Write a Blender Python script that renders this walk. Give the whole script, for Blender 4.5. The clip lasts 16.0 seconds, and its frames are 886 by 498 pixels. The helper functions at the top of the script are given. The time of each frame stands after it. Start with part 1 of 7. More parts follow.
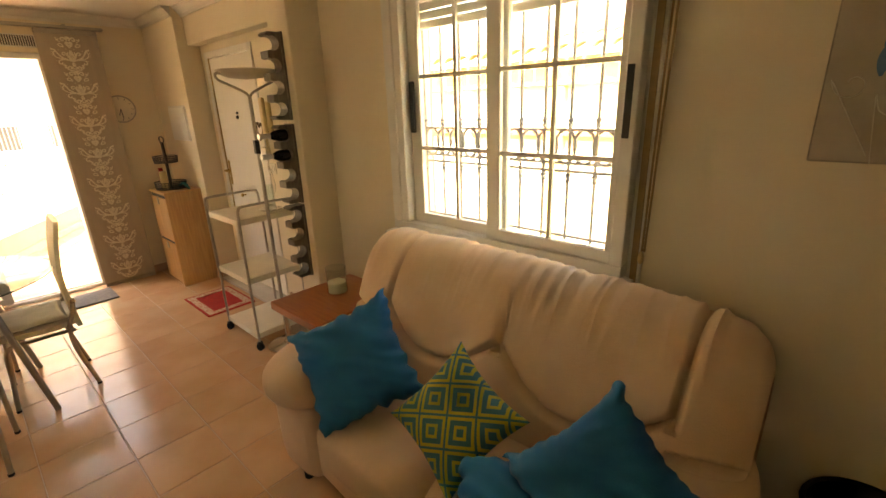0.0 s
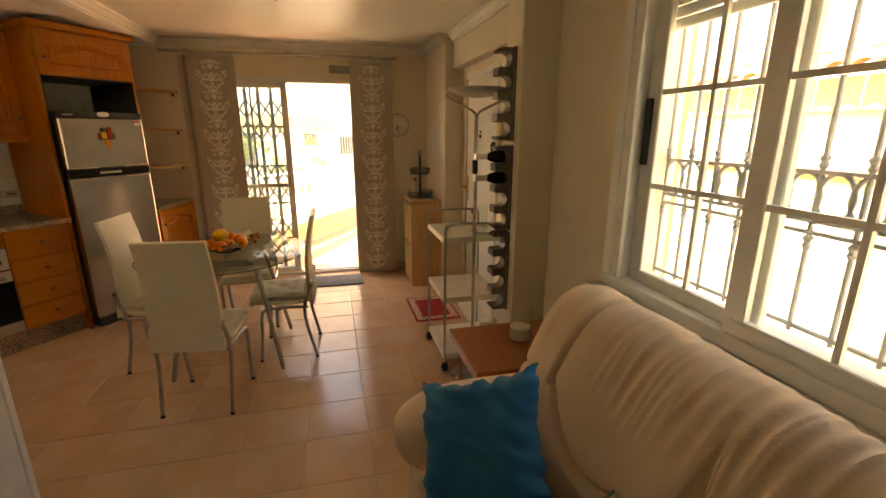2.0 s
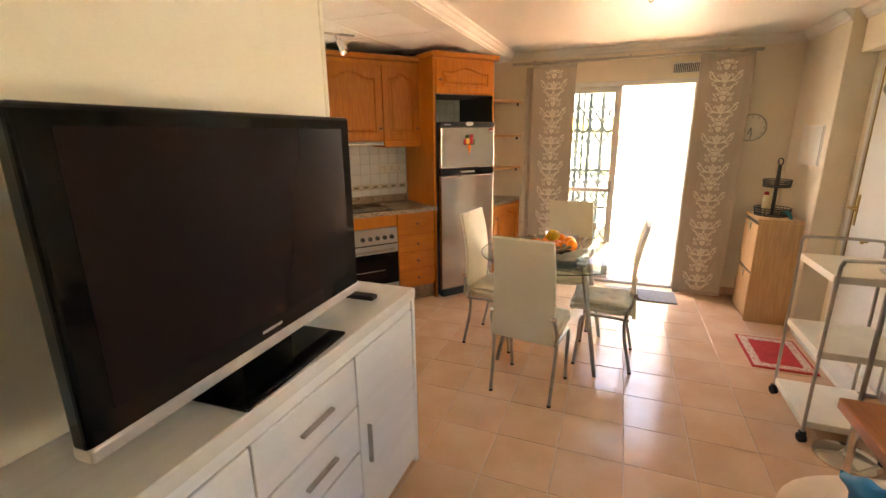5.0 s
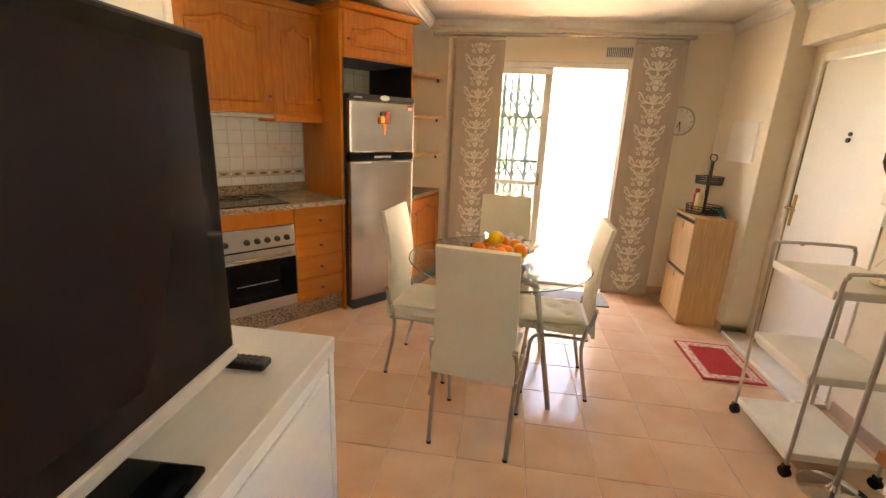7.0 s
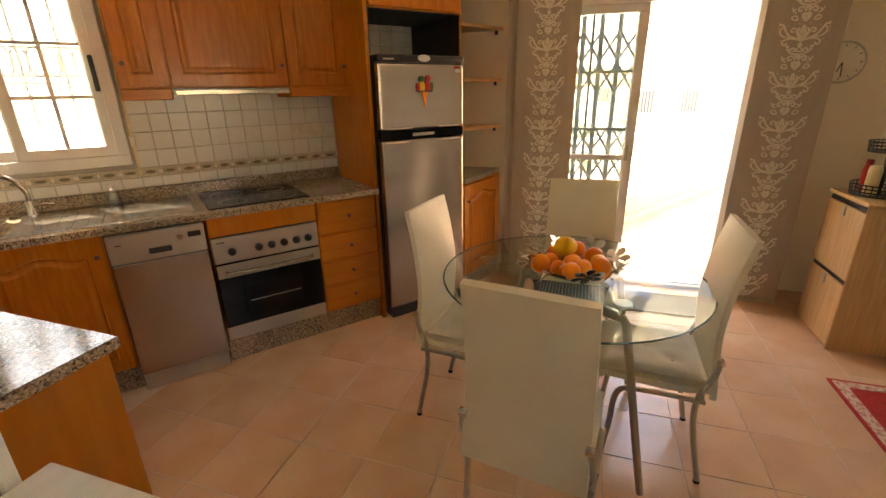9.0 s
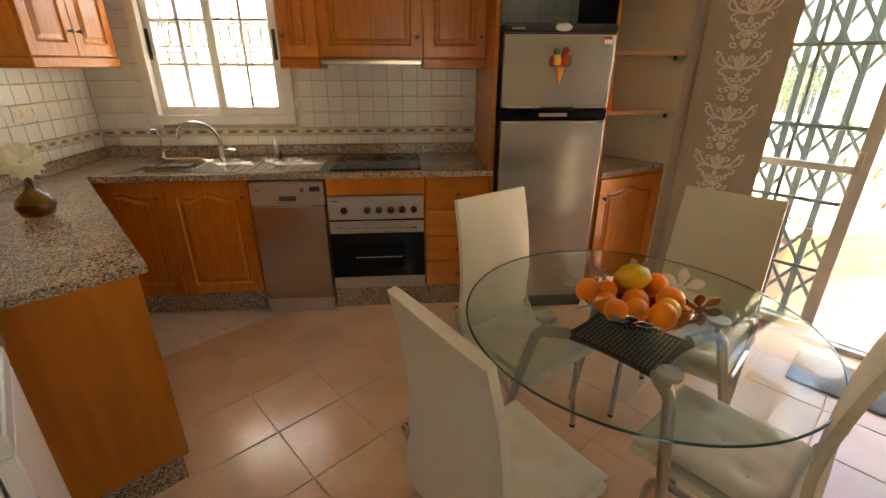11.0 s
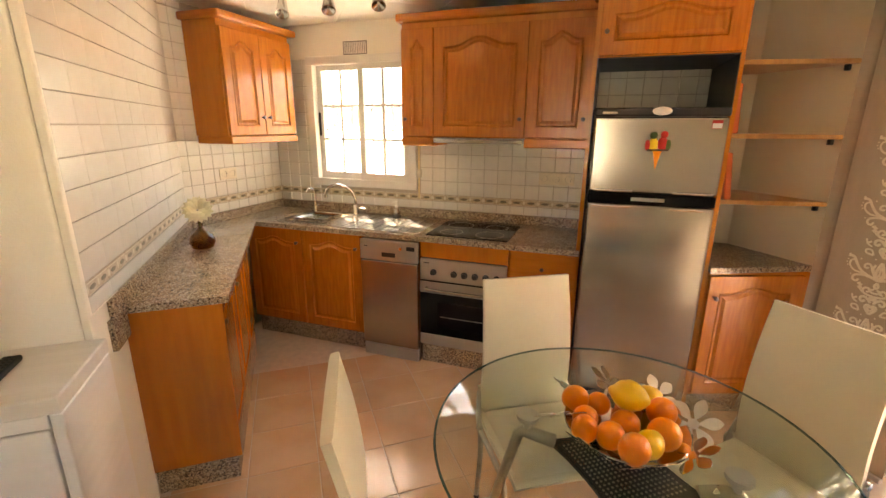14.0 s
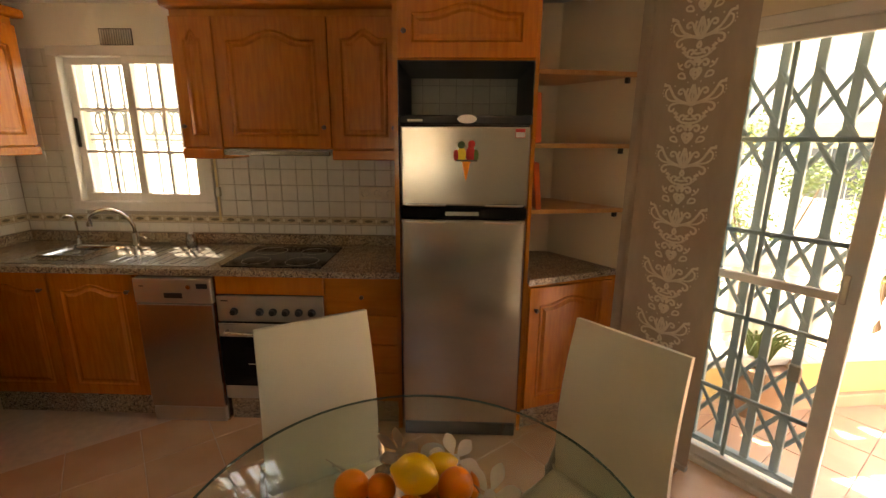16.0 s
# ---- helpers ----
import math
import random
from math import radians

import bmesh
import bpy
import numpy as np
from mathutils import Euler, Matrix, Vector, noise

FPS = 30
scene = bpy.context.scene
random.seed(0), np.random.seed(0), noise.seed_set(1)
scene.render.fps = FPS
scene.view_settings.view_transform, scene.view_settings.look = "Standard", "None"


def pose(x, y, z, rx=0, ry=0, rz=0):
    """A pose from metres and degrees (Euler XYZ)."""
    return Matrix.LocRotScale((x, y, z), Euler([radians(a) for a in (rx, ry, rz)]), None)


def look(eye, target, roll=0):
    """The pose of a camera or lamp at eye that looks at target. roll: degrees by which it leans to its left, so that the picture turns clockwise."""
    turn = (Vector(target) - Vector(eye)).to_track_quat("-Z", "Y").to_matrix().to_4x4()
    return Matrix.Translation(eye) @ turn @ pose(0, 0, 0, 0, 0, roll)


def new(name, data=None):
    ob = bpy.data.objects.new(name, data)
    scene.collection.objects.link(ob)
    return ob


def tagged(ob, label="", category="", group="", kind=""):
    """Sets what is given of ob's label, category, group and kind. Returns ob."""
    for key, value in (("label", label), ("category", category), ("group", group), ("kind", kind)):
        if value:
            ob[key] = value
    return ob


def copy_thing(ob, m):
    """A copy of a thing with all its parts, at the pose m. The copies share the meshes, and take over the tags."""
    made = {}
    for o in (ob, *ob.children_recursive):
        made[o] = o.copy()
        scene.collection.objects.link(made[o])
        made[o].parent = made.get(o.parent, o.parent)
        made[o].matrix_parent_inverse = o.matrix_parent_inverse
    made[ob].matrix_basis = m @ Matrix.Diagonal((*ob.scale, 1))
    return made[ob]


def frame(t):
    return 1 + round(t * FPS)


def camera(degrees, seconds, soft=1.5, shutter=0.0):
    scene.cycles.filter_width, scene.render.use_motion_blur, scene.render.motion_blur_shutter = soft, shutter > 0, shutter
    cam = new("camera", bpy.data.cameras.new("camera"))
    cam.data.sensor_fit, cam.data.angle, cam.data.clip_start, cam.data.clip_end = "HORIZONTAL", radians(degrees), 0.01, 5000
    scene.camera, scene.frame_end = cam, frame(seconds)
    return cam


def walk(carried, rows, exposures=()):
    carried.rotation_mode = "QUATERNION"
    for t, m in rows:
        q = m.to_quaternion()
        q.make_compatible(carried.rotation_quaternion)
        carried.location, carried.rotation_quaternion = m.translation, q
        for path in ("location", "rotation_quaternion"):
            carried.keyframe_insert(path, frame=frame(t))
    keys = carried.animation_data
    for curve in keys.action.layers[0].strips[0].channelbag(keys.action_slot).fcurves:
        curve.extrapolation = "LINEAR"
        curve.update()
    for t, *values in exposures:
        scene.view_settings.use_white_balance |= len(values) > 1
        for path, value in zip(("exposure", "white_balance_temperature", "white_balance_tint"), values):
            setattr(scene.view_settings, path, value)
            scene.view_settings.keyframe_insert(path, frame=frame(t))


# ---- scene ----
cam = camera(90.0, 16.0)
PATH = [
    (0, (0.244, 0.284, 1.576), (-1.046, 1.679, 0.952), -1.9),
    (0.5, (0.169, 0.43, 1.585), (-1.252, 1.702, 0.98), -1.7),
    (1, (0.111, 0.531, 1.577), (-1.447, 1.648, 1.009), -2.3),
    (1.5, (0.073, 0.632, 1.569), (-1.671, 1.456, 1.042), -1.5),
    (2, (0.063, 0.734, 1.566), (-1.811, 1.207, 1.049), 0.1),
    (2.5, (0.069, 0.762, 1.566), (-1.86, 0.886, 1.051), -0.0),
    (3, (0.071, 0.741, 1.575), (-1.853, 0.538, 1.07), -0.5),
    (3.5, (0.072, 0.697, 1.573), (-1.805, 0.215, 1.082), -1.0),
    (4, (0.082, 0.604, 1.59), (-1.726, -0.092, 1.095), -1.0),
    (4.2, (0.088, 0.562, 1.611), (-1.703, -0.176, 1.111), -1.3),
    (6.5, (-0.379, 0.087, 1.537), (-2.245, -0.393, 0.999), 2.7),
    (7, (-0.602, 0.013, 1.517), (-2.509, -0.244, 0.971), 2.5),
    (7.5, (-0.831, -0.045, 1.524), (-2.746, -0.009, 0.95), 1.8),
    (8, (-1.028, -0.059, 1.505), (-2.936, -0.028, 0.906), 1.5),
    (8.5, (-1.206, 0.0, 1.505), (-3.093, -0.215, 0.877), 1.0),
    (9, (-1.346, 0.032, 1.502), (-3.136, -0.549, 0.825), -1.0),
    (9.2, (-1.409, 0.049, 1.505), (-3.159, -0.637, 0.821), -0.3),
    (11.3, (-1.935, 0.53, 1.503), (-3.126, -0.879, 0.731), 1.2),
    (11.5, (-1.993, 0.537, 1.519), (-3.134, -0.915, 0.75), 2.1),
    (12, (-2.087, 0.58, 1.538), (-2.996, -1.046, 0.811), 0.4),
    (12.5, (-2.187, 0.667, 1.545), (-2.93, -1.059, 0.861), -0.2),
    (13, (-2.263, 0.759, 1.569), (-2.901, -1.021, 0.918), -0.8),
    (13.5, (-2.291, 0.808, 1.589), (-2.918, -0.995, 0.991), -0.2),
    (14, (-2.313, 0.841, 1.603), (-2.95, -0.978, 1.069), 0.4),
    (14.5, (-2.356, 0.846, 1.607), (-3.025, -0.974, 1.116), 0.4),
    (15, (-2.45, 0.799, 1.596), (-3.31, -0.943, 1.119), 0.7),
    (15.5, (-2.593, 0.709, 1.607), (-3.671, -0.905, 1.125), 1.2),
    (16, (-2.725, 0.68, 1.59), (-3.887, -0.875, 1.11), 0.5),
]
EXPOSURES = [(0, 4.0, 12200, 16), (1, 3.78, 12000, 16), (2, 3.4, 11600, 15), (2.6, 3.55, 11000, 15), (3.5, 4.52, 8500, 14), (6.5, 4.76, 7900, 13), (7.5, 4.84, 7900, 12), (8.5, 4.4, 8700, 15), (9.2, 3.97, 9200, 16), (11.5, 3.92, 7200, 10), (12.5, 4.9, 6900, 12), (13.5, 4.75, 7300, 13), (14.5, 4.4, 9500, 17), (16, 3.36, 9000, 15)]
walk(cam, [(t, look(eye, target, roll)) for t, eye, target, roll in PATH], EXPOSURES)

# ---- world, sun, exposure ----
SUN_TO = Vector((0.02, -0.68, 1.0)).normalized()
world = bpy.data.worlds.new("sky")
scene.world = world
world.use_nodes = True
_wn = world.node_tree
_sky = _wn.nodes.new("ShaderNodeTexSky")
_sky.sky_type, _sky.sun_disc = "NISHITA", False
_sky.sun_elevation = math.asin(SUN_TO.z)
_sky.sun_rotation = math.atan2(SUN_TO.x, SUN_TO.y)
_sky.air_density, _sky.dust_density = 1.0, 2.0
_wn.links.new(_sky.outputs[0], _wn.nodes["Background"].inputs[0])
_wn.nodes["Background"].inputs[1].default_value = 0.15
sun_data = bpy.data.lights.new("sun", "SUN")
sun_data.energy, sun_data.angle, sun_data.color = 5.0, radians(0.5), (1.0, 0.94, 0.84)
sun = new("sun", sun_data)
sun.matrix_world = look(SUN_TO * 30, (0, 0, 0))

# ---- materials ----
MATS = {}


def mat(name, color, rough=0.5, metal=0.0, color2=None, scale=8.0, detail=4.0, bump=0.0, bump_scale=60.0, stretch=(1, 1, 1), vary=0.0, spec=None, coat=0.0, sheen=0.0, rough_vary=0.0, split=(0.35, 0.65)):
    m = bpy.data.materials.new(name)
    m.use_nodes = True
    nt = m.node_tree
    b = nt.nodes["Principled BSDF"]
    b.inputs["Roughness"].default_value, b.inputs["Metallic"].default_value = rough, metal
    if spec is not None:
        b.inputs["Specular IOR Level"].default_value = spec
    if coat:
        b.inputs["Coat Weight"].default_value, b.inputs["Coat Roughness"].default_value = coat, 0.12
    if sheen:
        b.inputs["Sheen Weight"].default_value = sheen
    color = (*color, 1)
    color2 = (*color2, 1) if color2 else tuple(c * 0.88 for c in color[:3]) + (1,)
    tc = nt.nodes.new("ShaderNodeTexCoord")
    mp = nt.nodes.new("ShaderNodeMapping")
    mp.inputs["Scale"].default_value = stretch
    nt.links.new(tc.outputs["Object"], mp.inputs[0])
    big = nt.nodes.new("ShaderNodeTexNoise")
    big.inputs["Scale"].default_value, big.inputs["Detail"].default_value = scale, detail
    nt.links.new(mp.outputs[0], big.inputs[0])
    ramp = nt.nodes.new("ShaderNodeMapRange")
    ramp.inputs[1].default_value, ramp.inputs[2].default_value = split
    nt.links.new(big.outputs[0], ramp.inputs[0])
    mix = nt.nodes.new("ShaderNodeMix")
    mix.data_type = "RGBA"
    mix.inputs[6].default_value, mix.inputs[7].default_value = color, color2
    nt.links.new(ramp.outputs[0], mix.inputs[0])
    out = mix.outputs[2]
    if vary:
        oi = nt.nodes.new("ShaderNodeObjectInfo")
        mr = nt.nodes.new("ShaderNodeMapRange")
        mr.inputs[3].default_value, mr.inputs[4].default_value = 1 - vary, 1 + vary
        nt.links.new(oi.outputs["Random"], mr.inputs[0])
        hsv = nt.nodes.new("ShaderNodeHueSaturation")
        nt.links.new(mr.outputs[0], hsv.inputs["Value"])
        nt.links.new(out, hsv.inputs["Color"])
        out = hsv.outputs[0]
    nt.links.new(out, b.inputs["Base Color"])
    if rough_vary:
        rr = nt.nodes.new("ShaderNodeMapRange")
        rr.inputs[3].default_value, rr.inputs[4].default_value = max(0.02, rough - rough_vary), rough + rough_vary
        nt.links.new(big.outputs[0], rr.inputs[0])
        nt.links.new(rr.outputs[0], b.inputs["Roughness"])
    if bump:
        fine = nt.nodes.new("ShaderNodeTexNoise")
        fine.inputs["Scale"].default_value, fine.inputs["Detail"].default_value = bump_scale, 5
        nt.links.new(mp.outputs[0], fine.inputs[0])
        bp = nt.nodes.new("ShaderNodeBump")
        bp.inputs["Strength"].default_value, bp.inputs["Distance"].default_value = bump, 0.004
        nt.links.new(fine.outputs[0], bp.inputs["Height"])
        nt.links.new(bp.outputs[0], b.inputs["Normal"])
    MATS[name] = m
    return m


def glass_mat(name, tint=(0.95, 0.98, 0.96), rough=0.0, gloss=(0.85, 0.045)):
    m = bpy.data.materials.new(name)
    m.use_nodes = True
    nt = m.node_tree
    nt.nodes.clear()
    o = nt.nodes.new("ShaderNodeOutputMaterial")
    tr = nt.nodes.new("ShaderNodeBsdfTransparent")
    gl = nt.nodes.new("ShaderNodeBsdfGlossy")
    fr = nt.nodes.new("ShaderNodeLayerWeight")
    pw = nt.nodes.new("ShaderNodeMath")
    pw.operation = "POWER"
    ma = nt.nodes.new("ShaderNodeMath")
    ma.operation = "MULTIPLY_ADD"
    ms = nt.nodes.new("ShaderNodeMixShader")
    tr.inputs[0].default_value = (*tint, 1)
    gl.inputs["Roughness"].default_value = rough
    fr.inputs[0].default_value, pw.inputs[1].default_value = 0.5, 4.5
    ma.inputs[1].default_value, ma.inputs[2].default_value = gloss
    nt.links.new(fr.outputs["Facing"], pw.inputs[0])
    nt.links.new(pw.outputs[0], ma.inputs[0])
    nt.links.new(ma.outputs[0], ms.inputs[0])
    nt.links.new(tr.outputs[0], ms.inputs[1])
    nt.links.new(gl.outputs[0], ms.inputs[2])
    nt.links.new(ms.outputs[0], o.inputs[0])
    return m


def granite_mat():
    m = mat("granite", (0.3, 0.24, 0.2), 0.13, bump=0.0)
    nt = m.node_tree
    b = nt.nodes["Principled BSDF"]
    tc = nt.nodes.new("ShaderNodeTexCoord")
    v = nt.nodes.new("ShaderNodeTexVoronoi")
    v.inputs["Scale"].default_value = 210
    nz = nt.nodes.new("ShaderNodeTexNoise")
    nz.inputs["Scale"].default_value = 14
    nt.links.new(tc.outputs["Object"], v.inputs["Vector"])
    nt.links.new(tc.outputs["Object"], nz.inputs["Vector"])
    sep = nt.nodes.new("ShaderNodeSeparateColor")
    nt.links.new(v.outputs["Color"], sep.inputs[0])
    add = nt.nodes.new("ShaderNodeMath")
    add.operation = "MULTIPLY_ADD"
    add.inputs[1].default_value, add.inputs[2].default_value = 0.45, -0.22
    nt.links.new(nz.outputs[0], add.inputs[0])
    ad2 = nt.nodes.new("ShaderNodeMath")
    nt.links.new(sep.outputs[0], ad2.inputs[0])
    nt.links.new(add.outputs[0], ad2.inputs[1])
    cr = nt.nodes.new("ShaderNodeValToRGB")
    cr.color_ramp.interpolation = "CONSTANT"
    e = cr.color_ramp.elements
    e[0].color, e[1].position, e[1].color = (0.07, 0.05, 0.035, 1), 0.15, (0.21, 0.145, 0.09, 1)
    for pos, col in ((0.36, (0.34, 0.25, 0.165, 1)), (0.6, (0.43, 0.335, 0.235, 1)), (0.85, (0.53, 0.45, 0.345, 1))):
        n = e.new(pos)
        n.color = col
    nt.links.new(ad2.outputs[0], cr.inputs[0])
    nt.links.new(cr.outputs[0], b.inputs["Base Color"])
    return m


PLASTER = mat("cream_plaster", (0.82, 0.73, 0.57), 0.75, color2=(0.78, 0.69, 0.53), scale=2.2, bump=0.25, bump_scale=180)
PLASTER_TV = mat("white_plaster", (0.87, 0.84, 0.74), 0.7, color2=(0.84, 0.81, 0.71), scale=2.0, bump=0.2, bump_scale=160)
CEIL = mat("satin_ceiling_paint", (0.82, 0.77, 0.68), 0.36, color2=(0.8, 0.75, 0.65), scale=1.3, bump=0.06, bump_scale=30, rough_vary=0.08, spec=0.3)
CEIL_K = mat("ceiling_panel", (0.88, 0.87, 0.83), 0.45, color2=(0.83, 0.81, 0.75), scale=5, bump=0.2, bump_scale=220)
CORNICE = mat("plaster_cornice", (0.84, 0.8, 0.71), 0.5, scale=3)
TILE_F = mat("terracotta_floor_tile", (0.63, 0.385, 0.235), 0.2, color2=(0.69, 0.46, 0.3), scale=3.2, detail=6, bump=0.12, bump_scale=14, vary=0.045, rough_vary=0.07)
GROUT_F = mat("floor_grout", (0.66, 0.52, 0.4), 0.85, scale=20)
TILE_W = mat("white_wall_tile", (0.76, 0.745, 0.685), 0.22, color2=(0.72, 0.705, 0.64), scale=6, bump=0.1, bump_scale=25, vary=0.025)
GROUT_W = mat("wall_grout", (0.47, 0.42, 0.34), 0.85, scale=20)
BORDER = mat("border_tile_beige", (0.55, 0.47, 0.34), 0.3, color2=(0.42, 0.34, 0.22), scale=30, vary=0.06)
BORDER_D = mat("border_motif_green", (0.14, 0.15, 0.1), 0.35, color2=(0.2, 0.14, 0.08), scale=60)
BORDER_L = mat("border_motif_cream", (0.72, 0.66, 0.52), 0.35, scale=60)
SKIRT = mat("terracotta_skirting", (0.5, 0.3, 0.2), 0.35, color2=(0.57, 0.37, 0.25), scale=5)
OAK = mat("honey_wood", (0.51, 0.165, 0.016), 0.24, color2=(0.42, 0.122, 0.011), scale=9, detail=7, stretch=(7, 7, 0.7), bump=0.08, bump_scale=40, vary=0.04, coat=0.12)
OAK_H = mat("honey_wood_cross", (0.51, 0.165, 0.016), 0.24, color2=(0.42, 0.122, 0.011), scale=9, detail=7, stretch=(0.7, 7, 7), bump=0.08, bump_scale=40, vary=0.04, coat=0.12)
OAK_P = mat("plain_orange_wood", (0.52, 0.172, 0.017), 0.24, color2=(0.46, 0.145, 0.013), scale=6, detail=6, stretch=(5, 5, 0.5), bump=0.03, bump_scale=50, coat=0.12)
OAK_D = mat("honey_wood_drawer", (0.55, 0.185, 0.018), 0.26, color2=(0.48, 0.15, 0.013), scale=6, detail=6, stretch=(0.6, 5, 6), bump=0.04, bump_scale=40, vary=0.05, coat=0.12)
BRONZE = mat("dark_bronze", (0.16, 0.1, 0.05), 0.4, 1.0, scale=30, rough_vary=0.08)
BIRCH = mat("birch_veneer", (0.66, 0.42, 0.2), 0.4, color2=(0.56, 0.33, 0.15), scale=8, detail=6, stretch=(8, 8, 0.6), bump=0.05, bump_scale=60)
CHERRY = mat("cherry_tabletop", (0.45, 0.14, 0.04), 0.28, color2=(0.38, 0.11, 0.03), scale=7, detail=6, stretch=(0.8, 8, 6), coat=0.2)
SHELF_W = mat("pine_shelf", (0.6, 0.33, 0.12), 0.4, color2=(0.5, 0.25, 0.08), scale=8, stretch=(6, 1, 6))
GRANITE = granite_mat()
STEEL = mat("brushed_steel", (0.5, 0.475, 0.435), 0.21, 1.0, color2=(0.415, 0.395, 0.365), scale=2.5, stretch=(0.6, 0.6, 1.5), rough_vary=0.03)
STEEL_D = mat("dark_steel", (0.47, 0.43, 0.385), 0.25, 1.0, color2=(0.44, 0.4, 0.355), scale=2.5, stretch=(0.6, 0.6, 1.5), rough_vary=0.03)
STEEL_L = mat("pale_steel_panel", (0.5, 0.465, 0.41), 0.34, 0.8, color2=(0.46, 0.43, 0.375), scale=2.5, stretch=(0.6, 0.6, 1.5), rough_vary=0.03)
CHROME = mat("chrome", (0.72, 0.7, 0.67), 0.1, 1.0, scale=10, rough_vary=0.03)
SATIN = mat("satin_metal_tube", (0.5, 0.46, 0.4), 0.3, 1.0, scale=10, rough_vary=0.05)
ALU_W = mat("white_aluminium", (0.8, 0.78, 0.73), 0.35, scale=4, bump=0.02)
SILVER = mat("silver_plastic", (0.62, 0.6, 0.56), 0.35, 0.5, scale=10, rough_vary=0.05)
BLACK_G = mat("black_gloss", (0.005, 0.0045, 0.005), 0.08, scale=4, rough_vary=0.03, spec=0.22)
BLACK_P = mat("black_plastic", (0.02, 0.019, 0.018), 0.45, scale=20, bump=0.1, bump_scale=200)
SCREEN = mat("dark_screen", (0.014, 0.008, 0.008), 0.2, scale=2, spec=0.15)
RUBBER = mat("black_rubber", (0.015, 0.014, 0.013), 0.7, scale=30)
LEATHER = mat("cream_leatherette", (0.79, 0.73, 0.56), 0.42, color2=(0.75, 0.69, 0.52), scale=5, bump=0.15, bump_scale=260)
CUSHION_M = mat("cream_cotton", (0.72, 0.66, 0.52), 0.85, color2=(0.66, 0.6, 0.46), scale=12, bump=0.3, bump_scale=300, sheen=0.2)
SOFA_M = mat("beige_microfibre", (0.76, 0.55, 0.375), 0.85, color2=(0.7, 0.495, 0.33), scale=6, bump=0.35, bump_scale=240, sheen=0.08)
BLUE_M = mat("teal_blue_satin", (0.0, 0.15, 0.3), 0.55, color2=(0.0, 0.12, 0.25), scale=7, bump=0.2, bump_scale=260, spec=0.2)
WHITE_L = mat("white_lacquer", (0.9, 0.89, 0.85), 0.32, color2=(0.86, 0.85, 0.81), scale=3, stretch=(1, 1, 8), bump=0.05, bump_scale=60)
WHITE_TOP = mat("white_matt_top", (0.74, 0.71, 0.65), 0.35, color2=(0.7, 0.67, 0.6), scale=4, stretch=(1, 8, 8))
# Dark tone for print, buttons and vent backs; in gaps it stands for shade.
GAP = mat("dark_gap", (0.1, 0.085, 0.07), 0.7, scale=10)
CREAM_PL = mat("cream_melamine", (0.84, 0.785, 0.65), 0.4, scale=4)
CURTAIN = mat("taupe_linen", (0.5, 0.425, 0.335), 0.9, color2=(0.45, 0.38, 0.3), scale=18, stretch=(1, 1, 0.3), bump=0.25, bump_scale=300)
MOTIF = mat("cream_print", (0.87, 0.82, 0.71), 0.6, scale=30)
RACK_M = mat("dark_oiled_wood", (0.22, 0.18, 0.13), 0.42, color2=(0.15, 0.12, 0.085), scale=12, stretch=(4, 4, 0.8))
WIRE_M = mat("dark_wire", (0.025, 0.022, 0.02), 0.4, scale=20)
DOOR_W = mat("white_door_paint", (0.82, 0.79, 0.72), 0.3, color2=(0.79, 0.76, 0.68), scale=3, bump=0.03, bump_scale=40)
BRASS = mat("aged_brass", (0.5, 0.34, 0.12), 0.3, 1.0, scale=30, rough_vary=0.08)
RED_M = mat("red_mat_pile", (0.48, 0.03, 0.025), 0.95, color2=(0.38, 0.02, 0.02), scale=40, bump=0.6, bump_scale=300)
CREAM_MAT = mat("cream_mat_pile", (0.62, 0.48, 0.36), 0.95, color2=(0.5, 0.2, 0.14), scale=60, bump=0.5, bump_scale=300, split=(0.5, 0.56))
GREY_MAT = mat("grey_mat_pile", (0.13, 0.125, 0.12), 0.95, color2=(0.19, 0.18, 0.17), scale=50, bump=0.6, bump_scale=260)
ORANGE_M = mat("orange_peel", (0.97, 0.28, 0.003), 0.32, color2=(0.94, 0.245, 0.003), scale=6, bump=0.3, bump_scale=90, vary=0.06)
LEMON_M = mat("lemon_peel", (0.88, 0.52, 0.012), 0.36, color2=(0.83, 0.46, 0.012), scale=6, bump=0.3, bump_scale=80)
TEAL_IRON = mat("grey_teal_iron", (0.25, 0.32, 0.325), 0.4, color2=(0.29, 0.36, 0.36), scale=20, rough_vary=0.08)
IRON = mat("grey_iron", (0.3, 0.3, 0.3), 0.5, color2=(0.26, 0.26, 0.26), scale=20)
GLASS = glass_mat("clear_glass")
GLASS_T = glass_mat("table_glass", (0.91, 0.955, 0.925), 0.0, (0.6, 0.022))
AMBER = glass_mat("amber_glass", (0.6, 0.4, 0.1), 0.02)
WINE_G = mat("dark_bottle_glass", (0.006, 0.008, 0.006), 0.06, scale=4)
PAPER_W = mat("paper_label", (0.7, 0.68, 0.64), 0.6, scale=20)
WAX = mat("pale_wax", (0.74, 0.66, 0.5), 0.5, scale=12)
PETAL = mat("cream_petal", (0.88, 0.84, 0.62), 0.6, scale=30)
IVORY = mat("ivory_plastic", (0.74, 0.6, 0.33), 0.35, scale=20)
SOCKET_W = mat("cream_socket_plastic", (0.74, 0.68, 0.54), 0.35, scale=20)
TERRACE_M = mat("terrace_tile", (0.5, 0.3, 0.2), 0.5, color2=(0.56, 0.36, 0.25), scale=3, vary=0.05, bump=0.1)
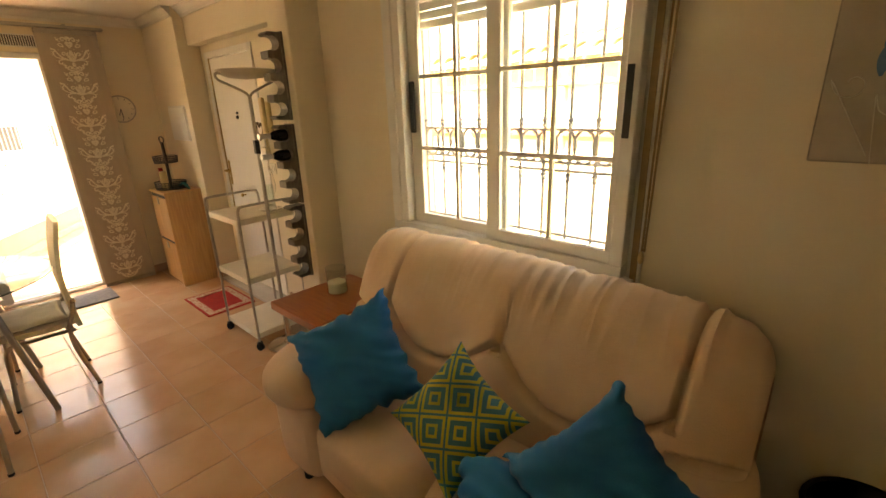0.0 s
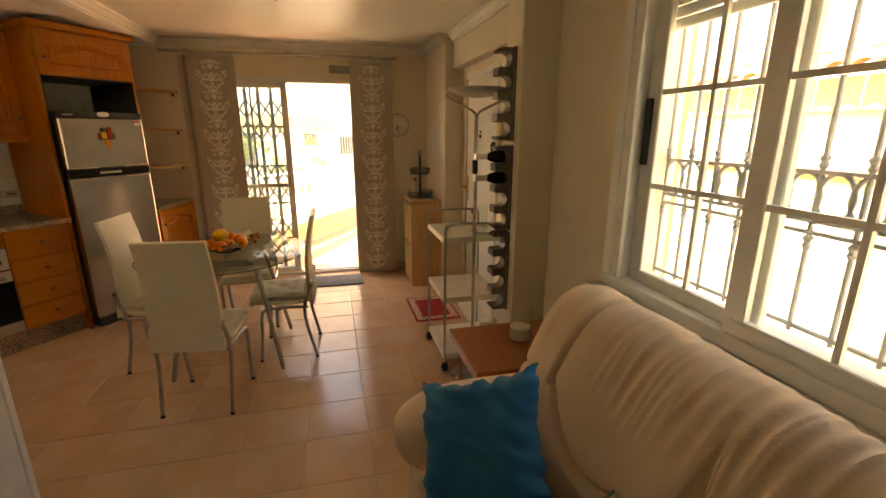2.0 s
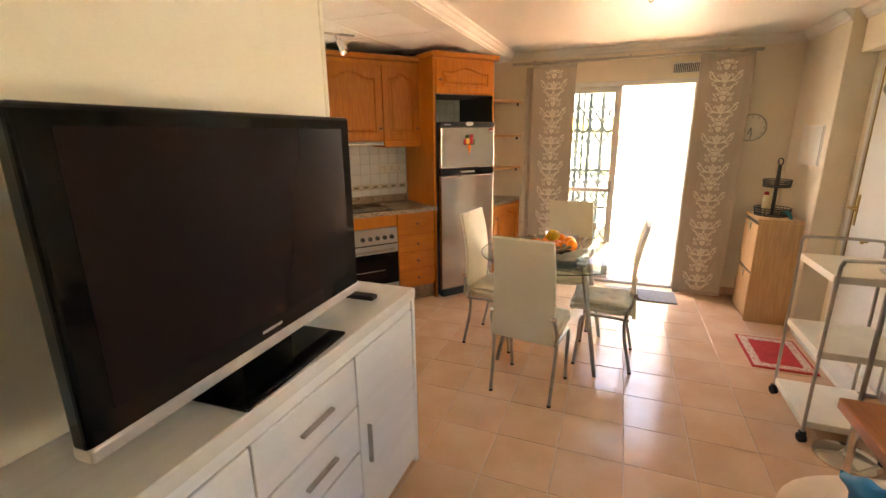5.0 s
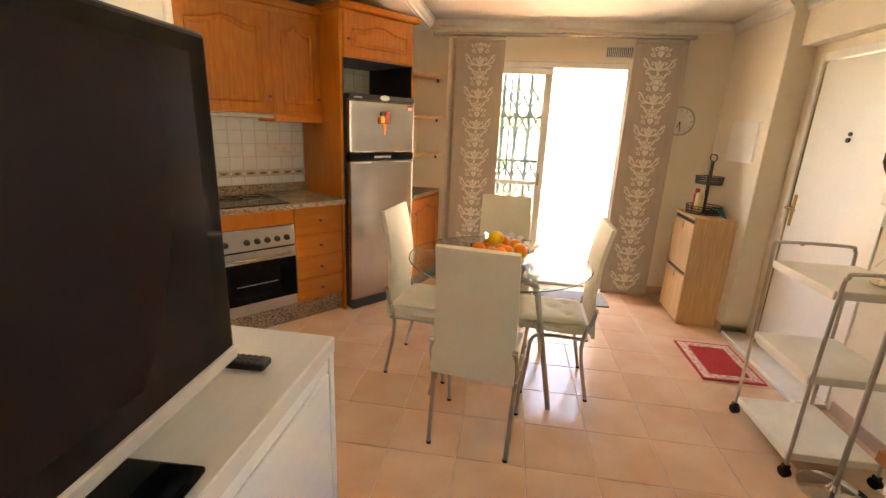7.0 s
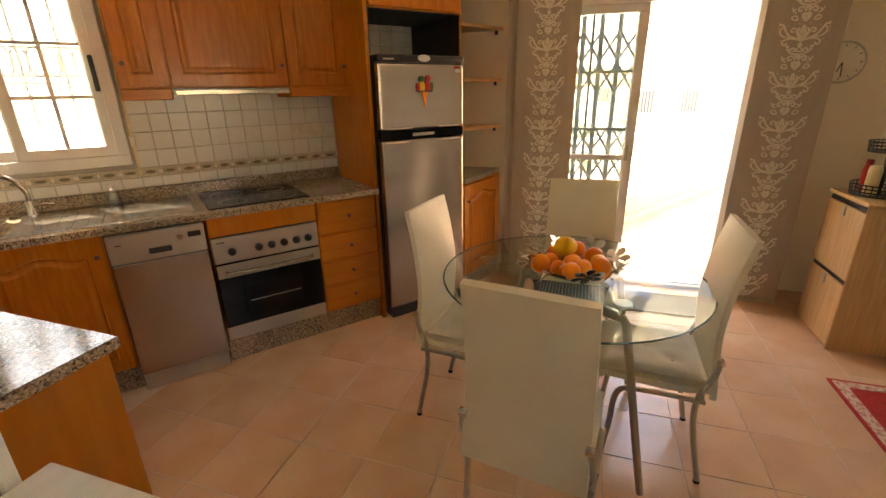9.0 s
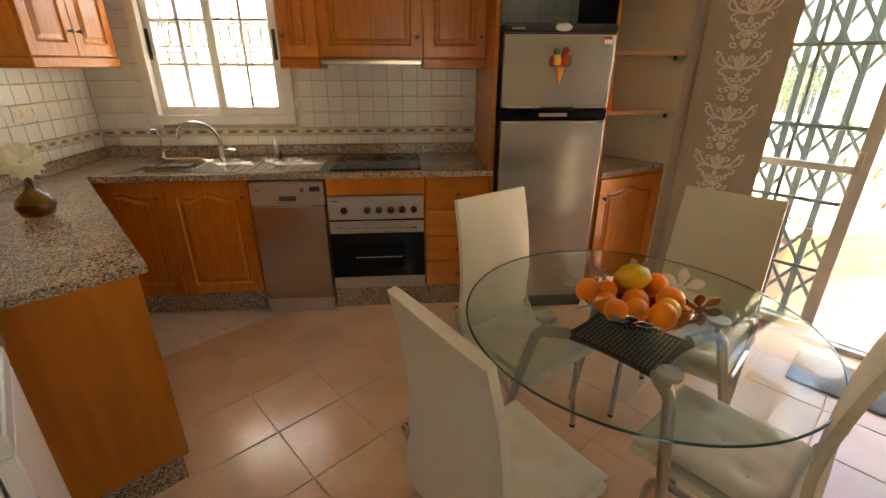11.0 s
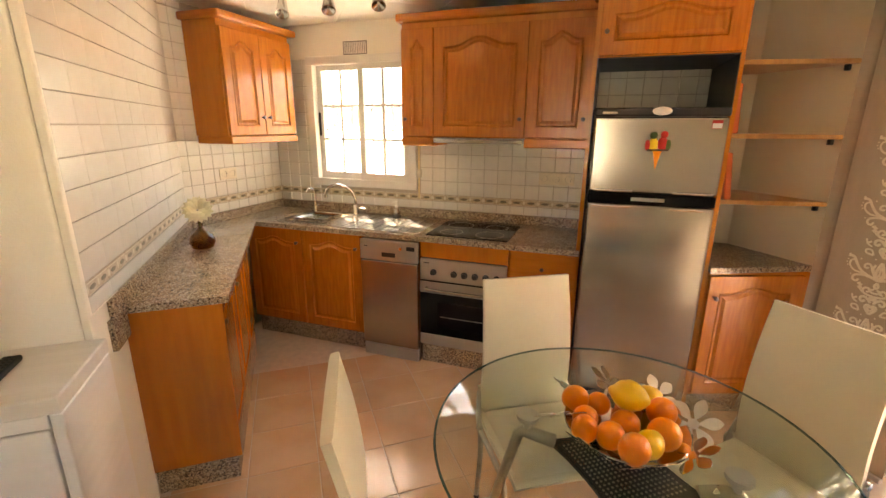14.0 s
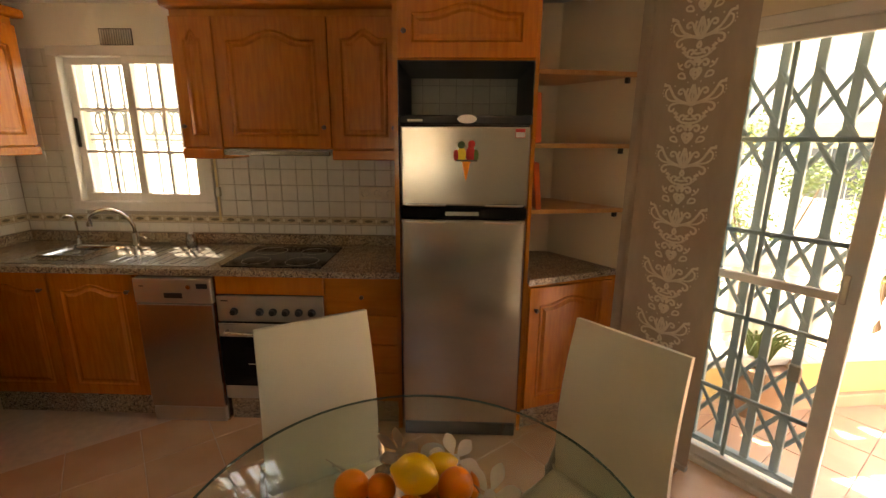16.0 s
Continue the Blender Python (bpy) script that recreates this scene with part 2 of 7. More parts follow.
WHITE_OUT = mat("white_render_wall", (0.78, 0.75, 0.69), 0.85, color2=(0.72, 0.69, 0.63), scale=2, bump=0.3, bump_scale=120)
YELLOW_OUT = mat("yellow_render_wall", (0.72, 0.54, 0.24), 0.85, color2=(0.66, 0.49, 0.21), scale=2, bump=0.3, bump_scale=120)
ROOF_M = mat("clay_roof_tile", (0.5, 0.2, 0.11), 0.7, color2=(0.4, 0.16, 0.09), scale=6, vary=0.12)
LEAF = mat("leaf_green", (0.075, 0.13, 0.025), 0.55, color2=(0.12, 0.17, 0.04), scale=5, vary=0.25)
BARK = mat("bark_brown", (0.12, 0.08, 0.05), 0.85, scale=10, bump=0.5, bump_scale=40)
GROUND_M = mat("dusty_paving", (0.52, 0.46, 0.39), 0.85, color2=(0.46, 0.4, 0.33), scale=0.8, bump=0.3)
DARK_WIN = mat("dark_window_pane", (0.05, 0.06, 0.07), 0.1, scale=2)
CLAY_POT = mat("clay_pot", (0.42, 0.25, 0.16), 0.7, scale=8, bump=0.2)
ORANGE_BOOK = mat("orange_book_cloth", (0.6, 0.12, 0.02), 0.5, scale=10)
CANVAS_G = mat("grey_beige_canvas", (0.4, 0.34, 0.26), 0.8, color2=(0.5, 0.44, 0.35), scale=6, bump=0.3, bump_scale=300)
PAINT_BLUE = mat("blue_paint", (0.012, 0.03, 0.12), 0.6, color2=(0.1, 0.24, 0.4), scale=9, bump=0.3, bump_scale=80)
PAINT_DARK = mat("navy_paint", (0.008, 0.014, 0.05), 0.6, color2=(0.015, 0.03, 0.09), scale=12, bump=0.3, bump_scale=80)
PAINT_PALE = mat("light_blue_paint", (0.16, 0.3, 0.45), 0.6, color2=(0.3, 0.42, 0.52), scale=14, bump=0.3, bump_scale=80)
PAINT_W = mat("pale_paint", (0.7, 0.66, 0.58), 0.6, scale=20)
RED_P = mat("red_paint", (0.5, 0.02, 0.015), 0.4, scale=20)
YEL_P = mat("yellow_paint", (0.75, 0.5, 0.03), 0.4, scale=20)
FROST = mat("frosted_lamp_glass", (0.6, 0.55, 0.45), 0.35, scale=8)
TEAL_PL = mat("teal_cloth", (0.02, 0.22, 0.25), 0.7, scale=20)
GLOSS_W = mat("glazed_white_sill", (0.78, 0.73, 0.63), 0.07, scale=5)
CORD = mat("brown_blind_cord", (0.36, 0.24, 0.12), 0.8, scale=60)

# ---- helpers of this place ----
I4 = Matrix.Identity(4)


def mesh_of(bm, name, material, smooth=False):
    me = bpy.data.meshes.new(name)
    bmesh.ops.recalc_face_normals(bm, faces=bm.faces)
    if smooth:
        for f in bm.faces:
            f.smooth = True
        for e in bm.edges:
            if len(e.link_faces) == 2 and e.calc_face_angle(0) > 0.7:
                e.smooth = False
    bm.to_mesh(me)
    bm.free()
    for m in material if isinstance(material, (list, tuple)) else [material]:
        me.materials.append(m)
    return me


def part(name, bm, material, parent, label="", smooth=False, at=None):
    ob = new(name, mesh_of(bm, name, material, smooth))
    ob.parent = parent
    if at is not None:
        ob.matrix_basis = at
    return tagged(ob, label=label)


def thing(name, at, label, category, group="", kind=""):
    ob = new(name)
    ob.empty_display_size = 0.1
    ob.matrix_basis = at
    return tagged(ob, label, category, group, kind)


def solo(name, bm, material, label, category, at=I4, group="", kind="", smooth=False):
    ob = new(name, mesh_of(bm, name, material, smooth))
    ob.matrix_basis = at
    return tagged(ob, label, category, group, kind)


def bm_box(x0, x1, y0, y1, z0, z1, bevel=0.0, seg=1, bm=None):
    b = bmesh.new()
    vs = [b.verts.new((x, y, z)) for x in sorted((x0, x1)) for y in sorted((y0, y1)) for z in sorted((z0, z1))]
    for q in ((0, 1, 3, 2), (4, 6, 7, 5), (0, 4, 5, 1), (2, 3, 7, 6), (0, 2, 6, 4), (1, 5, 7, 3)):
        b.faces.new([vs[i] for i in q])
    if bevel:
        bmesh.ops.bevel(b, geom=b.edges[:], offset=bevel, segments=seg, affect="EDGES", profile=0.5)
    return b if bm is None else join(bm, b)


def join(bm, other, m=None):
    """Adds another bmesh to bm, moved by m."""
    if m is not None:
        other.transform(m)
    me = bpy.data.meshes.new("joined")
    other.to_mesh(me)
    other.free()
    bm.from_mesh(me)
    bpy.data.meshes.remove(me)
    return bm


def bm_poly(points, z0, z1, bevel=0.0):
    """A flat plate with the outline points (x, y)."""
    b = bmesh.new()
    low = [b.verts.new((x, y, z0)) for x, y in points]
    f = b.faces.new(low)
    r = bmesh.ops.extrude_face_region(b, geom=[f])
    bmesh.ops.translate(b, verts=[v for v in r["geom"] if isinstance(v, bmesh.types.BMVert)], vec=(0, 0, z1 - z0))
    if bevel:
        bmesh.ops.recalc_face_normals(b, faces=b.faces)
        bmesh.ops.bevel(b, geom=b.edges[:], offset=bevel, segments=2, affect="EDGES")
    return b


def bm_lathe(profile, n=24, cap=True):
    """Turns (radius, z) pairs about z."""
    b = bmesh.new()
    rings = [[b.verts.new((r * math.cos(2 * math.pi * k / n), r * math.sin(2 * math.pi * k / n), z)) for k in range(n)] for r, z in profile]
    for a, c in zip(rings, rings[1:]):
        for k in range(n):
            b.faces.new((a[k], a[(k + 1) % n], c[(k + 1) % n], c[k]))
    if cap:
        b.faces.new(rings[0][::-1])
        b.faces.new(rings[-1])
    return b


def smooth_path(points, steps=6):
    """A Catmull-Rom line through the points."""
    ps = [Vector(p) for p in points]
    ps = [2 * ps[0] - ps[1]] + ps + [2 * ps[-1] - ps[-2]]
    out = []
    for i in range(1, len(ps) - 2):
        for k in range(steps):
            t = k / steps
            a, b, c, d = ps[i - 1 : i + 3]
            out.append(0.5 * (2 * b + (c - a) * t + (2 * a - 5 * b + 4 * c - d) * t * t + (3 * b - a - 3 * c + d) * t**3))
    return out + [ps[-2]]


def bm_tube(points, r, n=8, steps=0, closed=False, flat=1.0, upward=None):
    """A round rod along points; r may be a function of 0..1."""
    b = bmesh.new()
    ps = smooth_path(points, steps) if steps else [Vector(p) for p in points]
    rings, up = [], Vector(upward) if upward else None
    for i, p in enumerate(ps):
        if closed:
            d = ps[(i + 1) % len(ps)] - ps[i - 1]
        else:
            d = ps[min(i + 1, len(ps) - 1)] - ps[max(i - 1, 0)]
        d.normalize()
        if up is None:
            up = Vector((0, 0, 1)) if abs(d.z) < 0.9 else Vector((1, 0, 0))
        side = d.cross(up).normalized()
        up = side.cross(d).normalized()
        rad = r(i / (len(ps) - 1)) if callable(r) else r
        rings.append([b.verts.new(p + rad * (math.cos(2 * math.pi * k / n) * side + flat * math.sin(2 * math.pi * k / n) * up)) for k in range(n)])
    pairs = list(zip(rings, rings[1:])) + ([(rings[-1], rings[0])] if closed else [])
    for a, c in pairs:
        for k in range(n):
            b.faces.new((a[k], a[(k + 1) % n], c[(k + 1) % n], c[k]))
    if not closed:
        b.faces.new(rings[0][::-1])
        b.faces.new(rings[-1])
    return b


def bm_cyl(x, y, z0, z1, r, n=16, r2=None):
    b = bm_lathe([(r, z0), (r if r2 is None else r2, z1)], n)
    bmesh.ops.translate(b, verts=b.verts, vec=(x, y, 0))
    return b


def bm_ball(x, y, z, r, sx=1, sy=1, sz=1, u=12, v=8):
    b = bmesh.new()
    bmesh.ops.create_uvsphere(b, u_segments=u, v_segments=v, radius=r)
    bmesh.ops.scale(b, verts=b.verts, vec=(sx, sy, sz))
    bmesh.ops.translate(b, verts=b.verts, vec=(x, y, z))
    return b


def bm_grid(fn, nu, nv, closed_u=False):
    """A surface fn(u, v) over 0..1."""
    b = bmesh.new()
    cols = nu if closed_u else nu + 1
    vs = [[b.verts.new(fn(i / nu, j / nv)) for j in range(nv + 1)] for i in range(cols)]
    for i in range(nu):
        for j in range(nv):
            b.faces.new((vs[i][j], vs[(i + 1) % cols][j], vs[(i + 1) % cols][j + 1], vs[i][j + 1]))
    return b


def bm_pillow(w, h, t, n=14, pinch=0.12, wob=0.0, seed=0):
    """A stuffed cushion lying in x-y with pointed corners."""
    def fn(side):
        def g(u, v):
            a, b = 2 * u - 1, 2 * v - 1
            x, y = a * w / 2 * (1 - pinch * (1 - abs(b) ** 2) * abs(a)), b * h / 2 * (1 - pinch * (1 - abs(a) ** 2) * abs(b))
            z = t / 2 * ((1 - a**4) * (1 - b**4)) ** 0.55
            z += wob * noise.noise(Vector((x * 7 + seed, y * 7, side * 3))) * min(1, z * 30)
            if wob > 0.02:
                fold = noise.noise(Vector((x * 9 + y * 16 + seed, y * 5 - x * 3, side * 2)))
                z += 0.5 * wob * (1 - 2 * abs(fold)) * min(1, z * 40)
                x += 0.018 * noise.noise(Vector((b * 6, seed, 0))) * abs(a) ** 4
                y += 0.018 * noise.noise(Vector((a * 6, seed, 5))) * abs(b) ** 4
            return (x, y, side * z)
        return g
    b = bm_grid(fn(1), n, n)
    join(b, bm_grid(fn(-1), n, n))
    bmesh.ops.remove_doubles(b, verts=b.verts, dist=1e-5)
    return b


def wall_with_holes(name, x0, x1, z0, z1, thick, holes, material, at, label, side=1):
    """A wall in local x-z, thick along local y from 0 to side * thick, with holes (x0, x1, z0, z1)."""
    b = bmesh.new()
    xs = sorted({x0, x1, *(v for h in holes for v in h[:2])})
    zs = sorted({z0, z1, *(v for h in holes for v in h[2:])})
    def solid(i, j):
        if not (0 <= i < len(xs) - 1 and 0 <= j < len(zs) - 1):
            return False
        cx, cz = (xs[i] + xs[i + 1]) / 2, (zs[j] + zs[j + 1]) / 2
        return not any(h[0] < cx < h[1] and h[2] < cz < h[3] for h in holes)
    def q(*p):
        b.faces.new([b.verts.new(c) for c in p])
    t = side * thick
    for i in range(len(xs) - 1):
        for j in range(len(zs) - 1):
            if not solid(i, j):
                continue
            a, c, d, e = xs[i], xs[i + 1], zs[j], zs[j + 1]
            q((a, 0, d), (c, 0, d), (c, 0, e), (a, 0, e))
            q((a, t, d), (a, t, e), (c, t, e), (c, t, d))
            if not solid(i - 1, j):
                q((a, 0, d), (a, 0, e), (a, t, e), (a, t, d))
            if not solid(i + 1, j):
                q((c, 0, d), (c, t, d), (c, t, e), (c, 0, e))
            if not solid(i, j - 1):
                q((a, 0, d), (a, t, d), (c, t, d), (c, 0, d))
            if not solid(i, j + 1):
                q((a, 0, e), (c, 0, e), (c, t, e), (a, t, e))
    bmesh.ops.remove_doubles(b, verts=b.verts, dist=1e-5)
    return solo(name, b, material, label, "wall", at, kind="structure")


# ---- plan ----
H_LIV, H_KIT = 2.40, 2.345
X_TER, Y_WIN, Y_TV, X_TILE = -4.92, 1.93, -0.80, -1.66
X_EAST = 1.9
ANG = 141.5
U = Vector((math.cos(radians(ANG)), math.sin(radians(ANG)), 0))
N = Vector((math.sin(radians(ANG)), -math.cos(radians(ANG)), 0))
C1 = Vector((-2.259, -3.254, 0))
KM = Matrix.Translation(C1) @ pose(0, 0, 0, 0, 0, ANG - 180)


def kxy(s, d):
    p = C1 + s * U + d * N
    return (p.x, p.y)


def kbox(s0, s1, d0, d1, z0, z1, bevel=0.0, seg=1):
    """A box in the kitchen's own frame: s along its back wall, d out of it."""
    return bm_box(-s1, -s0, d0, d1, z0, z1, bevel, seg)

# ---- structure ----
floor = solo("floor", bm_poly([(X_EAST + 0.2, -1.0), (X_EAST + 0.2, 2.2), (-5.12, 2.2), (-5.12, -1.5), kxy(3.7, -0.2), kxy(-0.2, -0.2), (-1.4, -2.6), (-1.4, -1.0)], -0.12, -0.003), GROUT_F, "beige grout bed under glossy terracotta floor tiles", "floor", kind="structure")
W_TER = pose(X_TER, 0, 0, 0, 0, 90)
wall_with_holes("wall_terrace", -1.45, 2.2, -0.1, 2.45, 0.2, [(-0.4, 1.03, 0.0, 2.08)], PLASTER, W_TER, "cream plaster wall with the terrace sliding door")
wall_with_holes("wall_window", -2.2, X_EAST + 0.15, -0.1, 2.45, 0.24, [(-1.56, -0.315, 0.925, 2.13)], PLASTER, pose(0, Y_WIN, 0), "cream plaster wall with a barred sliding window")
wall_with_holes("wall_entrance", -4.11, -2.42, -0.1, 2.45, 0.2, [(-4.03, -3.17, 0.0, 2.05)], PLASTER, pose(0, 1.98, 0), "cream plaster wall with the recessed entrance door")
solo("wall_niche", bm_box(-5.1, -4.11, 1.80, 2.18, -0.1, 2.45, 0.006, 2), PLASTER, "cream plaster wall beside the entrance door", "wall", kind="structure")
solo("wall_pillar", bm_box(-2.42, -2.2, 1.72, 2.2, -0.1, 2.45, 0.008, 2), PLASTER, "cream plaster pillar that carries a wine rack", "pillar", kind="structure")
solo("wall_lintel", bm_box(-4.11, -2.42, 1.88, 1.98, 2.11, 2.45, 0.006, 2), PLASTER, "cream plaster lintel over the entrance door", "wall", kind="structure")
solo("wall_east", bm_box(X_EAST, X_EAST + 0.15, -1.0, 2.2, -0.1, 2.45), PLASTER, "plain cream plaster end wall", "wall", kind="structure")
solo("wall_television", bm_box(-1.635, X_EAST, -0.95, Y_TV, -0.1, 2.45, 0.012, 3), PLASTER_TV, "pale plaster wall behind the television", "wall", kind="structure")
wall_left = solo("wall_kitchen_side", bm_box(X_TILE + 0.008, -1.5, -2.62, -0.81, -0.1, 2.45), GROUT_W, "white tiled kitchen side wall with a border strip", "wall", kind="structure")
wall_turn = solo("wall_kitchen_corner", kbox(-0.15, -0.008, -0.15, 1.02, -0.1, 2.45), GROUT_W, "white tiled kitchen corner wall with a socket", "wall", at=KM, kind="structure")
wall_back = wall_with_holes("wall_kitchen_back", -3.75, 0.15, -0.1, 2.45, 0.22, [(-1.26, -0.36, 1.15, 2.10)], GROUT_W, KM @ Matrix.Translation((0, -0.008, 0)), "white tiled kitchen back wall with a window", side=-1)
solo("wall_shelf_corner", kbox(3.17, 3.62, -0.007, 0.0, 0, 2.45), PLASTER, "cream plaster behind the corner shelves", "wall", at=KM, kind="structure")
solo("ceiling", bm_box(-5.1, X_EAST + 0.1, -0.78, 2.2, H_LIV, H_LIV + 0.08), CEIL, "glossy cream painted living room ceiling", "ceiling", kind="structure")
b = bmesh.new()
for i in range(7):
    for j in range(5):
        x, y = -5.15 + 0.6 * i, -0.95 - 0.6 * j
        bm_box(x - 0.296 + 0.3, x + 0.296 + 0.3, y - 0.592, y - 0.004, H_KIT, H_KIT + 0.02, bm=b)
bm_box(-5.2, -1.4, -3.9, -0.95, H_KIT + 0.006, H_KIT + 0.1, bm=b)
for co, no in ((kxy(0, -0.08), -N), (kxy(-0.08, 0), -U), ((-1.55, 0), (1, 0, 0)), ((-5.05, 0), (-1, 0, 0))):
    bmesh.ops.bisect_plane(b, geom=b.verts[:] + b.edges[:] + b.faces[:], plane_co=(*co, 0), plane_no=no, clear_outer=True)
solo("ceiling_kitchen", b, CEIL_K, "white ceiling panels with fine joints", "ceiling", kind="structure")
solo("ceiling_beam", bm_box(-5.0, -1.63, -0.97, -0.78, 2.315, 2.45, 0.01, 2), CORNICE, "white plaster beam between living room and kitchen ceilings", "beam", kind="structure")


def cornice(x0, y0, x1, y1, inward):
    """A stepped plaster cornice under the ceiling along one wall line."""
    a, c = Vector((x0, y0, 0)), Vector((x1, y1, 0))
    n = Vector((*inward, 0))
    prof = [(0, -0.075), (0.012, -0.075), (0.016, -0.055), (0.03, -0.045), (0.05, -0.02), (0.06, -0.016), (0.064, 0.0), (0, 0.0)]
    b = bmesh.new()
    r0 = [b.verts.new(a + n * p + Vector((0, 0, H_LIV + z))) for p, z in prof]
    r1 = [b.verts.new(c + n * p + Vector((0, 0, H_LIV + z))) for p, z in prof]
    for k in range(len(prof)):
        b.faces.new((r0[k], r0[(k + 1) % len(prof)], r1[(k + 1) % len(prof)], r1[k]))
    b.faces.new(r0[::-1])
    b.faces.new(r1)
    return solo("trim_cornice", b, CORNICE, "white moulded plaster cornice under the ceiling", "cornice", kind="structure")


cornice(X_TER, -0.78, X_TER, 1.8, (1, 0))
cornice(X_TER, 1.8, -4.11, 1.8, (0, -1))
cornice(-4.11, 1.88, -2.42, 1.88, (0, -1))
cornice(-2.2, Y_WIN, X_EAST, Y_WIN, (0, -1))
cornice(-1.63, Y_TV, X_EAST, Y_TV, (0, 1))
cornice(X_TER, -0.78, -1.63, -0.78, (0, 1))
for x0, x1, y0, y1 in ((X_TER, X_TER + 0.012, 1.06, 1.8), (X_TER, -4.11, 1.788, 1.8), (-4.122, -4.11, 1.8, 1.98), (-3.13, -2.42, 1.968, 1.98), (-2.2, X_EAST, Y_WIN - 0.012, Y_WIN), (-2.43, -2.19, 1.708, 1.72), (X_TER, X_TER + 0.012, -0.62, -0.15)):
    solo("baseboard", bm_box(x0, x1, y0, y1, 0, 0.075, 0.003), SKIRT, "terracotta tile skirting along the wall", "skirting", kind="structure")

# ---- living room window ----
def sash(w, h, parent, cols, rows, name="sash", handle=0, st=0.05):
    """A sliding sash in local x-z from 0 to w and 0 to h, with muntins and panes."""
    s = part(name, bm_box(0, w, 0, 0.03, 0, 0.055, 0.004), ALU_W, parent)
    b = bm_box(0, w, 0, 0.03, h - 0.045, h, 0.004)
    bm_box(0, st, 0.001, 0.029, 0.05, h - 0.04, 0.004, bm=b)
    bm_box(w - st, w, 0.001, 0.029, 0.05, h - 0.04, 0.004, bm=b)
    part("sash_frame", b, ALU_W, s)
    for k in range(1, cols):
        x = st + (w - 2 * st) * k / cols
        part("muntin", bm_box(x - 0.009, x + 0.009, 0.008, 0.022, 0.05, h - 0.04), ALU_W, s)
    for k in range(1, rows):
        z = 0.055 + (h - 0.1) * k / rows
        part("muntin", bm_box(st - 0.005, w - st + 0.005, 0.007, 0.023, z - 0.009, z + 0.009), ALU_W, s)
    g = part("pane", bm_box(st - 0.005, w - st + 0.005, 0.013, 0.017, 0.05, h - 0.04), GLASS, s)
    g.visible_shadow = False
    if handle:
        x = 0.025 if handle < 0 else w - 0.025
        part("handle", bm_box(x - 0.016, x + 0.016, -0.014, 0.002, h * 0.42, h * 0.64, 0.006, 2), BLACK_P, s, "black recessed handle")
    return s


def frame_rails(w, h, parent, depth=0.09, t=0.05, name="window_frame"):
    b = bm_box(0, w, 0, depth, 0, t, 0.004)
    bm_box(0, w, 0, depth, h - t, h, 0.004, bm=b)
    bm_box(0, t, 0.002, depth - 0.002, t, h - t, 0.004, bm=b)
    bm_box(w - t, w, 0.002, depth - 0.002, t, h - t, 0.004, bm=b)
    return part(name, b, ALU_W, parent)


win = thing("window_1", pose(-1.56, Y_WIN - 0.07, 0.925), "white aluminium sliding window with muntins and a half-raised shutter", "window", kind="structure")
frame_rails(1.245, 1.205, win, 0.12, 0.05)
part("frame_filler", bm_box(0.05, 0.1, 0.004, 0.116, 0.05, 1.155, 0.004), ALU_W, win)
s1 = sash(0.592, 1.115, win, 2, 3, handle=-1, st=0.07)
s1.matrix_basis = Matrix.Translation((0.1, 0.055, 0.045))
s2 = sash(0.63, 1.115, win, 2, 3, handle=1, st=0.07)
s2.matrix_basis = Matrix.Translation((0.608, 0.015, 0.045))
b = bmesh.new()
for k in range(5):
    bm_box(0.1, 1.195, 0.105, 0.117, 0.99 + 0.04 * k, 1.026 + 0.04 * k, 0.004, bm=b)
part("roller_shutter", b, ALU_W, win, "grey slats of a raised roller shutter")
part("window_sill", bm_box(-0.03, 1.28, -0.06, 0.069, -0.03, -0.003, 0.004, 2), GLOSS_W, win, "glazed cream window sill")
part("casing", bm_box(-0.06, -0.002, 0.04, 0.072, -0.03, 1.2, 0.004), ALU_W, win)
part("shutter_strap", bm_box(1.262, 1.285, 0.045, 0.05, -0.08, 1.2), CORD, win, "brown woven shutter strap")
part("casing", bm_box(1.247, 1.295, 0.051, 0.072, -0.08, 1.2, 0.003), ALU_W, win)
blind = thing("blind_cord", pose(-0.245, Y_WIN - 0.03, 1.0), "brown beaded blind cord hanging beside the window", "cord")
for dx in (0.0, 0.014):
    part("beaded_cord", bm_tube([(dx, 0, 1.2), (dx - 0.01, 0, 0.6), (dx * 0.6 - 0.016, 0, 0.04)], 0.0038, 6, 8), CORD, blind)
part("weight", bm_lathe([(0.004, 0.05), (0.011, 0.03), (0.011, 0.012), (0.004, 0.0)], 10), IVORY, blind, at=Matrix.Translation((-0.018, 0, -0.01)))


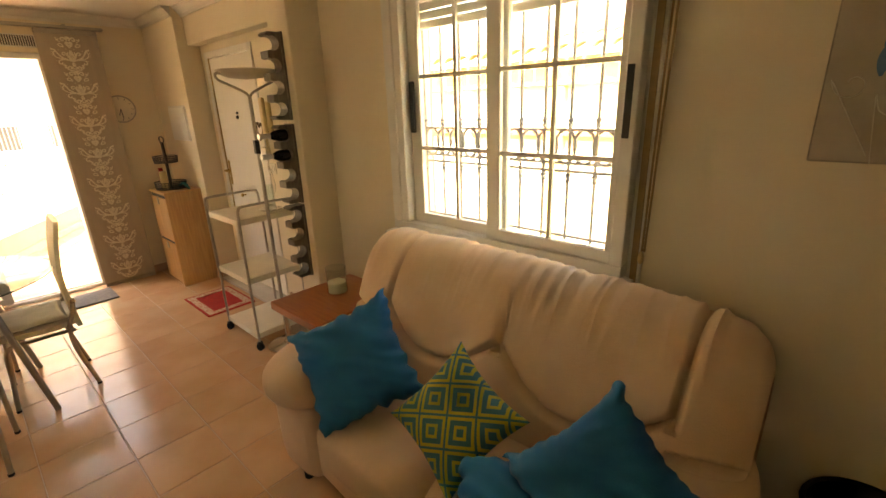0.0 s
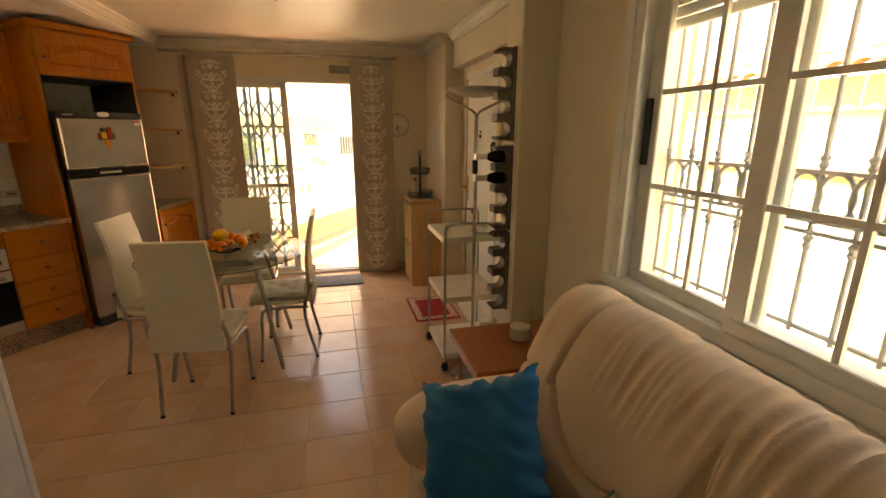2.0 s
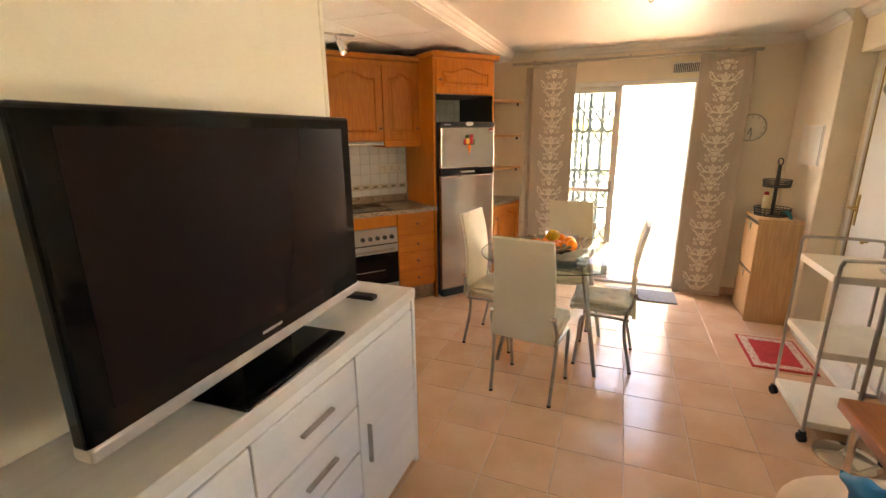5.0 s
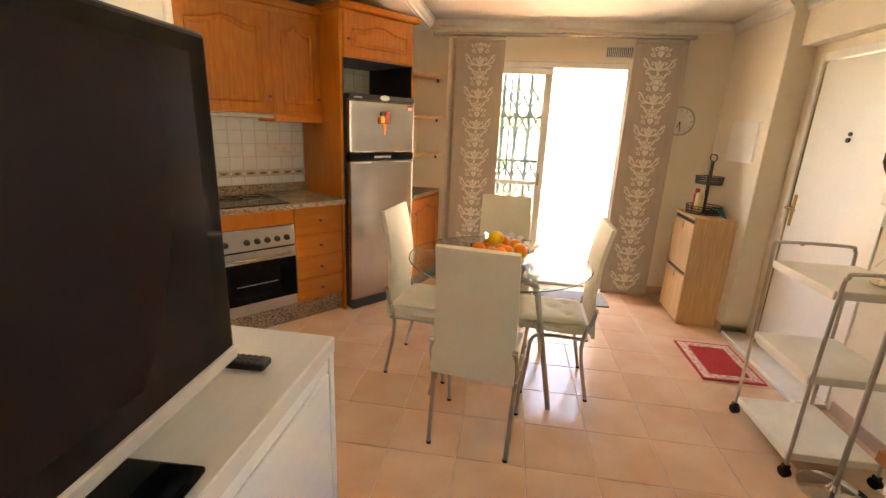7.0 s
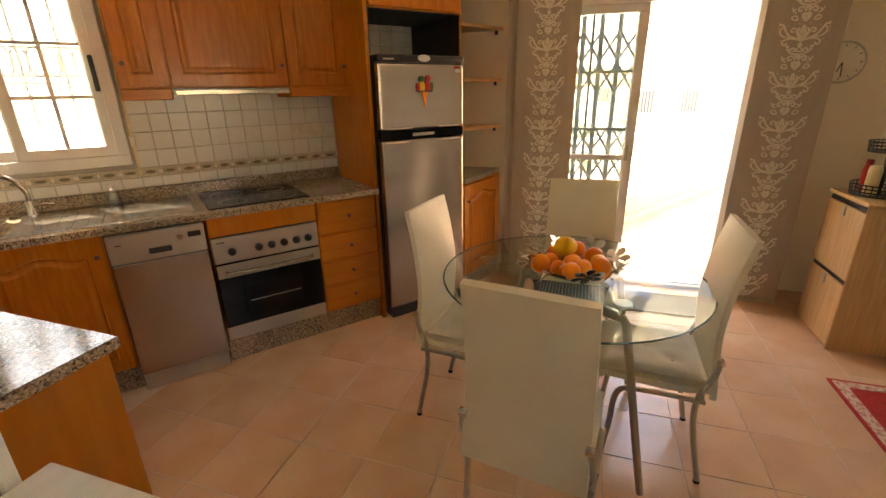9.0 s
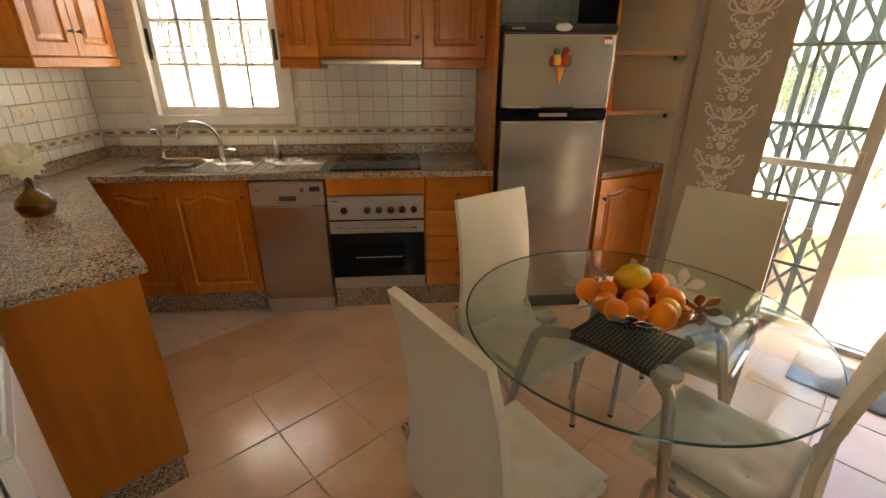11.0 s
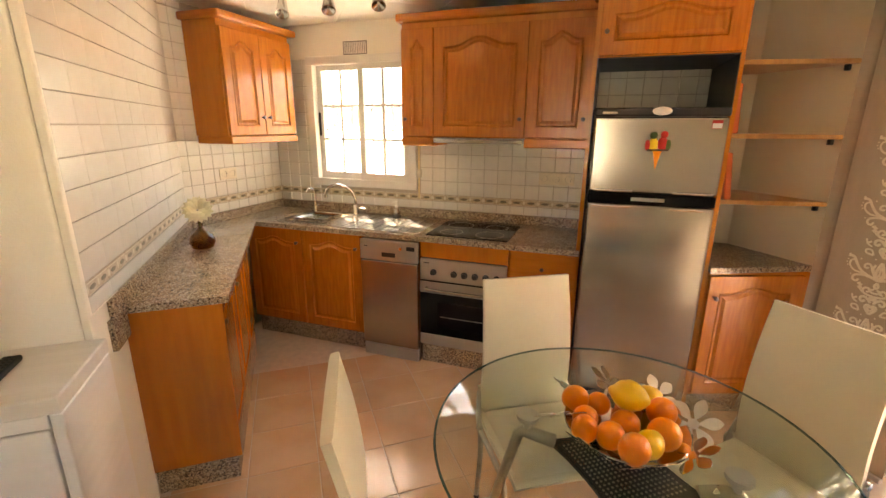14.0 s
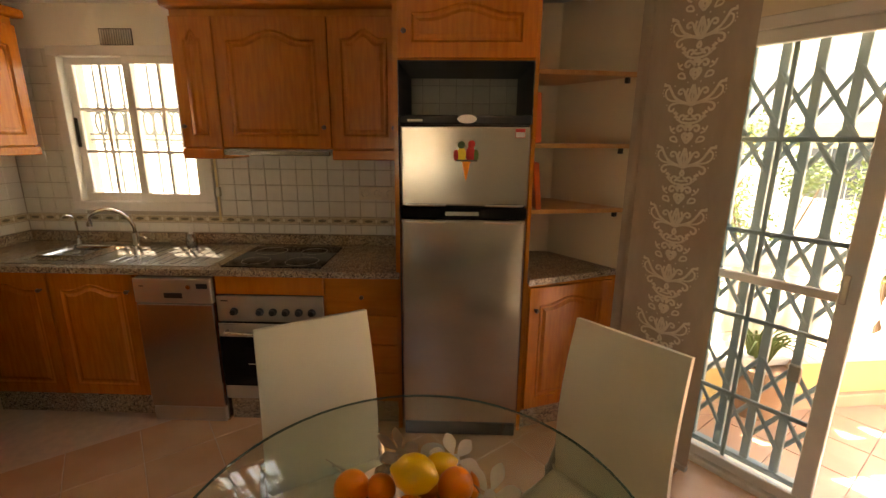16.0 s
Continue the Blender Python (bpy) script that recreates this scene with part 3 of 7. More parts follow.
def grille(name, w, h, band, at, label, gap=0.1):
    """A wrought-iron window grille with a band of rings."""
    g = thing(name, at, label, "grille", kind="structure")
    n = round(w / gap)
    for k in range(n + 1):
        x = w * k / n
        b = bm_cyl(x, 0, 0, h, 0.008, 8)
        for z in (band[0] - 0.03, band[1] + 0.03):
            join(b, bm_lathe([(0.006, z - 0.025), (0.014, z - 0.012), (0.009, z), (0.016, z + 0.012), (0.006, z + 0.025)], 8), Matrix.Translation((x, 0, 0)))
        part("bar", b, IRON, g)
    for z in (band[0], band[1], band[0] + 0.035, 0.02, h - 0.02):
        part("rail", bm_box(-0.02, w + 0.02, -0.008, 0.008, z - 0.006, z + 0.006), IRON, g)
    m = (band[1] + band[0] + 0.035) / 2
    rr = (band[1] - band[0] - 0.035) / 2
    for k in range(int(w / (gap * 0.72))):
        x = gap * 0.72 * (k + 0.5)
        part("ring", bm_tube([(x + gap * 0.4 * math.cos(a), 0, m + rr * math.sin(a)) for a in [2 * math.pi * i / 14 for i in range(14)]], 0.0075, 6, closed=True), IRON, g)
    return g


grille("window_grille", 1.25, 1.15, (0.32, 0.5), pose(-1.56, Y_WIN + 0.2, 0.95), "grey wrought-iron grille with a band of rings", 0.125)

# ---- kitchen window ----
kw = thing("window_2", KM @ Matrix.Translation((-1.275, 0.02, 1.125)) @ pose(0, 0, 0, 0, 0, 0), "white aluminium kitchen window with two sliding sashes", "window", kind="structure")
b = bmesh.new()
for x0, x1, z0, z1 in ((0, 0.935, 0, 0.06), (0, 0.935, 0.93, 0.99), (0, 0.06, 0.06, 0.93), (0.875, 0.935, 0.06, 0.93)):
    bm_box(x0, x1, -0.1, 0, z0, z1, 0.004, bm=b)
part("window_frame", b, ALU_W, kw)
for x0, y, hs in ((0.055, -0.04, 0), (0.45, -0.085, 1)):
    s = sash(0.43, 0.875, kw, 2, 3, handle=0)
    s.matrix_basis = Matrix.Translation((x0, y, 0.058))
    part("handle", bm_box(0.4 if hs else 0.008, 0.42 if hs else 0.03, 0.03, 0.042, 0.34, 0.52, 0.004), BLACK_P, s, "black recessed handle")
grille("window_grille", 0.9, 0.95, (0.42, 0.6), KM @ Matrix.Translation((-1.25, -0.2, 1.15)), "grey wrought-iron kitchen window grille", 0.09)

part("shutter_strap", bm_box(-0.03, -0.016, 0.0, 0.003, -0.06, 0.98), IVORY, kw, "pale woven shutter strap")
part("strap_winder", bm_box(-0.036, -0.01, -0.02, 0.008, 0.1, 0.16, 0.003), SOCKET_W, kw)

# ---- terrace door ----
td = thing("door_1", W_TER @ Matrix.Translation((-0.4, 0.0, 0)), "white aluminium sliding terrace door pushed half open", "sliding door", kind="structure")
b = bm_box(0, 1.43, 0.0, 0.11, 2.03, 2.08, 0.004)
bm_box(0, 0.04, 0.0, 0.11, 0.0, 2.03, 0.004, bm=b)
bm_box(1.385, 1.43, 0.0, 0.11, 0.0, 2.03, 0.004, bm=b)
bm_box(0, 1.43, 0.0, 0.11, 0.0, 0.03, 0.004, bm=b)
bm_box(0, 1.43, 0.035, 0.05, 0.03, 0.04, bm=b)
part("door_frame", b, ALU_W, td)
lf = part("door_leaf", bm_box(0.04, 0.757, 0.02, 0.055, 0.035, 0.085, 0.004), ALU_W, td)
b = bm_box(0.04, 0.757, 0.02, 0.055, 1.975, 2.03, 0.004)
bm_box(0.69, 0.757, 0.021, 0.054, 0.085, 1.975, 0.004, bm=b)
bm_box(0.04, 0.1, 0.021, 0.054, 0.085, 1.975, 0.004, bm=b)
bm_box(0.1, 0.69, 0.024, 0.05, 0.98, 1.018, 0.004, bm=b)
part("leaf_frame", b, ALU_W, lf)
g = part("pane", bm_box(0.095, 0.695, 0.034, 0.04, 0.08, 1.98), GLASS, lf)
g.visible_shadow = False
for z in (0.42, 0.81, 1.205, 1.602):
    part("glazing_bar", bm_box(0.1, 0.69, 0.041, 0.052, z - 0.011, z + 0.011, 0.003), TEAL_IRON, lf, "grey-teal glazing bar")
part("glazing_bar", bm_box(0.39, 0.41, 0.042, 0.051, 0.085, 1.975, 0.003), TEAL_IRON, lf, "grey-teal glazing bar")
part("lock", bm_box(0.695, 0.72, 0.012, 0.021, 0.98, 1.1, 0.004), SATIN, lf)
gate = thing("security_gate", W_TER @ Matrix.Translation((-0.317, 0.16, 0.03)), "half-folded grey-teal iron lattice gate behind the glass", "gate")
for k in range(6):
    part("upright", bm_box(0.125 * k - 0.018, 0.125 * k + 0.018, -0.012, 0.012, 0.0, 2.0, 0.002), TEAL_IRON, gate)
for z in (0.02, 1.98):
    part("cross_rail", bm_box(-0.02, 0.645, -0.02, 0.02, z - 0.015, z + 0.015, 0.003), TEAL_IRON, gate)
for zc in (0.25, 0.48, 0.89, 1.1, 1.535, 1.75):
    for k in range(5):
        for sgn in (1, -1):
            part("lattice_strip", bm_tube([(0.125 * k, 0.014 * sgn, zc - 0.1 * sgn), (0.125 * (k + 1), 0.014 * sgn, zc + 0.1 * sgn)], 0.0105, 6, flat=0.4, upward=(0, 1, 0)), TEAL_IRON, gate)
part("gate_lock", bm_box(0.48, 0.53, -0.035, -0.012, 0.52, 0.6, 0.005), SATIN, gate)
vg = thing("wall_vent", W_TER @ Matrix.Translation((0.79, 0, 2.125)), "small grey slatted ventilation grille above the door", "vent")
part("backing", bm_box(0, 0.22, -0.004, 0.0, 0, 0.085), GAP, vg)
for k in range(14):
    part("slat", bm_box(0.008 + 0.0155 * k, 0.014 + 0.0155 * k, -0.011, -0.004, 0.006, 0.079), ALU_W, vg)
b = bm_box(-0.006, 0.226, -0.012, 0, -0.006, 0.004)
bm_box(-0.006, 0.226, -0.012, 0, 0.081, 0.091, bm=b)
part("frame", b, ALU_W, vg)

# ---- entrance door ----
ed = thing("door_2", pose(-4.03, 1.98, 0), "closed white entrance door with brass fittings", "door", kind="structure")
b = bm_box(0, 0.045, -0.012, 0.1, 0, 2.05, 0.004)
bm_box(0.815, 0.86, -0.012, 0.1, 0, 2.05, 0.004, bm=b)
bm_box(0.045, 0.815, -0.012, 0.1, 2.0, 2.05, 0.004, bm=b)
part("door_frame", b, DOOR_W, ed)
part("door_seal", bm_box(0.044, 0.05, 0.0, 0.02, 0.0, 2.0), BRASS, ed, "brass coloured door edge")
leaf = part("door_leaf", bm_box(0.052, 0.812, 0.006, 0.05, 0.008, 1.995, 0.003), DOOR_W, ed)
b = bm_box(0.075, 0.105, 0.0, 0.008, 0.93, 1.15, 0.006, 2)
join(b, bm_tube([(0.09, 0.0, 1.06), (0.09, -0.045, 1.06), (0.1, -0.05, 1.06), (0.2, -0.05, 1.055)], 0.008, 8))
part("door_handle", b, BRASS, leaf, "brass lever handle on a long plate")
part("spy_hole", bm_cyl(0, 0, 0, 0.012, 0.014, 12), BLACK_P, leaf, at=Matrix.Translation((0.43, 0.006, 1.52)) @ pose(0, 0, 0, 90))
part("spy_hole_cover", bm_cyl(0, 0, 0, 0.01, 0.011, 12), BLACK_P, leaf, at=Matrix.Translation((0.435, 0.006, 1.555)) @ pose(0, 0, 0, 90))
part("door_knob", bm_lathe([(0.006, 0), (0.006, 0.02), (0.016, 0.028), (0.014, 0.04), (0.0, 0.044)], 12, cap=False), BRASS, leaf, "small round brass knob", at=Matrix.Translation((0.33, 0.006, 0.86)) @ pose(0, 0, 0, 90))

solo("doorstep", bm_box(-4.105, -3.15, 1.795, 1.966, 0.0, 0.03, 0.004, 2), GLOSS_W, "low pale stone doorstep before the entrance door", "step", kind="structure")

# ---- kitchen ----
FR = 0.58  # plane of the base cabinet fronts


def bm_front(w, h, arch=0.0, t=0.02, rail=0.06):
    """A framed cabinet front in local x-z with a raised panel; arch lifts the middle of the top rail."""
    b = bmesh.new()
    n = 14 if arch else 2
    def outline(off, rise):
        pts = [(off, off), (w - off, off)]
        for k in range(n + 1):
            x = (w - off) + (2 * off - w) * k / n
            f = 0.5 - 0.5 * math.cos(2 * math.pi * min(max((k / n - 0.12) / 0.76, 0), 1)) if arch else 0
            pts.append((x, h - off - (rise and arch) + rise * f))
        return pts
    chain = [(0, 0, -t), (0, 0, -0.003), (0.003, 0, 0.0), (rail, arch, 0.0), (rail + 0.006, arch, 0.004), (rail + 0.014, arch, -0.006), (rail + 0.024, arch, -0.006), (rail + 0.04, arch, 0.003)]
    rings = [[b.verts.new((x, y, z)) for x, z in outline(off, rise)] for off, rise, y in chain]
    m = len(rings[0])
    for a, c in zip(rings, rings[1:]):
        for j in range(m):
            b.faces.new((a[j], a[(j + 1) % m], c[(j + 1) % m], c[j]))
    b.faces.new(rings[0][::-1])
    b.faces.new(rings[-1])
    return b


def knob(parent, x, z, y=0.0):
    return part("knob", bm_lathe([(0.006, 0), (0.005, 0.012), (0.012, 0.018), (0.011, 0.026), (0.004, 0.029)], 12), BRONZE, parent, "small dark bronze knob", smooth=True, at=Matrix.Translation((x, y, z)) @ pose(0, 0, 0, -90))


def cabinet(name, s0, s1, d, z0, z1, label, fronts, body=OAK_P, d0=0.0):
    """A kitchen unit; fronts: (kind, s0, s1, z0, z1, arch, knob side)."""
    c = thing(name, KM, label, "cabinet", "fitted kitchen units")
    part("body", kbox(s0 + 0.001, s1 - 0.001, d0, d - 0.022, z0, z1, 0.002), body, c)
    for kind, a, e, p, q, arch, side in fronts:
        bm = bm_front(e - a - 0.004, q - p - 0.004, arch) if kind == "door" else bm_box(0, e - a - 0.004, -0.02, 0.002, 0, q - p - 0.004, 0.006, 2)
        f = part(kind, bm, OAK if kind == "door" else OAK_D, c, at=Matrix.Translation((-e + 0.002, d, p + 0.002)))
        w = e - a - 0.004
        if side:
            kx = w / 2 if side == "m" else (w - 0.03 if side == "l" else 0.03)
            kz = (q - p) / 2 if side == "m" else (0.11 if z0 > 1 else q - p - 0.1)
            knob(f, kx, kz)
    return c


cabinet("sink_cabinet", 0.11, 1.09, FR, 0.14, 0.885, "honey-coloured wooden sink cabinet with arched panel doors", [("door", 0.12, 0.6, 0.15, 0.88, 0.035, "r"), ("door", 0.605, 1.085, 0.15, 0.88, 0.035, "r")])
oc = cabinet("oven_cabinet", 1.53, 2.115, FR - 0.02, 0.14, 0.885, "honey-coloured wooden housing of the built-in oven", [])
part("fascia", kbox(1.532, 2.113, FR - 0.042, FR, 0.775, 0.883, 0.003), OAK_P, oc)
cabinet("drawer_cabinet", 2.115, 2.525, FR, 0.14, 0.885, "honey-coloured wooden cabinet with four drawers", [("drawer", 2.12, 2.52, z, z + h, 0, "m") for z, h in ((0.16, 0.165), (0.33, 0.165), (0.5, 0.165), (0.67, 0.21))])
lc = thing("side_cabinet", I4, "honey-coloured wooden low cabinet with a plain end panel", "cabinet", "fitted kitchen units")
part("body", bm_poly([(X_TILE, -1.10), (X_TILE, -2.48), (-1.98, -2.56), (-1.98, -1.10)], 0.13, 0.885), OAK_P, lc)
part("end_panel", bm_box(-2.012, X_TILE + 0.002, -1.102, -1.085, 0.13, 0.885, 0.003), OAK_P, lc)
for y0, y1 in ((-1.60, -1.105), (-2.10, -1.605), (-2.55, -2.105)):
    f = part("door", bm_front(y1 - y0 - 0.004, 0.73, 0.035), OAK, lc, at=pose(-1.992, y0 + 0.002, 0.15, 0, 0, 90))
    knob(f, y1 - y0 - 0.035, 0.63)
# plinths
solo("baseboard_plinth", kbox(0.12, 1.09, 0.45, 0.53, 0, 0.14), GRANITE, "speckled granite plinth under the sink cabinet", "plinth", KM, kind="structure")
solo("baseboard_plinth", kbox(1.53, 2.53, 0.45, 0.545, 0, 0.14), GRANITE, "speckled granite plinth under the oven", "plinth", KM, kind="structure")
solo("baseboard_plinth", bm_box(-1.99, X_TILE + 0.002, -2.5, -1.11, 0, 0.13), GRANITE, "speckled granite plinth of the side cabinet", "plinth", kind="structure")
wt = thing("kitchen_worktop", I4, "polished pink-brown speckled granite worktop running round the corner", "worktop")
part("long_slab", bm_poly([kxy(0, 0.004), kxy(2.525, 0.004), kxy(2.525, 0.62), kxy(0.247, 0.62), (X_TILE, -2.4985)], 0.887, 0.92, 0.003), GRANITE, wt)
part("side_slab", bm_poly([kxy(0.2455, 0.62), (-2.04, -1.075), (X_TILE, -1.075), (X_TILE, -2.497)], 0.887, 0.92, 0.003), GRANITE, wt)
b = kbox(0.022, 2.525, 0.0035, 0.022, 0.921, 0.985, 0.002)
join(b, kbox(0.0, 0.02, 0.0035, 0.955, 0.921, 0.985, 0.002))
solo("worktop_upstand", b, GRANITE, "granite upstand along the wall tiles", "upstand", KM, kind="structure")
solo("worktop_upstand", bm_box(X_TILE - 0.02, X_TILE, -2.48, -0.96, 0.921, 0.985, 0.002), GRANITE, "granite upstand along the side wall tiles", "upstand", kind="structure")
solo("worktop_upstand", bm_box(X_TILE - 0.02, X_TILE, -1.075, -0.93, 0.80, 0.92, 0.002), GRANITE, "granite upstand end along the side wall", "upstand", kind="structure")

# dishwasher
dw = thing("dishwasher", KM, "slim stainless dishwasher under the granite worktop", "dishwasher")
part("body", kbox(1.095, 1.52, 0.02, 0.57, 0.0, 0.87), STEEL_D, dw)
part("door", kbox(1.097, 1.518, 0.57, 0.6, 0.1, 0.72, 0.006, 2), STEEL_D, dw)
cp = part("control_panel", kbox(1.097, 1.518, 0.57, 0.603, 0.725, 0.865, 0.006, 2), STEEL_L, dw, "pale metal control panel")
part("grip", kbox(1.26, 1.36, 0.6, 0.606, 0.755, 0.785, 0.002), BLACK_P, cp)
part("display", kbox(1.44, 1.5, 0.6, 0.6055, 0.81, 0.838, 0.002), BLACK_P, cp)
part("button", bm_cyl(0, 0, 0, 0.008, 0.012, 12), CHROME, cp, at=Matrix.Translation((-1.4, 0.603, 0.82)) @ pose(0, 0, 0, -90))
part("lettering", kbox(1.13, 1.155, 0.603, 0.6045, 0.818, 0.824), GAP, cp)
part("kick_plate", kbox(1.1, 1.515, 0.555, 0.595, 0.005, 0.095, 0.004), STEEL_L, dw)
# oven
ov = thing("built_in_oven", KM, "stainless built-in oven with black glass door", "oven")
part("body", kbox(1.54, 2.105, 0.559, 0.575, 0.15, 0.77), BLACK_P, ov)
op = part("control_panel", kbox(1.535, 2.11, 0.575, 0.595, 0.625, 0.77, 0.004, 2), STEEL_L, ov)
for i in range(6):
    s = 1.63 if i == 0 else 1.70 + 0.07 * i
    part("dial", bm_lathe([(0.021, 0), (0.021, 0.008), (0.016, 0.012), (0.015, 0.026), (0.0, 0.027)], 16, cap=False), BLACK_P, op, smooth=True, at=Matrix.Translation((-s, 0.595, 0.685)) @ pose(0, 0, 0, -90))
part("lettering", kbox(1.56, 1.6, 0.595, 0.5965, 0.74, 0.747), GAP, op)
od = part("oven_door", kbox(1.535, 2.11, 0.575, 0.6, 0.24, 0.62, 0.004, 2), BLACK_G, ov, "black glass oven door")
part("top_band", kbox(1.537, 2.108, 0.6, 0.604, 0.54, 0.618, 0.002), STEEL_L, od)
part("door_handle", bm_tube([(-1.585, 0.602, 0.575), (-1.59, 0.64, 0.578), (-1.7, 0.65, 0.578), (-1.95, 0.65, 0.578), (-2.055, 0.64, 0.578), (-2.06, 0.602, 0.575)], 0.009, 8), STEEL, od)
part("oven_window", kbox(1.66, 1.985, 0.6, 0.6025, 0.3, 0.48, 0.001), SCREEN, od)
part("oven_rack", kbox(1.68, 1.97, 0.6025, 0.603, 0.375, 0.38), SATIN, od)
part("lower_trim", kbox(1.535, 2.11, 0.57, 0.598, 0.16, 0.238, 0.003), STEEL_L, ov)
# hob
hob = thing("ceramic_hob", KM, "black glass ceramic hob set into the worktop", "hob")
part("glass_plate", kbox(1.56, 2.1, 0.1, 0.56, 0.919, 0.926, 0.002), BLACK_G, hob)
for s, d, r in ((1.7, 0.22, 0.09), (1.96, 0.22, 0.075), (1.7, 0.44, 0.075), (1.96, 0.44, 0.09)):
    part("cooking_zone", bm_tube([(-s + r * math.cos(a), d + r * math.sin(a), 0.9262) for a in [math.tau * i / 28 for i in range(28)]], 0.0012, 4, closed=True), SATIN, hob)
# sink with drainer and taps
sk = thing("kitchen_sink", KM, "stainless steel sink bowl with ribbed drainer", "sink")
part("drainer", kbox(0.81, 1.5, 0.1, 0.56, 0.919, 0.924, 0.001), STEEL, sk)
b = bmesh.new()
for x0, x1, y0, y1 in ((0.36, 0.42, 0.1, 0.56), (0.76, 0.81, 0.1, 0.56), (0.42, 0.76, 0.1, 0.16), (0.42, 0.76, 0.5, 0.56)):
    join(b, kbox(x0, x1, y0, y1, 0.919, 0.924))
part("rim", b, STEEL, sk)
part("bowl", bm_lathe([(0.185, 0.0), (0.18, -0.01), (0.165, -0.02), (0.0, -0.0205)], 4, cap=False), STEEL, sk, at=Matrix.Translation((-0.59, 0.33, 0.9425)) @ pose(0, 0, 0, 0, 0, 45))
part("drain", bm_cyl(-0.59, 0.33, 0.9225, 0.925, 0.03, 16), CHROME, sk)
for k in range(9):
    part("rib", kbox(0.9 + 0.06 * k, 0.925 + 0.06 * k, 0.15, 0.52, 0.924, 0.9265, 0.001), STEEL, sk)
tap = thing("kitchen_tap", KM @ Matrix.Translation((-0.8, 0.13, 0.924)), "chrome mixer tap with a swan-neck spout", "tap")
part("base", bm_lathe([(0.026, 0), (0.026, 0.01), (0.02, 0.02), (0.02, 0.07), (0.014, 0.08), (0.0, 0.082)], 16, cap=False), CHROME, tap, smooth=True)
part("spout", bm_tube([(0, 0, 0.06), (0.0, 0.005, 0.13), (0.04, 0.02, 0.2), (0.12, 0.05, 0.235), (0.2, 0.075, 0.205), (0.215, 0.08, 0.16)], 0.011, 10, 5), CHROME, tap, smooth=True)
part("spout_end", bm_cyl(0.215, 0.08, 0.135, 0.165, 0.016, 12), CHROME, tap)
part("lever", bm_tube([(-0.02, 0, 0.05), (-0.06, 0.02, 0.06), (-0.1, 0.035, 0.055)], 0.006, 8), CHROME, tap)
ft = thing("filter_tap", KM @ Matrix.Translation((-0.43, 0.13, 0.924)), "slim chrome filtered-water tap", "tap")
part("base", bm_lathe([(0.018, 0), (0.018, 0.01), (0.012, 0.02), (0.012, 0.06), (0.0, 0.062)], 12, cap=False), CHROME, ft, smooth=True)
part("spout", bm_tube([(0, 0, 0.05), (0.0, 0, 0.15), (0.005, 0.02, 0.185), (0.02, 0.06, 0.19), (0.025, 0.075, 0.165)], 0.006, 8, 4), CHROME, ft, smooth=True)
part("lever", bm_tube([(0.01, 0, 0.045), (-0.04, 0.02, 0.06)], 0.005, 6), CHROME, ft)
sd = thing("soap_dispenser", KM @ Matrix.Translation((-1.15, 0.12, 0.9245)), "white and steel soap pump bottle beside the sink", "dispenser")
part("bottle", bm_lathe([(0.03, 0), (0.034, 0.01), (0.03, 0.05), (0.022, 0.075), (0.0, 0.08)], 16, cap=False), STEEL, sd, smooth=True)
part("pump", bm_lathe([(0.012, 0.07), (0.012, 0.09), (0.006, 0.095), (0.006, 0.125), (0.0, 0.126)], 12, cap=False), ALU_W, sd)
part("nozzle", bm_tube([(0, 0, 0.122), (0.02, 0.02, 0.12), (0.028, 0.028, 0.11)], 0.005, 6), ALU_W, sd)

# upper cabinets
UD = 0.33
uc = cabinet("wall_cabinet", 1.30, 2.505, UD, 1.53, 2.25, "honey-coloured wooden wall cabinets with arched doors above the hob", [("door", 1.302, 1.525, 1.535, 2.2, 0.045, "l"), ("door", 1.527, 2.128, 1.535, 2.2, 0.05, "r"), ("door", 2.13, 2.503, 1.535, 2.2, 0.045, "r")])
part("light_rail", kbox(1.30, 1.525, 0.02, UD + 0.006, 1.475, 1.53, 0.005), OAK_H, uc)
part("light_rail", kbox(2.13, 2.505, 0.02, UD + 0.006, 1.475, 1.53, 0.005), OAK_H, uc)
part("top_moulding", kbox(1.28, 2.53, 0.0, UD + 0.035, 2.235, 2.285, 0.014, 2), OAK_H, uc)
ho = thing("cooker_hood", KM, "slim grey built-in cooker hood under the wall cabinet", "hood")
part("body", kbox(1.53, 2.125, 0.05, UD + 0.005, 1.498, 1.528, 0.003), STEEL_L, ho)
part("pull_out", kbox(1.535, 2.12, UD + 0.005, UD + 0.02, 1.497, 1.522, 0.003), STEEL_D, ho)
ul = thing("corner_wall_cabinet", KM, "honey-coloured wooden two-door wall cabinet in the corner", "cabinet", "fitted kitchen units")
part("body", kbox(0.002, 0.278, 0.13, 0.81, 1.53, 2.25, 0.003), OAK_P, ul)
for d0, d1, kx in ((0.135, 0.468, 0.03), (0.472, 0.805, 0.303)):
    f = part("door", bm_front(d1 - d0, 0.66, 0.045), OAK, ul, at=Matrix.Translation((-0.3, d0, 1.535)) @ pose(0, 0, 0, 0, 0, 90))
    knob(f, (d1 - d0 - 0.03) if d0 < 0.3 else 0.03, 0.12)
part("light_rail", kbox(0.01, 0.305, 0.125, 0.812, 1.48, 1.53, 0.005), OAK_H, ul)
part("top_moulding", kbox(0.0, 0.335, 0.095, 0.845, 2.235, 2.285, 0.014, 2), OAK_H, ul)
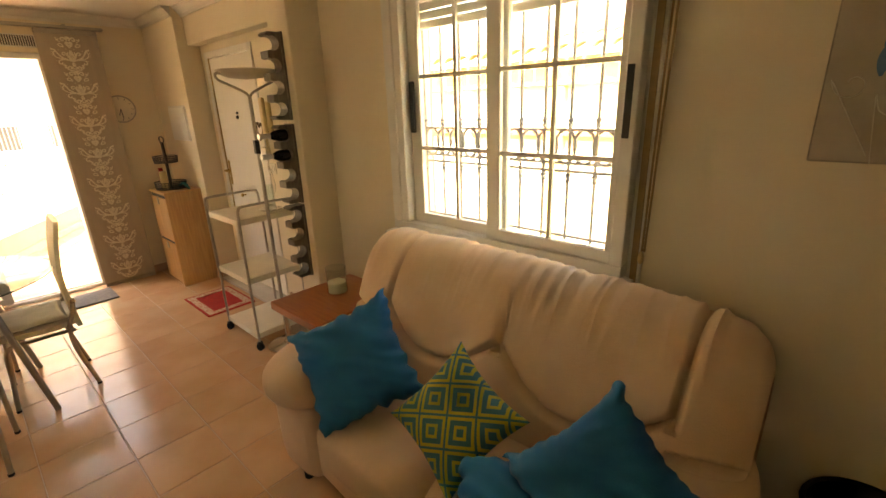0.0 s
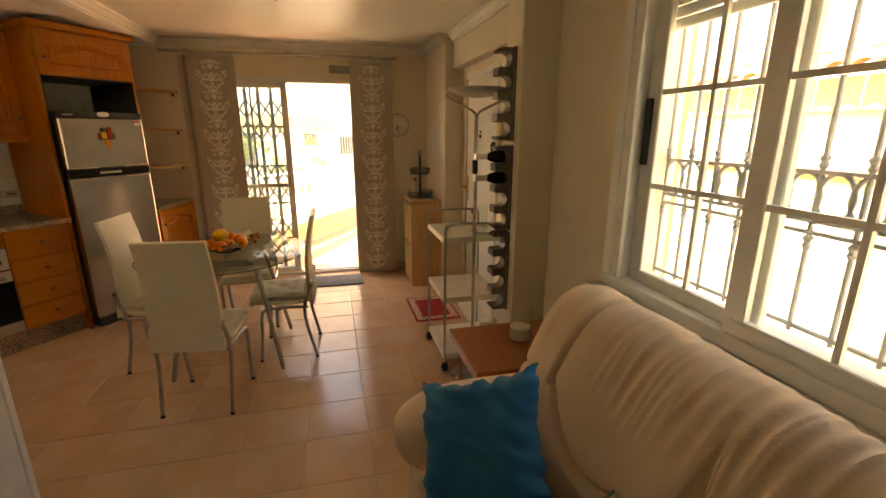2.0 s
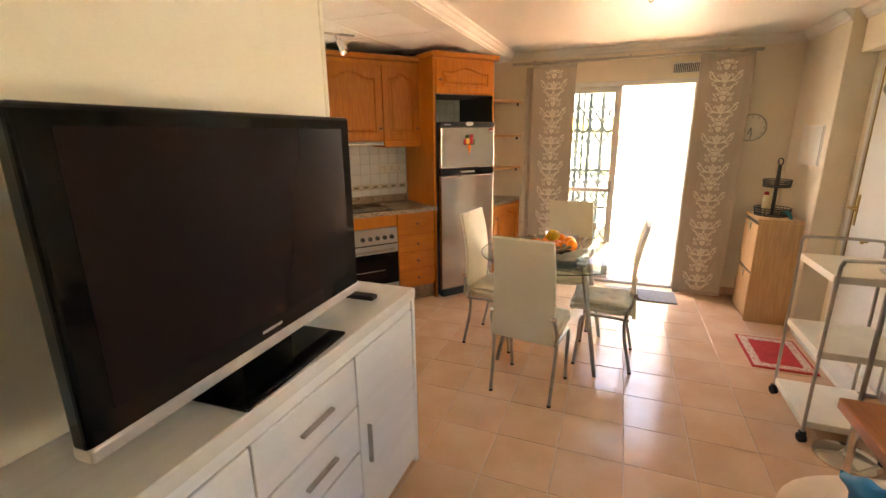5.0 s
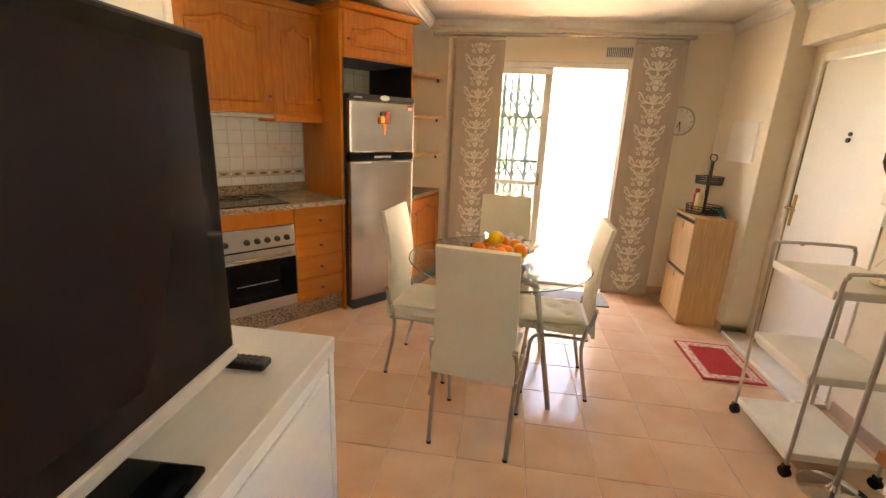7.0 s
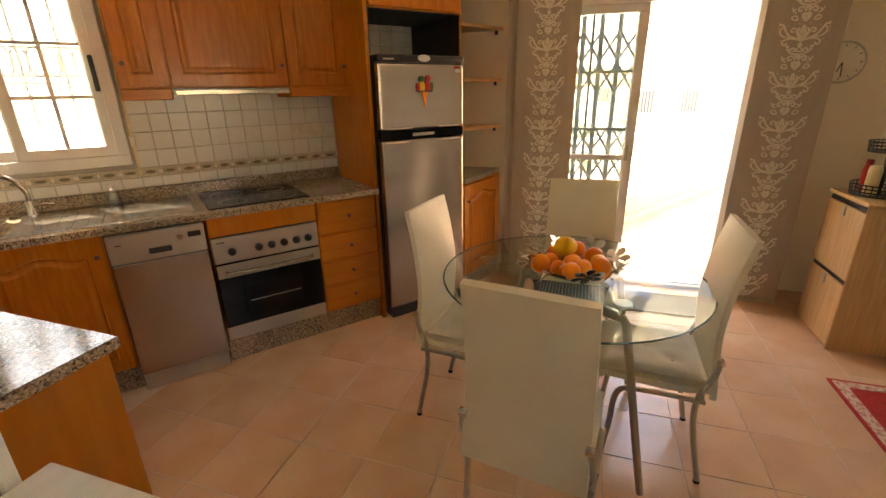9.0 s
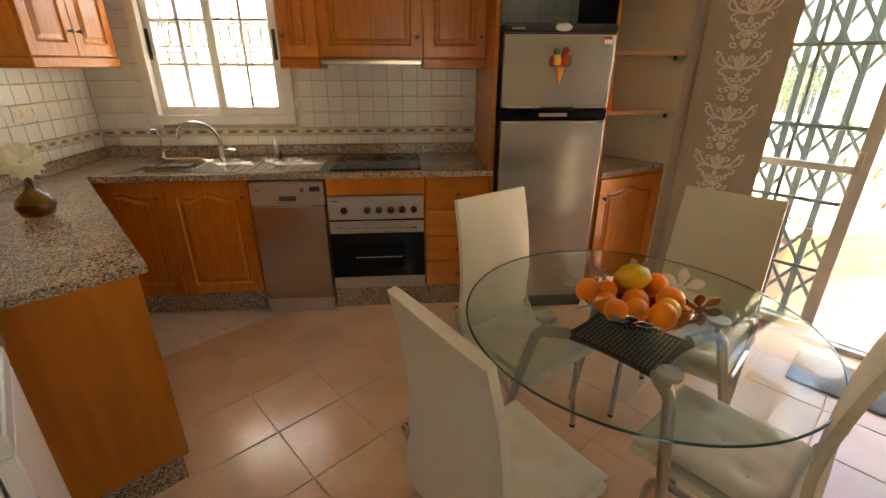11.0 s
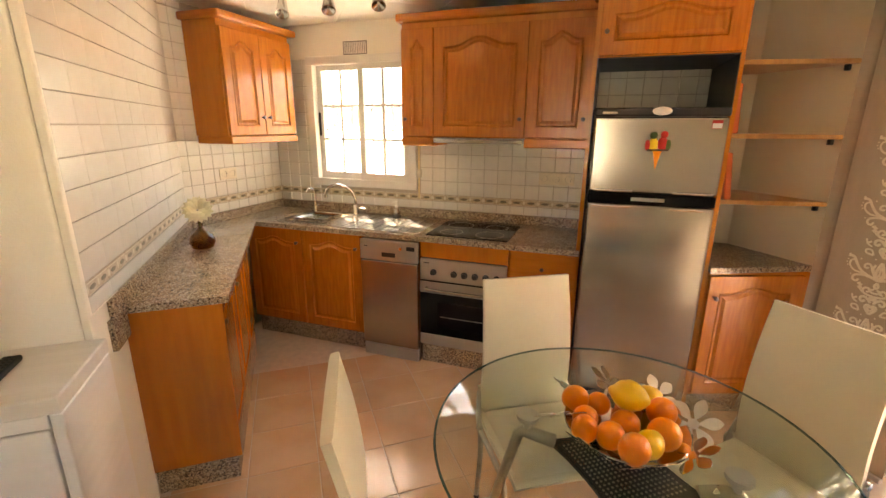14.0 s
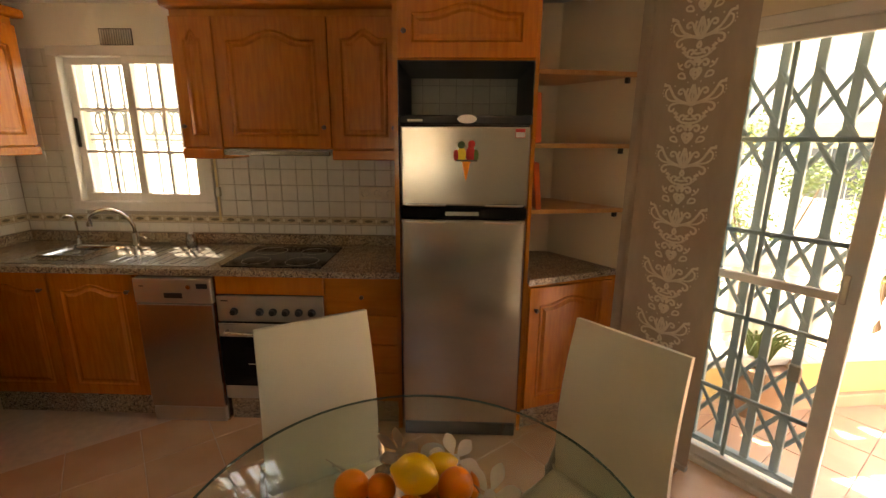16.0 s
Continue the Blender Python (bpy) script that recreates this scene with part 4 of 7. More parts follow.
# tall fridge housing
fh = cabinet("fridge_housing", 2.505, 3.185, 0.62, 1.945, 2.27, "tall honey-coloured housing with a door above the fridge", [("door", 2.53, 3.165, 1.95, 2.245, 0.04, "l")])
part("side_panel", kbox(2.506, 2.528, 0.0, 0.6, 0.0, 1.945), OAK_P, fh)
part("side_panel", kbox(3.166, 3.184, 0.0, 0.6, 0.0, 1.945), OAK_P, fh)
part("top_moulding", kbox(2.48, 3.21, 0.0, 0.655, 2.255, 2.305, 0.014, 2), OAK_H, fh)
# Added black panels put the niche's shade into colour at its sides and top.
for s0, s1, d0, d1, z0, z1 in ((2.529, 2.533, 0.006, 0.605, 1.7, 1.943), (3.161, 3.165, 0.006, 0.605, 1.7, 1.943), (2.533, 3.161, 0.006, 0.605, 1.939, 1.943)):
    part("niche_lining", kbox(s0, s1, d0, d1, z0, z1), BLACK_P, fh, "thin black panel that darkens the niche above the fridge")
# fridge
fg = thing("fridge_freezer", KM, "tall stainless fridge-freezer with black trims", "fridge")
part("body", kbox(2.545, 3.15, 0.05, 0.61, 0.03, 1.69, 0.004), BLACK_P, fg)
ff = part("freezer_door", kbox(2.543, 3.152, 0.612, 0.665, 1.275, 1.655, 0.012, 3), STEEL, fg)
part("badge", bm_lathe([(0.045, 0), (0.042, 0.004), (0.0, 0.005)], 20, cap=False), PAPER_W, fg, "oval pale badge", at=Matrix.Translation((-2.855, 0.668, 1.682)) @ pose(0, 0, 0, -90) @ Matrix.Diagonal((1, 0.45, 1, 1)))
part("lettering", kbox(2.58, 2.65, 0.668, 0.6695, 1.67, 1.68), SATIN, fg)
part("top_trim", kbox(2.54, 3.155, 0.05, 0.668, 1.657, 1.7, 0.01, 2), BLACK_P, fg)
part("middle_trim", kbox(2.543, 3.152, 0.6, 0.662, 1.215, 1.27, 0.006, 2), BLACK_G, fg)
part("display", kbox(2.76, 2.92, 0.662, 0.664, 1.232, 1.25), SATIN, fg)
fd = part("fridge_door", kbox(2.543, 3.152, 0.612, 0.665, 0.09, 1.212, 0.012, 3), STEEL, fg)
for dz, pr in ((1.283, ff), (1.2, fd)):
    part("handle", bm_tube([(-2.57, 0.664, dz), (-2.6, 0.676, dz), (-2.72, 0.674, dz), (-2.76, 0.664, dz)], 0.006, 6), CHROME, pr)
    part("handle", bm_tube([(-2.95, 0.664, dz), (-2.99, 0.674, dz), (-3.1, 0.676, dz), (-3.13, 0.664, dz)], 0.006, 6), CHROME, pr)
part("kick_plate", kbox(2.55, 3.147, 0.5, 0.66, 0.01, 0.088, 0.006, 2), BLACK_P, fg)
part("price_sticker", kbox(3.08, 3.125, 0.665, 0.6662, 1.6, 1.64), RED_P, ff)
part("price_sticker", kbox(3.082, 3.123, 0.6662, 0.667, 1.602, 1.625), PAPER_W, ff)
mg = thing("fridge_magnet", KM @ Matrix.Translation((-2.855, 0.667, 1.5)), "red and yellow parrot-shaped fridge magnet", "magnet")
def blob(x, z, r, sx, sz, m, nm, y=0.004):
    part(nm, bm_ball(x, y, z, r, sx, 0.25, sz, 10, 6), m, mg, smooth=True)
blob(-0.02, 0.025, 0.026, 0.9, 1.45, RED_P, "bird_body")
blob(-0.046, 0.02, 0.018, 0.7, 1.5, MATS["leaf_green"], "wing", 0.006)
blob(0.048, 0.018, 0.018, 0.7, 1.5, RED_P, "wing", 0.006)
blob(0.022, 0.022, 0.025, 0.9, 1.4, YEL_P, "bird_body")
blob(-0.024, 0.07, 0.018, 1, 1, RED_P, "bird_head", 0.006)
blob(0.024, 0.066, 0.018, 1, 1, MATS["leaf_green"], "bird_head", 0.006)
part("perch", bm_tube([(-0.05, 0.008, -0.005), (0.05, 0.008, -0.005)], 0.005, 6), BARK, mg)
part("tail", bm_lathe([(0.001, -0.1), (0.022, 0.0)], 8), ORANGE_M, mg, at=Matrix.Diagonal((1, 0.25, 1, 1)))
# corner cabinet and shelves by the terrace wall
def corner_plate(front, z0, z1, bevel=0.003, r=0):
    pts = [kxy(3.187, 0.004), kxy(3.187, front)]
    a, c = Vector(pts[-1]), Vector((X_TER + 0.004, -0.63))
    if r:
        mid = (a + c) / 2 + Vector((0.09, -0.02)) * r
        pts += [tuple((1 - t) ** 2 * a + 2 * t * (1 - t) * mid + t * t * c) for t in (0.25, 0.5, 0.75)]
    pts += [(X_TER + 0.004, -0.63), (X_TER + 0.004, -1.13)]
    return bm_poly(pts, z0, z1, bevel)
cc = thing("corner_cabinet", I4, "honey-coloured wooden corner cabinet with granite top beside the fridge", "cabinet", "fitted kitchen units")
part("body", corner_plate(0.6, 0.13, 0.865), OAK_P, cc)
A, B = Vector((*kxy(3.187, 0.6), 0)), Vector((X_TER + 0.004, -0.63, 0))
dv = (B - A)
ang = math.degrees(math.atan2(dv.y, dv.x))
cd = part("door", bm_front(dv.length - 0.05, 0.7, 0.035), OAK, cc, at=Matrix.Translation((B.x, B.y, 0.15)) @ pose(0, 0, 0, 0, 0, ang + 180) @ Matrix.Translation((0.045, 0.0215, 0)))
knob(cd, dv.length - 0.085, 0.58)
part("plinth", corner_plate(0.57, 0.0, 0.13), GRANITE, cc, "speckled granite plinth")
part("top", corner_plate(0.64, 0.868, 0.9, 0.004, 1.0), GRANITE, cc, "granite top")
for z in (1.24, 1.575, 1.925):
    sh = thing("corner_shelf", I4, "rounded pine corner shelf fixed between wall and fridge housing", "shelf", "corner shelves")
    part("board", corner_plate(0.5, z - 0.022, z, 0.004, 0.6), SHELF_W, sh)
    part("bracket", bm_box(X_TER + 0.004, X_TER + 0.03, -0.69, -0.67, z - 0.05, z - 0.022, 0.003), BLACK_P, sh)
for z, n, tilt in ((1.24, 1, 6), (1.575, 1, 3)):
    bk = solo("book", bm_box(-0.015, 0.015, 0.0, 0.17, 0, 0.24, 0.004), ORANGE_BOOK, "thin orange book leaning on the corner shelf", "book", at=KM @ Matrix.Translation((-3.215 - 0.02 * (tilt > 4), 0.34, z + 0.002)) @ pose(0, 0, 0, 0, tilt, 0))

# sockets, vent, vase
def socket(at, n):
    s = thing("wall_socket", at, "cream double wall socket", "socket")
    part("plate", bm_box(0, 0.08 * n, 0, 0.008, 0, 0.082, 0.004, 2), SOCKET_W, s)
    for k in range(n):
        part("outlet", bm_lathe([(0.022, 0), (0.02, -0.004), (0.0, -0.004)], 16, cap=False), GAP, s, at=Matrix.Translation((0.04 + 0.08 * k, 0.0095, 0.041)) @ pose(0, 0, 0, -90))
    return s


socket(KM @ Matrix.Translation((-2.435, 0.001, 1.215)), 3)
socket(KM @ Matrix.Translation((-0.001, 0.5, 1.215)) @ pose(0, 0, 0, 0, 0, 90), 2)
kv = thing("wall_vent", KM @ Matrix.Translation((-0.88, 0.001, 2.115)), "small white slatted vent above the kitchen window", "vent")
part("backing", bm_box(0, 0.2, 0, 0.004, 0, 0.095), GAP, kv)
for k in range(13):
    part("slat", bm_box(0.006 + 0.0148 * k, 0.013 + 0.0148 * k, 0.004, 0.011, 0.006, 0.089), ALU_W, kv)
va = thing("bud_vase", pose(-1.83, -1.9, 0.921), "round amber glass bottle vase holding one cream flower", "vase")
part("vase", bm_lathe([(0.03, 0), (0.055, 0.012), (0.068, 0.045), (0.06, 0.08), (0.03, 0.105), (0.014, 0.125), (0.012, 0.16), (0.017, 0.168)], 24), AMBER, va, smooth=True)
part("inner", bm_lathe([(0.02, 0.006), (0.058, 0.03), (0.05, 0.06), (0.0, 0.062)], 20, cap=False), AMBER, va)
part("stem", bm_tube([(0, 0, 0.1), (0.004, 0.0, 0.18), (0.002, 0.003, 0.225)], 0.003, 6), LEAF, va)
fl = bmesh.new()
for ring, (n, r, tz) in enumerate(((16, 0.055, 0.25), (12, 0.042, 0.55), (8, 0.03, 0.9))):
    for k in range(n):
        p = bm_grid(lambda u, v: ((0.006 + r * u), (v - 0.5) * 0.03 * math.sin(math.pi * min(1, u * 0.85 + 0.15)), 0.02 * u * tz * 2 + 0.006 * ring), 4, 2)
        join(fl, p, Matrix.Rotation(2 * math.pi * k / n + ring * 0.2, 4, "Z"))
part("blossom", fl, PETAL, va, at=Matrix.Translation((0.002, 0.003, 0.222)) @ pose(0, 0, 0, -58, -10, 0) @ Matrix.Diagonal((1.35, 1.35, 1.5, 1)))

# spotlights on the kitchen ceiling
st = thing("spotlight_rail", pose(-2.58, -1.635, H_KIT, 0, 0, -38), "straight brushed-steel rail with three spotlights on the kitchen ceiling", "spotlight rail")
part("rail", bm_box(-0.37, 0.37, -0.012, 0.012, -0.09, -0.078, 0.003), SATIN, st)
part("ceiling_plate", bm_box(-0.06, 0.06, -0.03, 0.03, -0.078, 0.0, 0.006, 2), SATIN, st)
for x in (-0.33, 0.0, 0.33):
    sp = part("spot", bm_lathe([(0.008, 0.055), (0.02, 0.045), (0.026, 0.0), (0.034, -0.05), (0.03, -0.05), (0.0, -0.03)], 16, cap=False), CHROME, st, at=Matrix.Translation((x * 0.82, 0.012, -0.16)) @ pose(0, 0, 0, 28, 18, 0))
    part("joint", bm_cyl(0, 0, 0.045, 0.09, 0.006, 8), SATIN, sp)
    part("bulb", bm_lathe([(0.026, -0.042), (0.018, -0.036), (0.0, -0.033)], 14, cap=False), FROST, sp)

# ---- dining group ----
def dining_chair(at):
    """A tall-backed chair facing local +y; its back is at y = 0."""
    c = thing("dining_chair", at, "cream leatherette dining chair with tall back and chrome legs", "chair", "chairs round the table")
    def slab(path, half, thick, name):
        ps = smooth_path([(0, *p) for p in path], 5)
        def fn(u, v):
            i = min(int(v * (len(ps) - 1)), len(ps) - 2)
            f = v * (len(ps) - 1) - i
            p = ps[i].lerp(ps[i + 1], f)
            d = (ps[i + 1] - ps[i]).normalized()
            nrm = Vector((0, -d.z, d.y))
            w = half(v)
            a = 2 * math.pi * u
            sx = max(-1, min(1, 1.5 * math.cos(a)))
            sy = math.copysign(abs(math.sin(a)) ** 0.6, math.sin(a))
            return Vector((w * sx, 0, 0)) + p + nrm * (thick / 2 * sy)
        b = bm_grid(fn, 20, len(ps) - 1, closed_u=True)
        bmesh.ops.holes_fill(b, edges=[e for e in b.edges if e.is_boundary])
        return part(name, b, LEATHER, c, smooth=True)
    slab([(0.0, 1.02), (0.035, 0.86), (0.055, 0.68), (0.045, 0.52), (0.035, 0.4)], lambda v: 0.18 + 0.015 * v, 0.03, "backrest")
    slab([(0.05, 0.44), (0.15, 0.425), (0.3, 0.43), (0.41, 0.435), (0.44, 0.42)], lambda v: 0.195 - 0.01 * v, 0.04, "seat")
    for sx in (-1, 1):
        part("leg", bm_tube([(0.19 * sx, 0.035, 0.56), (0.2 * sx, 0.05, 0.5), (0.2 * sx, 0.085, 0.4), (0.195 * sx, 0.08, 0.26), (0.19 * sx, 0.028, 0.012)], 0.0115, 8, 5), SATIN, c, smooth=True)
        part("leg", bm_tube([(0.2 * sx, 0.06, 0.39), (0.2 * sx, 0.25, 0.395), (0.197 * sx, 0.36, 0.37), (0.192 * sx, 0.38, 0.2), (0.188 * sx, 0.4, 0.012)], 0.0115, 8, 5), SATIN, c, smooth=True)
        part("back_joint", bm_cyl(0, 0, -0.012, 0.012, 0.014, 10), CHROME, c, at=Matrix.Translation((0.19 * sx, 0.035, 0.56)) @ pose(0, 0, 0, 0, 90))
        for y in (0.028, 0.4):
            part("foot_cap", bm_cyl(0.189 * sx, y, 0.0, 0.014, 0.0125, 10), RUBBER, c)
    part("cross_rail", bm_tube([(-0.19, 0.2, 0.392), (0.19, 0.2, 0.392)], 0.009, 8), SATIN, c)
    return c


TX, TY = -3.15, 0.01
chair_poses = [pose(-2.367, -0.08, 0, 0, 0, 81.5), pose(-3.19, -0.645, 0, 0, 0, -7), pose(-3.13, 0.6, 0, 0, 0, 178), pose(-3.92, 0.03, 0, 0, 0, -87)]
chair_1 = dining_chair(chair_poses[0])
for m in chair_poses[1:]:
    copy_thing(chair_1, m)


def seat_cushion(at):
    """A tufted tie-on cushion on a seat."""
    c = thing("seat_cushion", at, "tufted cream cotton cushion tied onto the chair seat", "cushion", "seat cushions")
    tufts = [(x, y) for x in (-0.09, 0.09) for y in (-0.09, 0.09)] + [(0, 0)]
    def fn(side):
        def g(u, v):
            a, b = 2 * u - 1, 2 * v - 1
            z = 0.026 * ((1 - a**6) * (1 - b**6)) ** 0.4
            x, y = 0.185 * a, 0.19 * b
            if side > 0:
                z -= sum(0.014 * math.exp(-((x - p) ** 2 + (y - q) ** 2) / 0.0009) for p, q in tufts) * min(1, z * 50)
            return (x * (1 - 0.04 * (1 - b * b)), y * (1 - 0.04 * (1 - a * a)), side * z * (1 if side > 0 else 0.5))
        return g
    b = bm_grid(fn(1), 26, 26)
    join(b, bm_grid(fn(-1), 26, 26))
    bmesh.ops.remove_doubles(b, verts=b.verts, dist=1e-5)
    part("pad", b, CUSHION_M, c, smooth=True)
    for x, y in tufts:
        part("tuft_button", bm_ball(x, y, 0.014, 0.006, 1, 1, 0.5, 8, 5), CUSHION_M, c)
    for sx in (-1, 1):
        part("tie", bm_tube([(0.17 * sx, -0.18, 0.0), (0.2 * sx, -0.2, 0.015), (0.215 * sx, -0.185, -0.01), (0.205 * sx, -0.19, -0.06)], 0.005, 5, 4, flat=0.5), CUSHION_M, c)
    return c


cu = seat_cushion(chair_poses[0] @ Matrix.Translation((0, 0.26, 0.465)))
for m in chair_poses[1:]:
    copy_thing(cu, m @ Matrix.Translation((0, 0.26, 0.465)))

tb = thing("dining_table", pose(TX, TY, 0), "round glass dining table on four curved metal legs", "table")
gt = part("glass_top", bm_lathe([(0.529, 0.748), (0.535, 0.752), (0.535, 0.756), (0.529, 0.76)], 96), GLASS_T, tb, "clear greenish glass top", smooth=True)
part("glass_edge", bm_tube([(0.5355 * math.cos(math.tau * k / 96), 0.5355 * math.sin(math.tau * k / 96), 0.754) for k in range(96)], 0.0035, 6, closed=True), mat("green_glass_edge", (0.06, 0.11, 0.09), 0.1), gt)
for sx, sy in ((1, 1), (-1, 1), (-1, -1), (1, -1)):
    d = Vector((sx * 0.7, sy * 0.714, 0))
    arm = [Vector((sx * 0.125, sy * 0.15, 0.668)), d * 0.25 + Vector((0, 0, 0.683)), d * 0.288 + Vector((0, 0, 0.684)), d * 0.305 + Vector((0, 0, 0.668)), d * 0.35 + Vector((0, 0, 0.49)), d * 0.47]
    part("leg", bm_tube(arm, lambda t: 0.0215 - 0.007 * t, 12), SATIN, tb, smooth=True)
    cap = [(0.011, 0.695), (0.011, 0.722), (0.03, 0.729), (0.034, 0.736), (0.034, 0.7465)]
    part("glass_support", bm_lathe(cap, 20), SILVER, tb, at=Matrix.Translation(d * 0.278))


def tray_outline(hx, hy, dip):
    """A rectangle whose four sides bow inwards."""
    corners = [(-hx, -hy), (hx, -hy), (hx, hy), (-hx, hy)]
    pts = []
    for k in range(4):
        (x0, y0), (x1, y1) = corners[k], corners[(k + 1) % 4]
        for i in range(8):
            t = i / 8
            f = 1 - dip * 4 * t * (1 - t)
            x, y = x0 + (x1 - x0) * t, y0 + (y1 - y0) * t
            pts.append((x * (f if k % 2 else 1), y * (1 if k % 2 else f)))
    return pts


tray = part("under_tray", bm_poly(tray_outline(0.14, 0.17, 0.12), 0.655, 0.664), BLACK_P, tb, "black perforated metal tray under the glass")
b = bmesh.new()
for i in range(15):
    for j in range(19):
        x, y = -0.105 + 0.015 * i, -0.126 + 0.014 * j
        join(b, bm_cyl(x, y, 0.664, 0.6652, 0.0036, 6))
part("perforations", b, SATIN, tray)["kind"] = "stuff"

# fruit bowl
BX, BY = -3.14, 0.015
bw = thing("fruit_bowl", pose(BX, BY, 0.761), "shallow silver bowl with cut-out flower petals", "bowl")
part("bowl", bm_lathe([(0.05, 0.0), (0.07, 0.004), (0.13, 0.03), (0.165, 0.055), (0.162, 0.058), (0.125, 0.035), (0.06, 0.01), (0.0, 0.008)], 32, cap=False), CHROME, bw, smooth=True)


def petal_flower(n, L, w):
    b = bmesh.new()
    for k in range(n):
        pts = []
        for i in range(12):
            t = i / 11
            pts.append((0.008 + L * t, w * math.sin(math.pi * t**1.4) ** 0.8))
        ring = [(x, y) for x, y in pts] + [(x, -y) for x, y in pts[::-1]]
        join(b, bm_poly(ring[:-1][1:], 0, 0.0015), Matrix.Rotation(2 * math.pi * k / n, 4, "Z"))
    join(b, bm_cyl(0, 0, 0, 0.0018, 0.015, 10))
    return b


for k in range(8):
    a = 45 * k + 20
    part("petal_flower", petal_flower(6, 0.058 + 0.008 * (k % 2), 0.017), CHROME, bw, at=pose(0, 0, 0, 0, 0, a) @ Matrix.Translation((0.178, 0, 0.066)) @ pose(0, 0, 0, 0, -48 + 6 * (k % 3), 14 * k))
fruit = [(0.075, -0.125, 0.068, 0.04), (0.02, -0.09, 0.062, 0.034), (0.095, -0.05, 0.058, 0.036), (0.135, 0.0, 0.07, 0.036), (0.085, 0.04, 0.066, 0.038), (0.07, 0.11, 0.073, 0.041), (-0.05, 0.085, 0.068, 0.043), (-0.115, 0.01, 0.07, 0.042), (-0.08, -0.08, 0.058, 0.037), (0.0, 0.0, 0.052, 0.04)]
for x, y, z, r in fruit:
    b = bm_ball(0, 0, 0, r, 1, 1, 0.94, 20, 14)
    join(b, bm_cyl(0, 0, r * 0.92, r * 0.955, 0.003, 6))
    solo("orange", b, ORANGE_M, "ripe orange lying in the fruit bowl", "orange", at=pose(BX + x, BY + y, 0.761 + z, 900 * x, 700 * y, 0), group="fruit in the bowl", smooth=True)
for x, y, z, rz, g in ((-0.035, -0.035, 0.112, 35, 1.28), (0.02, 0.105, 0.07, 110, 1.05), (-0.11, -0.045, 0.09, 75, 0.85)):
    b = bm_lathe([(0.004, -0.056), (0.011, -0.05), (0.024, -0.036), (0.033, -0.012), (0.034, 0.008), (0.026, 0.032), (0.013, 0.046), (0.008, 0.054), (0.003, 0.058)], 18)
    b.transform(Matrix.Diagonal((g, g, 0.55 + 0.35 * g, 1)))
    solo("lemon", b, LEMON_M, "large yellow lemon on top of the oranges" if g > 1.1 else "yellow lemon among the oranges", "lemon", at=pose(BX + x, BY + y, 0.761 + z, 90, 0, rz), group="fruit in the bowl", smooth=True)

